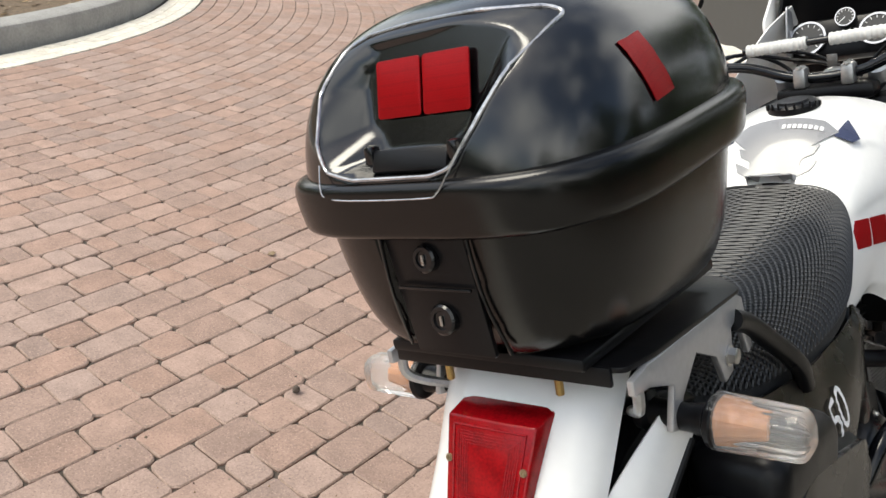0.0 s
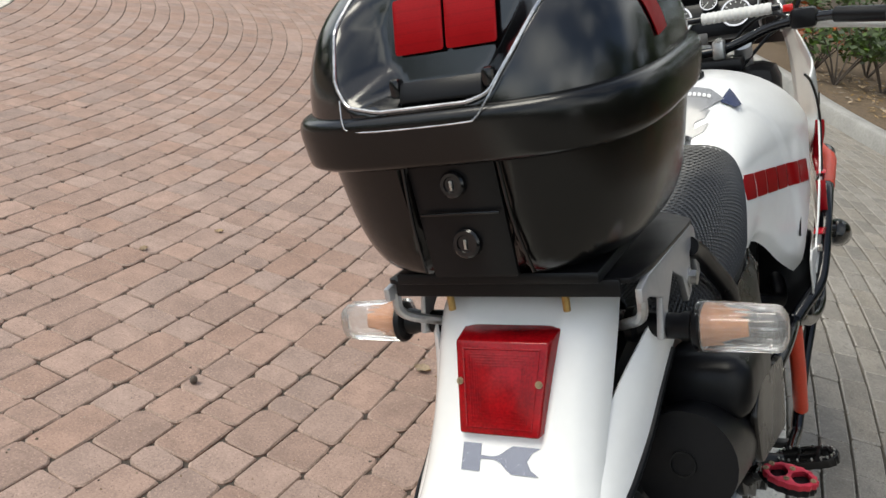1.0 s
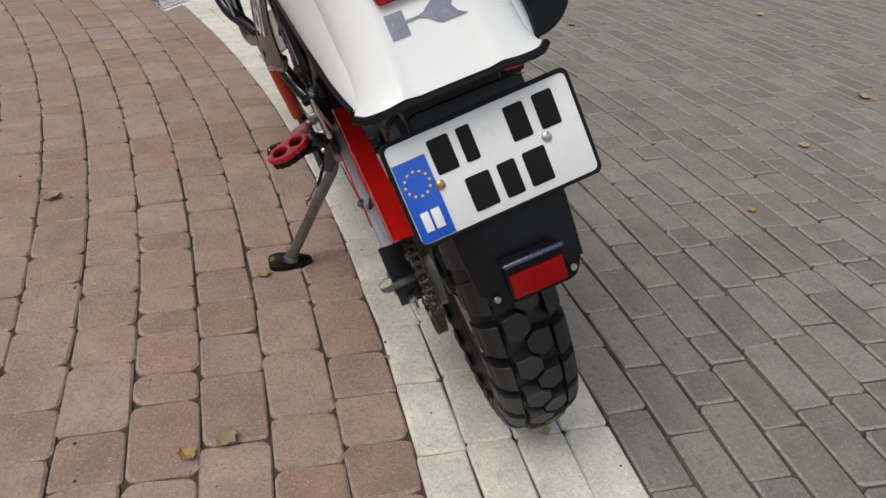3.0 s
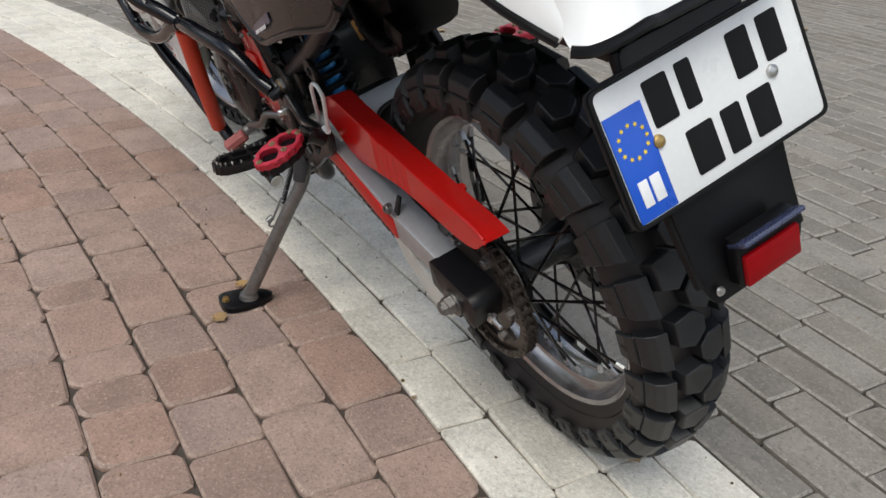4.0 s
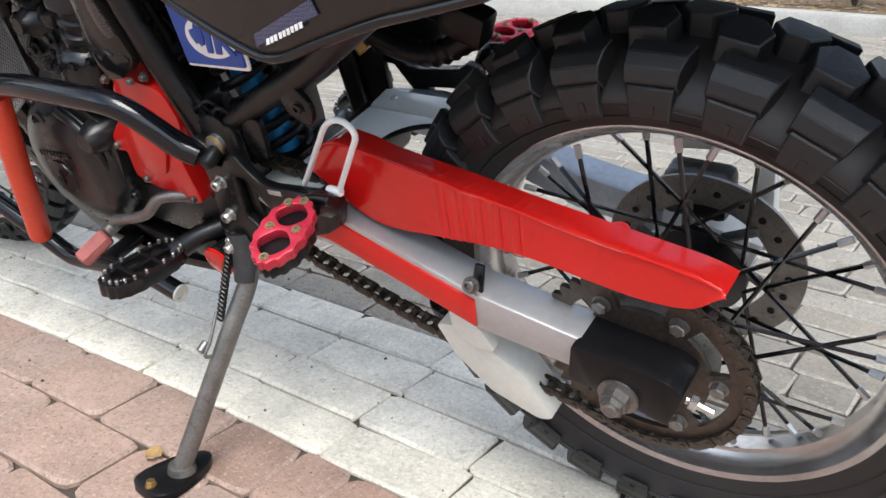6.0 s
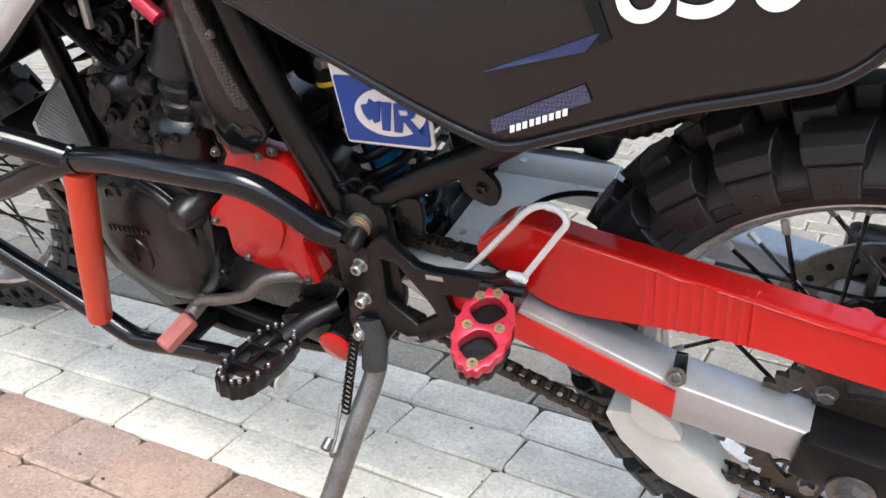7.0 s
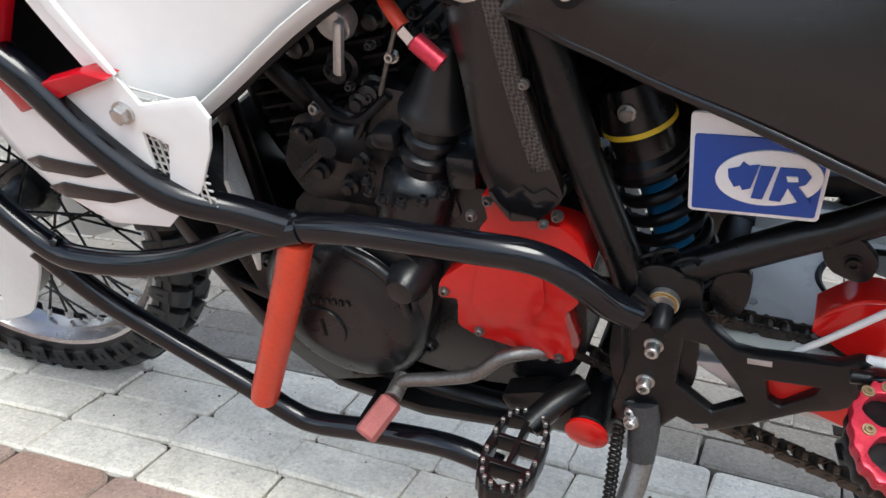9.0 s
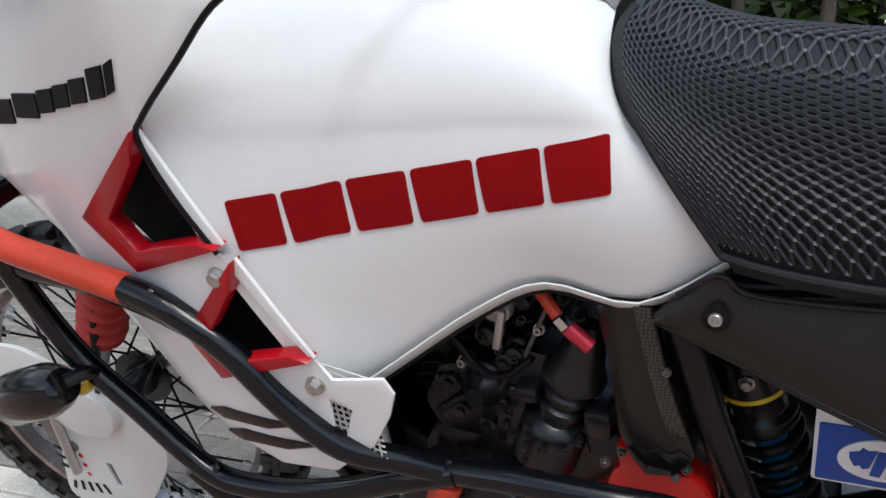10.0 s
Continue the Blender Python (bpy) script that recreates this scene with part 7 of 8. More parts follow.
# -- front fork --
for s in (-1, 1):
    part("fork_leg", tube([(s * 0.095, 1.100, 1.180), (s * 0.095, 1.330, 0.760), (s * 0.095, 1.540, 0.370)], 0.021, 16), M_ALLOY, moto)
    part("fork_gaiter", tube([(s * 0.095, 1.245 + 0.168 * k / 96, 0.930 - 0.344 * k / 96) for k in range(97)], 0.033, 18, smooth=False, ripple=0.004, ripple_n=16), M_GAITER_RED, moto, "red ribbed fork gaiter")
    cover = prism(rounded([(1.545, 0.470), (1.490, 0.520), (1.380, 0.520), (1.362, 0.460), (1.338, 0.400), (1.350, 0.362), (1.420, 0.262), (1.560, 0.204), (1.630, 0.214), (1.600, 0.320), (1.560, 0.400)], 0.03), s * 0.118, s * 0.124, 0.004, [[(1.482, 0.330), (1.496, 0.330), (1.490, 0.278), (1.476, 0.278)]])
    fc = part("fork_guard", cover, M_WHITE_SATIN, moto, "white fork and brake guard")
    part("guard_dome", prism(rounded([(1.530, 0.500), (1.455, 0.510), (1.400, 0.470), (1.420, 0.420), (1.500, 0.400), (1.560, 0.430)], 0.04), s * 0.122, s * 0.140, 0.008), M_WHITE_SATIN, fc)
    for k in range(3):
        part("red_dot", turned([(0, 0.0045), (0.0015, 0.004)], (s * 0.1245, 1.548, 0.332 - k * 0.021), (s, 0, 0), 12), M_RED, fc)
        part("guard_slot", block((s * 0.1248, 1.590, 0.335 - k * 0.021), (0.0016, 0.040, 0.007), 0.0005, (6, 0, 0)), M_INK, fc)
    for k in range(5):
        part("print_bar", block((s * 0.1250, 1.600 - k * 0.020, 0.250 + k * 0.003), (0.0015, 0.006, 0.022), 0.0003, (25 - 12 * k, 0, 0)), M_INK, fc)
    part("guard_shroud", prism(rounded([(1.450, 0.440), (1.480, 0.530), (1.560, 0.560), (1.650, 0.552), (1.760, 0.490), (1.770, 0.420), (1.650, 0.430), (1.560, 0.420)], 0.03, 5), s * 0.126, s * 0.134, 0.005), M_WHITE_SATIN, fc)
    part("fork_stay", rod((s * 0.135, 1.545, 0.520), (s * 0.135, 1.560, 0.300), 0.008, 10), M_ALLOY, moto)
part("front_axle", rod((-0.13, 1.555, 0.352), (0.13, 1.555, 0.352), 0.010, 14), M_STEEL, moto)
part("front_mudguard", thicken(grid([[(0.07 * (u - 4) / 4, 1.29 + 0.56 * v, 0.800 + 0.10 * math.sin(math.pi * v * 0.8) - 0.02 * ((u - 4) / 4) ** 2) for u in range(9)] for v in (k / 16 for k in range(17))]), 0.004), M_WHITE, moto)
part("front_disc", turned([(-0.078, 0.125), (-0.074, 0.125), (-0.074, 0.080), (-0.078, 0.080)], FW, (1, 0, 0), 48, closed=True), M_STEEL, moto).matrix_basis = front_spin
part("brake_hose", tube([(-0.105, 1.500, 0.420), (-0.125, 1.420, 0.520), (-0.120, 1.380, 0.640), (-0.090, 1.300, 0.800)], 0.006, 8), M_BLACK, moto)
part("horn", turned([(0, 0.03), (0.015, 0.04), (0.02, 0.03)], (-0.05, 1.150, 0.700), (0, 1, 0), 24), M_BLACK, moto)

# -- rear mudguard --
MG = [  # y, z, half width, drop of the sides
    (-0.120, 1.046, 0.104, 0.030), (-0.170, 1.034, 0.109, 0.036), (-0.205, 1.006, 0.111, 0.042), (-0.245, 0.948, 0.108, 0.046), (-0.285, 0.888, 0.106, 0.040), (-0.318, 0.838, 0.108, 0.034), (-0.340, 0.810, 0.110, 0.026)]
rows = []
for i in range(41):
    y, z, hw, drop = lerp_rows(MG, i / 40)
    line = []
    for j in range(33):
        u = (j - 16) / 16
        au = abs(u)
        k = max(0.0, (au - 0.62) / 0.38)
        ridge = 0.0045 * math.exp(-((au - 0.52) / 0.06) ** 2) * min(1, i / 14)
        swell = 0.010 * max(0, (i - 27) / 13) ** 2 * au
        line.append((hw * (u if au < 0.62 else math.copysign(0.62 + 0.38 * math.sin(k * 1.3) / math.sin(1.3), u)) + math.copysign(swell, u), y + drop * 0.8 * k ** 1.6 - ridge * 0.6, z - drop * 0.45 * k ** 1.6 + ridge * 0.8 + 0.010 * max(0, (i - 34) / 6) ** 2 * max(0, (au - 0.75) / 0.25) ** 2))
    rows.append(line)
mg = part("rear_mudguard", thicken(grid(rows), 0.003), M_WHITE, moto, "glossy white rear mudguard with a dark rubber edge", sharp=50)
edge = [Vector(p) for p in rows[-1][::2]]
part("edge_trim", tube([p + Vector((0, -0.002, -0.003)) for p in edge], 0.0055, 8, res=2), M_BLACK, mg)
# skirts that widen the mudguard on both sides, with a dark gap above
inner_line = [(0.084, -0.306, 0.826), (0.087, -0.279, 0.866), (0.111, -0.198, 0.926), (0.138, -0.142, 0.978)]
outer_line = [(0.117, -0.300, 0.806), (0.126, -0.258, 0.822), (0.134, -0.195, 0.848), (0.144, -0.138, 0.898), (0.156, -0.105, 0.945)]
srows = []
for i in range(17):
    a, b = Vector(lerp_rows(inner_line, i / 16)), Vector(lerp_rows(outer_line, i / 16))
    srows.append([a.lerp(b, j / 8) + Vector((0.005, -0.004, 0.002)) * math.sin(math.pi * j / 8) for j in range(9)])
both("mudguard_skirt", thicken(grid(srows), 0.003), M_WHITE, moto, "white mudguard skirt")
both("skirt_trim", tube([r[-1] for r in srows[::3]], 0.0045, 8), M_BLACK, moto)


def guard_film(name, loop, material, h0=0.0045, h1=0.0065):
    """A film on the mudguard's back, from an outline (across, up)."""
    bm = prism(loop, h0, h1, 0)
    for v in bm.verts:
        v.co = Vector((v.co.y, 0, 0)) + Vector((0, -0.2865, 0.876)) + Vector((0, 0.555, 0.832)) * v.co.z - Vector((0, 0.832, -0.555)) * v.co.x
    return part(name, bm, material, mg)


guard_film("maker_mark", [(-0.046, -0.016), (-0.024, -0.016), (-0.024, 0.014), (-0.046, 0.014)], M_MARK)
guard_film("maker_mark", [(-0.024, -0.0025), (-0.008, -0.002), (0.000, -0.005), (0.008, -0.012), (0.014, -0.016), (0.046, -0.016), (0.036, -0.010), (0.031, -0.001), (0.036, 0.008), (0.046, 0.014), (0.014, 0.014), (0.006, 0.009), (-0.002, 0.003), (-0.010, 0.001), (-0.024, 0.0015)], M_MARK)

# tail lamp: a wedge-shaped red lens in a black tray
[(-0.064, 0.005, 1.003), (0.064, 0.005, 1.003), (0.052, 0.003, 0.900), (-0.052, 0.003, 0.900)]
lamp_bm = bmesh.new()
back = [lamp_bm.verts.new(p) for p in ((-0.062, -0.190, 1.004), (0.062, -0.190, 1.004), (0.050, -0.266, 0.902), (-0.050, -0.266, 0.902))]
front = [lamp_bm.verts.new(p) for p in ((-0.056, -0.246, 0.998), (0.056, -0.246, 0.998), (0.047, -0.288, 0.904), (-0.047, -0.288, 0.904))]
lamp_bm.faces.new(back)
lamp_bm.faces.new(front)
for k in range(4):
    lamp_bm.faces.new((back[k], back[(k + 1) % 4], front[(k + 1) % 4], front[k]))
bmesh.ops.recalc_face_normals(lamp_bm, faces=lamp_bm.faces)
soften(lamp_bm, 0.003, 3)
tail = part("tail_lamp", lamp_bm, M_LENS_RED, moto, "red wedge-shaped tail lamp in a black tray")
tray = bmesh.new()
vs = [tray.verts.new(p) for p in ((-0.067, -0.184, 1.008), (0.067, -0.184, 1.008), (0.056, -0.270, 0.896), (-0.056, -0.270, 0.896))]
vf = [tray.verts.new(p.co + Vector((0, -0.010, -0.002))) for p in vs]
tray.faces.new(vs)
tray.faces.new(vf)
for k in range(4):
    tray.faces.new((vs[k], vs[(k + 1) % 4], vf[(k + 1) % 4], vf[k]))
bmesh.ops.recalc_face_normals(tray, faces=tray.faces)
soften(tray, 0.002)
part("lamp_tray", tray, M_BLACK, tail)
fn = Vector((0, -0.91, 0.41)).normalized()
for x, z in ((-0.048, 0.957), (0.046, 0.957)):
    yb = -0.246 - (0.998 - z) / 0.094 * 0.042
    part("lens_screw", capscrew((x, yb - 0.001, z), fn, 0.0030, 0.002), M_DULL_SCREW, tail)
ridge = []
for x, z in ((-0.046, 0.990), (0.046, 0.990), (0.038, 0.912), (-0.038, 0.912), (-0.046, 0.990)):
    ridge.append((x, -0.246 - (0.998 - z) / 0.094 * 0.042 - 0.0005, z))
part("lens_ridge", tube(ridge, 0.0014, 6, smooth=False), M_LENS_RED, tail)
for k in range(5):  # fine prisms inside the lens
    f = 0.86 - 0.07 * k
    part("lens_prism", tube([(x * f, y - 0.0004, 0.951 + (z - 0.951) * f + (y * 0)) for x, y, z in [(x, -0.246 - (0.998 - (0.951 + (z - 0.951) * f)) / 0.094 * 0.042, z) for x, _, z in ridge]], 0.0006, 5, smooth=False), M_LENS_RED, tail)

# -- rear rack --
rack = part("rear_rack", prism(rounded([(-0.148, -0.222), (0.148, -0.222), (0.155, -0.170), (0.155, 0.060), (0.110, 0.110), (-0.110, 0.110), (-0.155, 0.060), (-0.155, -0.170)], 0.012), 0, 0.006, 0.0015), M_BLACK, moto, "black luggage plate on silver alloy brackets")
for v in rack.data.vertices:
    x, y, z = v.co
    v.co = (y, z, 1.056 + x - (z + 0.222) * 0.06)
lipb = block((0, -0.223, 1.052), (0.270, 0.006, 0.020), 0.002)
part("rack_lip", lipb, M_BLACK, rack)
BR = [(-0.222, 1.050), (-0.190, 1.054), (0.045, 1.042), (0.060, 1.034), (0.080, 0.965), (0.066, 0.960), (0.040, 1.015), (0.020, 1.010), (0.015, 0.960), (-0.010, 0.955), (-0.030, 0.995), (-0.080, 1.020), (-0.120, 0.990), (-0.140, 0.960), (-0.155, 0.965), (-0.140, 1.010), (-0.190, 1.030), (-0.222, 1.034)]
for b in both("rack_bracket", prism(BR, -0.156, -0.148, 0.002), M_ALLOY_PAINT, rack, "silver alloy bracket"):
    pass
for s in (-1, 1):
    part("bracket_bolt", hexbolt((s * 0.156, 0.006, 0.982), (s, 0, 0), 0.010, 0.010), M_BOLT, rack)
    part("rack_strut", tube([(s * 0.150, -0.205, 1.040), (s * 0.146, -0.200, 1.010), (s * 0.110, -0.150, 0.980)], 0.006, 8), M_ALLOY, rack)
    part("rack_screw", rod((s * 0.070, -0.215, 1.046), (s * 0.070, -0.215, 1.022), 0.0045, 8), M_BRASS, rack)
    part("grab_rail", tube([(s * 0.153, 0.030, 1.016), (s * 0.155, 0.070, 0.996), (s * 0.162, 0.130, 0.950), (s * 0.172, 0.190, 0.896), (s * 0.168, 0.225, 0.850)], 0.0135, 12), M_BLACK, moto, "black grab rail")

# -- turn signals --
for s in (-1, 1):
    O = Vector((s * 0.110, -0.128, 0.972))
    ind = part("indicator_stalk", turned([(0, 0.020), (0.010, 0.022), (0.014, 0.015), (0.060, 0.015), (0.064, 0.017), (0.086, 0.017)], O, (s, -0.05, 0.0), 24), M_BLACK, moto, "turn signal with a ribbed clear lens over amber")
    rows = []
    for i in range(25):
        t = i / 24
        end = math.sqrt(max(0.0, 1 - max(0.0, (t - 0.88) / 0.14) ** 2))
        wy, wz = (0.027 - 0.005 * t) * end, (0.0275 - 0.003 * t) * end
        rows.append([(O.x + s * (0.080 + 0.094 * t), O.y - 0.006 * t + wy * (1 - 0.035 * (k % 4 in (0, 1))) * math.copysign(abs(math.cos(a)) ** 0.7, math.cos(a)), O.z + wz * (1 - 0.035 * (k % 4 in (0, 1))) * math.copysign(abs(math.sin(a)) ** 0.7, math.sin(a))) for k, a in ((k, 2 * math.pi * k / 72) for k in range(72))])
    lens = part("signal_lens", grid(rows, closed=True, caps=True), M_CLEAR, ind, "ribbed clear lens")
    lens.visible_shadow = False
    part("amber_bulb", grid([[Vector((p[0] + s * 0.003, O.y + (p[1] - O.y) * (0.80 - 0.042 * i), O.z + (p[2] - O.z) * (0.74 - 0.036 * i))) for p in r] for i, r in enumerate(rows[0:14])], closed=True, caps=True), M_AMBER, ind, "amber bulb shield")
    part("lens_rim", turned([(0.074, 0.020), (0.078, 0.026), (0.084, 0.0275), (0.086, 0.026)], O, (s, -0.05, 0), 28), M_BLACK, ind)

# -- number plate on the black tail flap --
FL = [(-0.060, 0.775), (0.086, 0.775), (0.090, 0.640), (0.084, 0.545), (0.070, 0.522), (-0.044, 0.522), (-0.054, 0.545), (-0.060, 0.640)]
fb = prism(rounded(FL, 0.012), 0, 0.006, 0.002)
for v in fb.verts:
    h, x, z = v.co
    v.co = (x, -0.296 - (0.775 - z) * 0.36 - h, z)
flap = part("tail_flap", fb, M_BLACK, moto, "black plastic tail flap")
part("flap_side", tube([(-0.058, -0.296, 0.770), (-0.058, -0.340, 0.640), (-0.052, -0.380, 0.545)], 0.006, 8), M_BLACK, flap)
part("flap_side", tube([(0.084, -0.296, 0.770), (0.088, -0.340, 0.640), (0.082, -0.380, 0.545)], 0.006, 8), M_BLACK, flap)
part("flap_bracket", block((0, -0.250, 0.775), (0.13, 0.10, 0.03), 0.008), M_BLACK, flap)
part("flap_rivet", turned([(0, 0.005), (0.002, 0.004)], (0.068, -0.392, 0.538), (0, -1, 0.3), 14), M_BOLT, flap)
part("flap_rivet", turned([(0, 0.005), (0.002, 0.004)], (-0.038, -0.392, 0.538), (0, -1, 0.3), 14), M_BOLT, flap)
rf = part("reflector_holder", block((0.018, -0.392, 0.562), (0.078, 0.018, 0.052), 0.003, (-8, 0, 0)), M_BLACK, flap)
part("reflector", block((0.018, -0.403, 0.556), (0.072, 0.008, 0.034), 0.002, (-8, 0, 0)), M_TAPE, rf, "red rectangular reflector")
part("reflector_hood", block((0.018, -0.396, 0.585), (0.080, 0.026, 0.006), 0.002, (-30, 0, 0)), M_CARBON_BLUE, rf)

PC = Vector((0.018, -0.336, 0.697))
px_, pz_ = Vector((1, -0.008, 0.03)).normalized(), Vector((-0.02, 0.375, 0.927)).normalized()
pn_ = px_.cross(pz_)
pn_ = pn_ if pn_.y < 0 else -pn_
plate = thing("number_plate", BIKE, (PC.x, PC.y, PC.z - 0.065), "white number plate with a blue band and black bars", "number plate")


def plate_piece(name, loop, material, h0, h1, label="", bev=0.0004, holes=()):
    bm = prism(loop, h0, h1, bev, holes)
    for v in bm.verts:
        h, a, b = v.co
        v.co = PC + px_ * a + pz_ * b + pn_ * h
    return part(name, bm, material, plate, label)


rect = lambda x0, z0, x1, z1: [(x0, z0), (x1, z0), (x1, z1), (x0, z1)]
plate_piece("plate_backing", rounded(rect(-0.124, -0.069, 0.124, 0.069), 0.012, 5), M_BLACK, -0.004, 0.000, "black plate frame", 0.001)
plate_piece("plate_sheet", rounded(rect(-0.120, -0.065, 0.120, 0.065), 0.010, 5), M_PLATE, 0.000, 0.0018)
plate_piece("plate_rim", rounded(rect(-0.1225, -0.0675, 0.1225, 0.0675), 0.011, 5), M_INK, 0.0008, 0.0030, "", 0.0004, [rounded(rect(-0.1185, -0.0635, 0.1185, 0.0635), 0.009, 5)])
plate_piece("blue_band", rect(-0.1175, -0.0620, -0.0745, 0.0400), M_PLATE_BLUE, 0.0020, 0.0036)
for k in range(12):
    a = k * math.pi / 6
    plate_piece("gold_star", [(-0.096 + 0.0155 * math.cos(a) + (0.0024 if j % 2 == 0 else 0.0011) * math.sin(j * math.pi / 5), 0.010 + 0.0155 * math.sin(a) + (0.0024 if j % 2 == 0 else 0.0011) * math.cos(j * math.pi / 5)) for j in range(10)], M_YELLOW, 0.0034, 0.0045, "", 0)
for x0, x1 in ((-0.108, -0.0975), (-0.0945, -0.083)):
    plate_piece("white_bar", rect(x0, -0.050, x1, -0.025), M_INK_WHITE, 0.0034, 0.0046)
for x0, x1 in ((-0.068, -0.040), (-0.030, -0.012), (0.032, 0.058), (0.070, 0.096)):
    plate_piece("dark_bar", rounded(rect(x0, 0.008, x1, 0.052), 0.003), M_INK, 0.0016, 0.0030)
for x0, x1 in ((-0.042, -0.010), (0.000, 0.024), (0.034, 0.064)):
    plate_piece("dark_bar", rounded(rect(x0, -0.052, x1, -0.008), 0.003), M_INK, 0.0016, 0.0030)
for x, z, m in ((-0.071, -0.002, M_BRASS), (0.071, -0.001, M_BOLT)):
    part("plate_screw", turned([(0, 0.0065), (0.003, 0.006), (0.005, 0.003)], PC + px_ * x + pz_ * z + pn_ * 0.0018, pn_, 18), m, plate)

# -- silencer on the right --
mu = part("silencer", tube([(0.165, 0.300, 0.690), (0.168, 0.120, 0.735), (0.166, -0.060, 0.782), (0.163, -0.150, 0.806)], 0.062, 28), M_BLACK, moto, "black silencer with a plastic heat shield")
part("outlet", turned([(-0.004, 0.016), (0.003, 0.016), (0.003, 0.013), (-0.03, 0.012)], (0.162, -0.152, 0.806), (0, -0.96, 0.26), 24), M_INK, mu)
shield = prism(rounded([(0.260, 0.640), (0.270, 0.760), (0.020, 0.835), (-0.040, 0.820), (-0.020, 0.735)], 0.02), 0.222, 0.232, 0.005)
part("heat_shield", shield, M_PANEL, mu, "dark heat shield")
part("shield_hood", block((0.174, 0.040, 0.838), (0.116, 0.230, 0.086), 0.030, (-12, 0, 0), 4), M_BLACK, mu, "black plastic hood over the silencer")
part("shield_box", block((0.205, -0.010, 0.878), (0.036, 0.060, 0.020), 0.004, (-12, 14, 0)), M_BLACK_GLOSS, mu)
# black inner mudguard over the wheel
both("inner_mudguard", prism(rounded([(0.260, 0.800), (0.120, 0.770), (0.020, 0.778), (-0.080, 0.800), (-0.200, 0.830), (-0.262, 0.815), (-0.255, 0.840), (-0.170, 0.930), (0.000, 0.960), (0.240, 0.880)], 0.02), -0.100, -0.0005, 0.004), M_BLACK, moto)
# right brake caliper with a white guard
cal = part("rear_caliper", block((0.105, 0.010, 0.420), (0.045, 0.075, 0.055), 0.010), M_ENGINE, moto, "black rear brake caliper")
part("caliper_guard", prism(rounded([(-0.060, 0.490), (0.050, 0.470), (0.050, 0.450), (-0.040, 0.462), (-0.050, 0.330), (-0.066, 0.335)], 0.006), 0.130, 0.152, 0.003), M_WHITE_SATIN, cal)

# -- top case --
case = thing("top_case", BIKE, (0, -0.09, 1.063), "black plastic top case with red reflective squares", "top case")


def case_ring(z, hw, yr, yf, n=72, p=3.6):
    """A rounded outline at height z."""
    yc, hl = (yr + yf) / 2, (yf - yr) / 2
    hw *= 1.07
    out = []
    for k in range(n):
        a = 2 * math.pi * k / n
        c, s = math.cos(a), math.sin(a)
        out.append(Vector((-0.012 + hw * math.copysign(abs(c) ** (2 / p), c), yc + hl * math.copysign(abs(s) ** (2 / p), s), z)))
    return out


CB = [(1.076, 0.118, -0.246, 0.095), (1.082, 0.136, -0.263, 0.110), (1.094, 0.150, -0.273, 0.118), (1.118, 0.162, -0.282, 0.122), (1.150, 0.170, -0.290, 0.125), (1.190, 0.176, -0.297, 0.127), (1.216, 0.179, -0.300, 0.128), (1.226, 0.179, -0.300, 0.128)]


def tip(v, part_of=1.0):
    """The seam climbs a little towards the rider."""
    v.z += 0.055 * (v.y + 0.29) * part_of


base_rows = [case_ring(*lerp_rows(CB, k / 24), n=144, p=3.0) for k in range(25)]
for k, r in enumerate(base_rows):
    for v in r:  # the recess of the lock panel in the middle of the back
        if v.y < -0.2 and 1.080 < v.z:
            w = min(1, max(0, (0.054 + 0.10 * max(0, 1.15 - v.z) - abs(v.x + 0.004)) / 0.010))
            v.y += 0.014 * w
        tip(v, max(0, (k - 6) / 18))
part("case_base", grid(base_rows, closed=True, caps=True), M_CASE_BASE, case, "satin black case base")
CL = [(1.210, 0.184, -0.308, 0.132), (1.214, 0.189, -0.314, 0.136), (1.222, 0.191, -0.317, 0.138), (1.250, 0.194, -0.320, 0.140), (1.262, 0.191, -0.318, 0.137), (1.266, 0.185, -0.311, 0.130)]
band_rows = [case_ring(*lerp_rows(CL, k / 15)) for k in range(16)]
for r in band_rows:
    for v in r:
        tip(v)
part("lid_band", grid(band_rows, closed=True, caps=True), M_CASE_BASE, case, "black lid band")
RECESS = [(-0.104, 1.388), (-0.120, 1.353), (-0.114, 1.299), (-0.100, 1.276), (-0.062, 1.268), (0.036, 1.268), (0.058, 1.274), (0.082, 1.307), (0.104, 1.345), (0.130, 1.384), (0.112, 1.393), (0.053, 1.400), (-0.022, 1.401), (-0.080, 1.397)]
RECESS = rounded(RECESS, 0.008)


def inside(x, z):
    """How deep a place lies in the back recess of the lid, from 0 to 1."""
    near, odd = 9.0, False
    for (xa, za), (xb, zb) in zip(RECESS, RECESS[1:] + RECESS[:1]):
        ex, ez = xb - xa, zb - za
        t = min(1, max(0, ((x - xa) * ex + (z - za) * ez) / max(1e-12, ex * ex + ez * ez)))
        near = min(near, math.hypot(x - xa - ex * t, z - za - ez * t) * (2.4 if abs(ez) < abs(ex) * 0.6 else 1.0))
        if (za > z) != (zb > z) and x < xa + ex * (z - za) / (zb - za):
            odd = not odd
    return min(1, near / (0.042 - 0.016 * min(1, max(0, (x + 0.01) / 0.05)))) if odd else 0.0


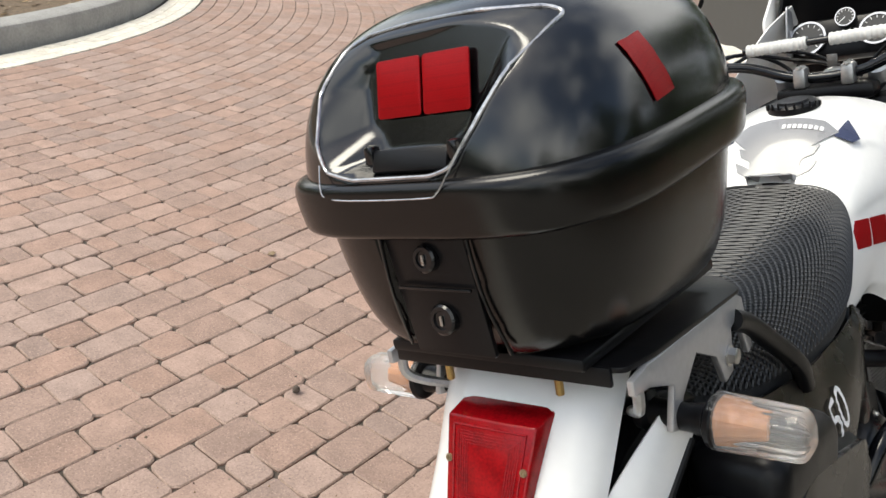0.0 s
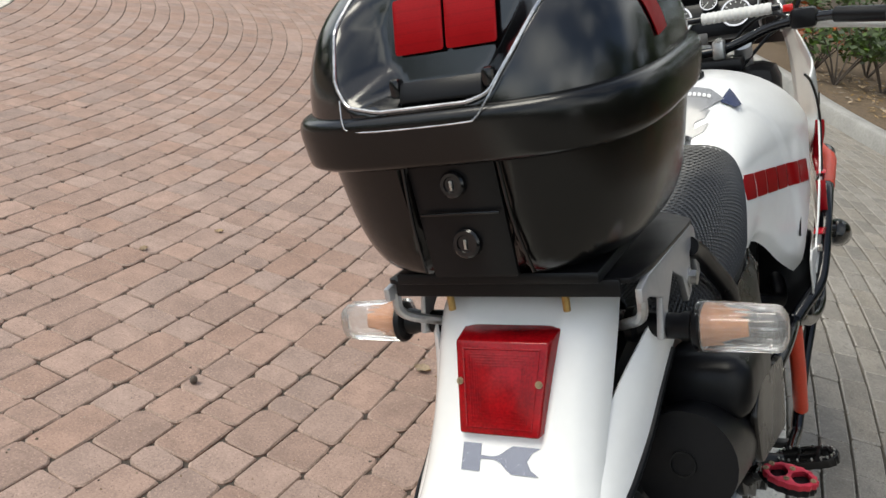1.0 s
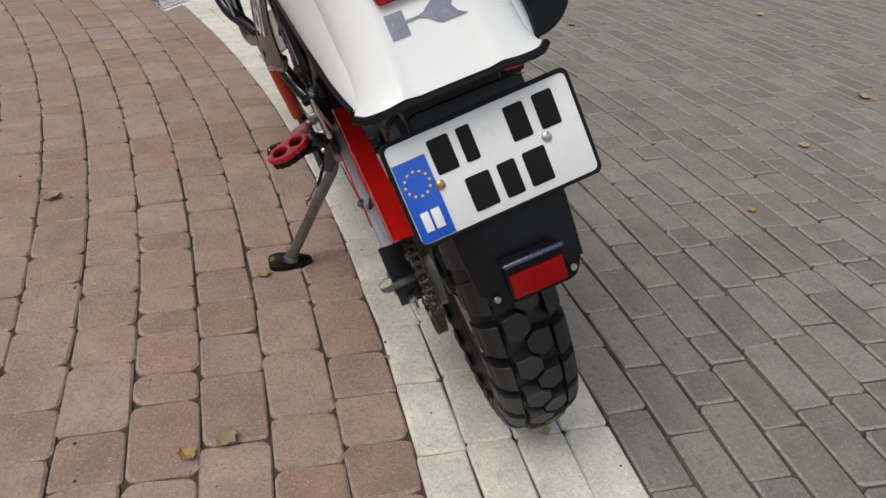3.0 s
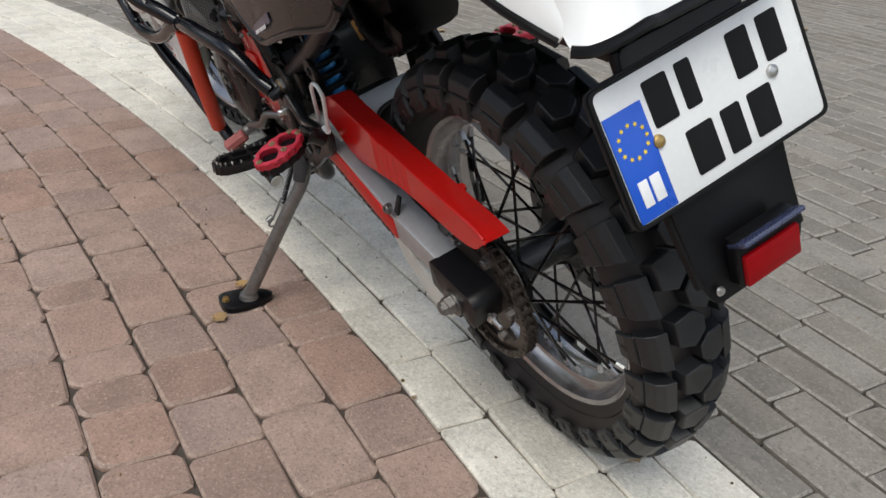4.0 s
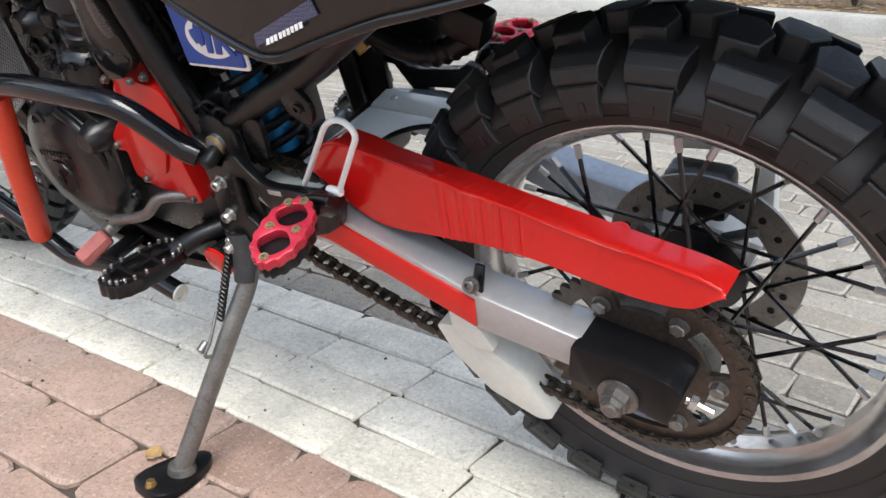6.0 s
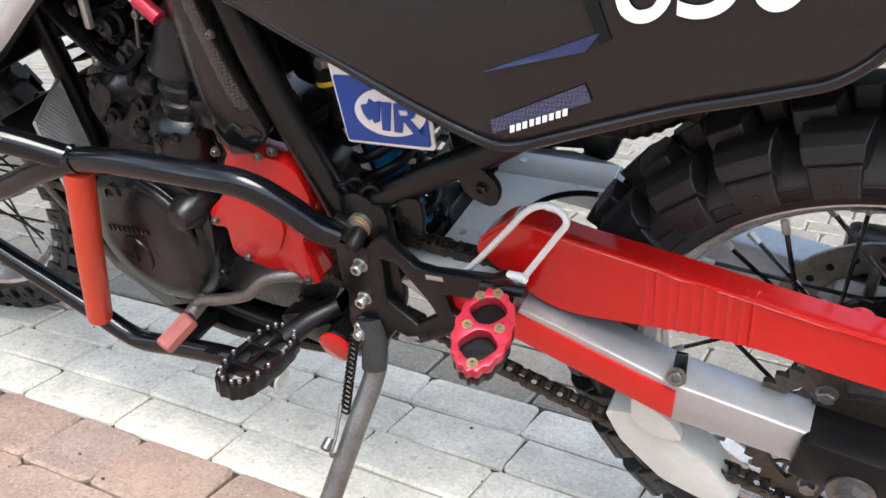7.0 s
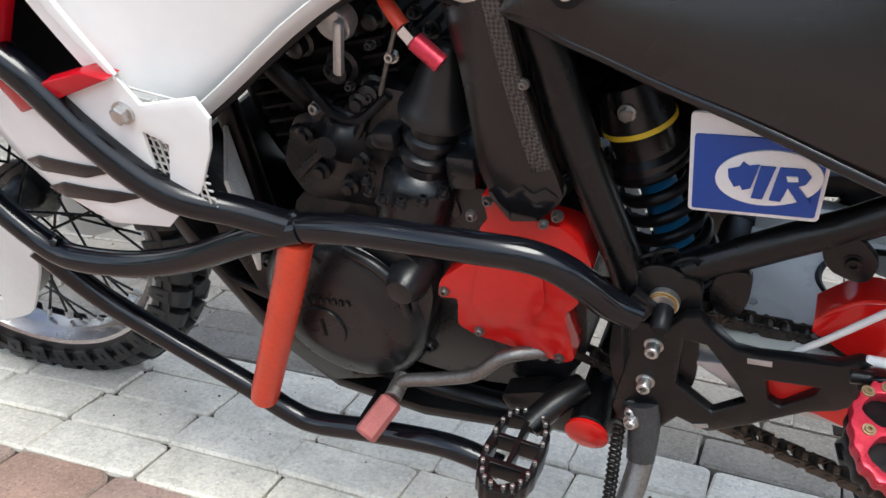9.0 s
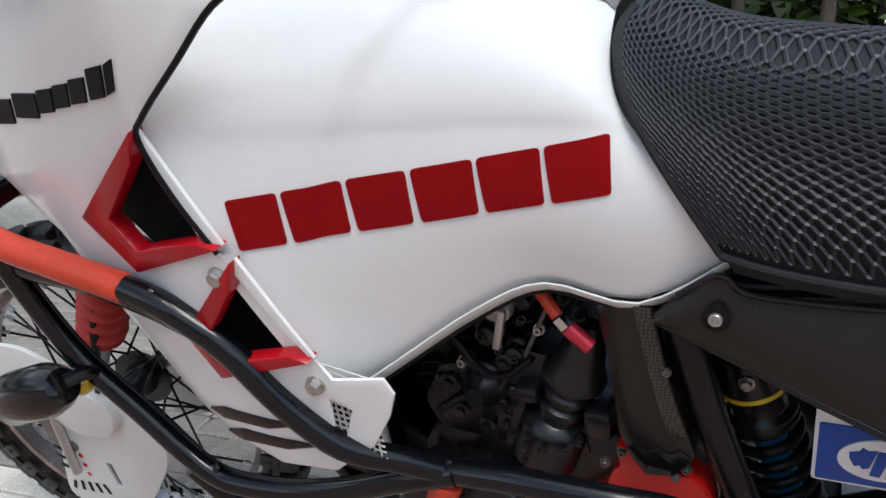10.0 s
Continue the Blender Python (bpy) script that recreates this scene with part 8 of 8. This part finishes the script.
lid_rows = []
NZ, NR = 84, 280
for k in range(NZ + 1):
    v = k / NZ
    a = v * math.pi / 2
    z = 1.263 + 0.162 * math.sin(a) ** 0.92
    sh = math.cos(a) ** 0.62 if k < NZ else 0.0
    hw, yr, yf = 0.184 * sh, -0.312 + 0.23 * (1 - sh) + 0.02 * v, 0.130 - 0.19 * (1 - sh) - 0.02 * v
    ring = case_ring(z, max(hw, 0.002), yr, max(yf, yr + 0.004), NR, 3.2)
    for q in ring:
        if q.y < (yr + yf) / 2 - 0.02:
            w = inside(q.x, q.z)
            if w > 0:
                w = 0.75 * w + 0.25 * math.sin(w * math.pi / 2) if w < 0.85 else 1 - (1 - w) * 0.9 * (1 - w) / 0.15
                flat_y = -0.249 + (q.z - 1.345) * 0.22
                q.y = q.y + (max(flat_y, q.y + 0.004) - q.y) * w
        tip(q, 1 - v)
    lid_rows.append(ring)
part("lid", grid(lid_rows, closed=True, caps=True), M_BLACK_TEX, case, "domed black lid with a recessed back", sharp=60)
# the bead round the recess, its edge highlight put into a pale colour
def lid_back(x, z):
    """The back of the closed lid at x, z, as if it had no recess."""
    y = -0.3
    for _ in range(4):
        v = math.asin(min(1, max(0, (z - 0.055 * (y + 0.29) * 0.6 - 1.263) / 0.162)) ** (1 / 0.92)) / (math.pi / 2)
        v = math.asin(min(1, max(0, (z - 0.055 * (y + 0.29) * (1 - v) - 1.263) / 0.162)) ** (1 / 0.92)) / (math.pi / 2)
        sh = math.cos(v * math.pi / 2) ** 0.62
        yr, yf = -0.312 + 0.23 * (1 - sh) + 0.02 * v, 0.130 - 0.19 * (1 - sh) - 0.02 * v
        c = min(1, abs((x + 0.012) / (0.184 * sh * 1.07))) ** 3.2
        y = (yr + yf) / 2 - (yf - yr) / 2 * (1 - c) ** (1 / 3.2)
    return y


bead = [Vector((x, lid_back(x, z) - 0.0005, z)) for x, z in RECESS]
part("recess_bead", tube(bead + bead[:1], 0.0021, 8, res=3), M_BEAD, case)
# edge of the tab, its glint drawn in the same pale colour
tab = [(-0.107, 1.284), (-0.103, 1.262), (-0.096, 1.2535), (-0.060, 1.2505), (0.030, 1.2505), (0.046, 1.254), (0.058, 1.268), (0.072, 1.290)]
part("tab_line", tube([(x, -0.3205 + max(0, z - 1.262) * 0.35 + 0.6 * abs(x) ** 3 * 8, z) for x, z in tab], 0.0009, 6, res=4), M_BEAD, case)
for x in (-0.0315, 0.0265):
    rb = prism(rounded(rect(x - 0.0275, 1.317, x + 0.0275, 1.371), 0.004), 0, 0.002, 0.0004)
    for v in rb.verts:
        h, a, b = v.co
        v.co = (a, -0.249 + (b - 1.345) * 0.22 - h - 0.0055, b)
    part("red_square", rb, M_TAPE, case, "red reflective square")
for s in (-1, 1):
    g = []
    for i in range(7):
        line = []
        for j in range(7):
            u, w = i / 6, j / 6
            y, z = -0.188 + 0.036 * u + 0.022 * (1 - w), 1.296 + 0.056 * w + 0.006 * u
            near = min((q for r in lid_rows for q in r if q.x * s > 0.08), key=lambda q: (q.y - y) ** 2 + (q.z - z) ** 2)
            line.append(Vector((near.x + s * 0.0025, y, z)))
        g.append(line)
    part("red_square", thicken(grid(g), 0.001), M_TAPE, case, "red reflective square")
# lock panel, lock, release button, handle
part("lock_panel", prism(rounded(rect(-0.049, 1.084, 0.047, 1.222), 0.004), 0, 0.006, 0.0015), M_BLACK, case)
lp = bpy.data.objects["lock_panel"]
for v in lp.data.vertices:
    h, a, b = v.co
    v.co = (a, -0.297 + (1.215 - b) * 0.16 - h + 0.005, b)
for z, r in ((1.188, 0.0135), (1.124, 0.0155)):
    yb = -0.299 + (1.215 - z) * 0.16
    lk = part("lock", turned([(-0.004, r), (0.006, r), (0.008, r * 0.85), (0.008, r * 0.6), (0.006, r * 0.55)], (0.0, yb, z), (0, -1, 0.1), 28), M_BLACK_GLOSS, case, "round black lock")
    part("keyhole", block((0.0, yb - 0.0075, z), (0.003, 0.002, 0.010), 0.0005), M_BOLT, lk)
part("panel_step", block((0, -0.2935, 1.157), (0.088, 0.004, 0.003), 0.001), M_BLACK_GLOSS, case)
for s in (-1, 1):
    part("panel_seam", tube([(s * 0.052, -0.300, 1.220), (s * 0.056, -0.292, 1.150), (s * 0.062, -0.272, 1.088)], 0.0020, 8), M_BLACK_GLOSS, case)
handle = part("handle", block((0.004, -0.296, 1.281), (0.090, 0.010, 0.022), 0.003, (-24, 0, 0)), M_BLACK, case)
for s in (-1, 1):
    part("handle_lug", block((0.004 + s * 0.050, -0.293, 1.287), (0.012, 0.014, 0.020), 0.004), M_BLACK_GLOSS, handle)
part("case_foot", block((0, -0.085, 1.070), (0.24, 0.32, 0.014), 0.004), M_BLACK, case)


# ---- paving, piece by piece ----
def paver_verts(l, w, cut, rng):
    """Rings of a tumbled paver: foot, shoulder, worn top, with rounded, chipped corners."""
    base = []
    for sx, sy in ((1, -1), (1, 1), (-1, 1), (-1, -1)):
        k = cut * rng.uniform(0.5, 1.6)
        three = [(l - k, w), (l - k * 0.30, w - k * 0.30), (l, w - k)]
        for x, y in (three[::-1] if sx * sy > 0 else three):
            base.append((sx * x, sy * y))
    wob = [(rng.uniform(-0.0030, 0.0020), rng.uniform(-0.0030, 0.0020)) for _ in base]
    pts = []
    for z, k in ((-0.022, 0.0), (-0.0044, 0.0), (0.0, 0.0038)):
        for (x, y), (dx, dy) in zip(base, wob):
            r = math.hypot(x, y)
            kk = k * rng.uniform(0.7, 1.5)
            pts.append((x + dx - math.copysign(kk, x), y + dy - math.copysign(kk, y), z))
    return pts


PAVER_FACES = [tuple(12 * r + q for q in (k, (k + 1) % 12)) + tuple(12 * (r + 1) + q for q in ((k + 1) % 12, k)) for r in range(2) for k in range(12)] + [tuple(range(24, 36))]


def lay(material, worn, holder, near_test, radii, a0, a1, lengths, wide, gap, cut, label, category, start, skip=None):
    """Columns of pavers that follow the sweep of the drive; the nearest are objects of their own, the rest one mesh."""
    rng = random.Random(start)
    meshes = {}
    far_v, far_f = [], []
    near = 0
    for ci, r in enumerate(radii):
        s = a0 * r - rng.uniform(0, 0.2)
        while s < a1 * r:
            l = rng.choice(lengths) * rng.uniform(0.985, 1.015)
            a = (s + l / 2) / r
            x, y = arc(r, a)
            s += l
            if skip and skip(x, y):
                continue
            rot = Matrix.Translation((x, y, rng.uniform(-0.0018, 0.0012))) @ Euler((rng.gauss(0, 0.006), rng.gauss(0, 0.006), a + math.pi / 2 + rng.gauss(0, 0.009))).to_matrix().to_4x4()
            key = (round(l / 0.006), rng.randrange(5))
            if key not in meshes:
                meshes[key] = paver_verts(l / 2 - gap * 0.62, wide / 2 - gap, cut, rng)
            if near < 300 and near_test(x, y):
                near += 1
                got = meshes[key]
                if not isinstance(got, tuple):
                    me = bpy.data.meshes.new(category)
                    me.from_pydata(got, [], PAVER_FACES)
                    me.materials.append(material)
                    me.materials.append(worn)
                    for i, p in enumerate(me.polygons):
                        p.use_smooth = False
                        p.material_index = 1 if 12 <= i < 24 else 0
                    meshes[key] = got = (got, me)
                ob = new("paver", got[1])
                ob.parent = holder
                ob.matrix_basis = rot
            else:
                got = meshes[key]
                pts = got[0] if isinstance(got, tuple) else got
                k = len(far_v)
                far_v.extend(rot @ Vector(p) for p in pts)
                far_f.extend(tuple(k + i for i in f) for f in PAVER_FACES)
    me = bpy.data.meshes.new("pavers_beyond")
    me.from_pydata(far_v, [], far_f)
    me.materials.append(material)
    me.materials.append(worn)
    me.polygons.foreach_set("material_index", [1 if 12 <= i % 25 < 24 else 0 for i in range(len(me.polygons))])
    ob = new("pavers_beyond", me)
    ob.parent = holder
    return tagged(ob, kind="stuff")


def paving(name, label):
    e = new(name)
    return tagged(e, label, "paving", kind="structure")


def beyond(x, y):
    """True past the far kerb."""
    for (xa, ya), (xb, yb) in zip(FAR, FAR[1:]):
        if min(xa, xb) <= x <= max(xa, xb) and abs(xb - xa) > 0.3 and x > -5:
            return y > ya + (yb - ya) * (x - xa) / (xb - xa) + 0.02
    return x > 5.75


W_RED = 0.1245
red = paving("red_paving", "weathered red-brown block paving laid in curved courses")
lay(M_RED_PAVER, M_RED_EDGE, red, lambda x, y: -1.05 < x < -0.2 and -0.5 < y < 1.9, [R_EDGE - W_RED * (k + 0.5) for k in range(39)], radians(-22), radians(62), (0.088, 0.132, 0.132, 0.176, 0.200), W_RED, 0.0014, 0.0150, "", "red_paver", 3, lambda x, y: y > 15)
W_WH = 0.0945
white = paving("white_paving", "pale grey block paving band beside the red")
lay(M_WHITE_PAVER, M_WHITE_PAVER, white, lambda x, y: -0.6 < y < 2.2, [R_EDGE + W_WH * (k + 0.5) for k in range(4)], radians(-24), radians(46), (0.200, 0.200, 0.194), W_WH, 0.0018, 0.0085, "", "white_paver", 5, beyond)
lay(M_WHITE_PAVER, M_WHITE_PAVER, white, lambda x, y: False, [4.80 + W_WH * (k + 0.5) for k in range(3)], radians(-30), radians(100), (0.12, 0.13, 0.11), 0.1, 0.0030, 0.008, "", "white_paver", 7)
W_GR = 0.0945
grey = paving("grey_paving", "grey-brown concrete block paving in running bond")
lay(M_GREY_PAVER, M_GREY_EDGE, grey, lambda x, y: 0.1 < x < 1.1 and -0.4 < y < 2.3, [R_EDGE + 0.378 + W_GR * (k + 0.5) for k in range(66)], radians(-24), radians(38), (0.200, 0.200, 0.200, 0.200, 0.203, 0.100), W_GR, 0.0040, 0.0070, "", "grey_paver", 11, beyond)
# the same paving behind the start of the walk
lay(M_RED_PAVER, M_RED_EDGE, red, lambda x, y: False, [R_EDGE - W_RED * (k + 0.5) for k in range(39)], radians(-56), radians(-23.0), (0.088, 0.132, 0.132, 0.176, 0.200), W_RED, 0.0014, 0.0150, "", "red_paver", 23)
lay(M_WHITE_PAVER, M_WHITE_PAVER, white, lambda x, y: False, [R_EDGE + W_WH * (k + 0.5) for k in range(4)], radians(-56), radians(-24.8), (0.200, 0.200, 0.194), W_WH, 0.0018, 0.0085, "", "white_paver", 25)
lay(M_GREY_PAVER, M_GREY_EDGE, grey, lambda x, y: False, [R_EDGE + 0.378 + W_GR * (k + 0.5) for k in range(40)], radians(-56), radians(-24.8), (0.200, 0.200, 0.200, 0.200, 0.203, 0.100), W_GR, 0.0040, 0.0070, "", "grey_paver", 27)
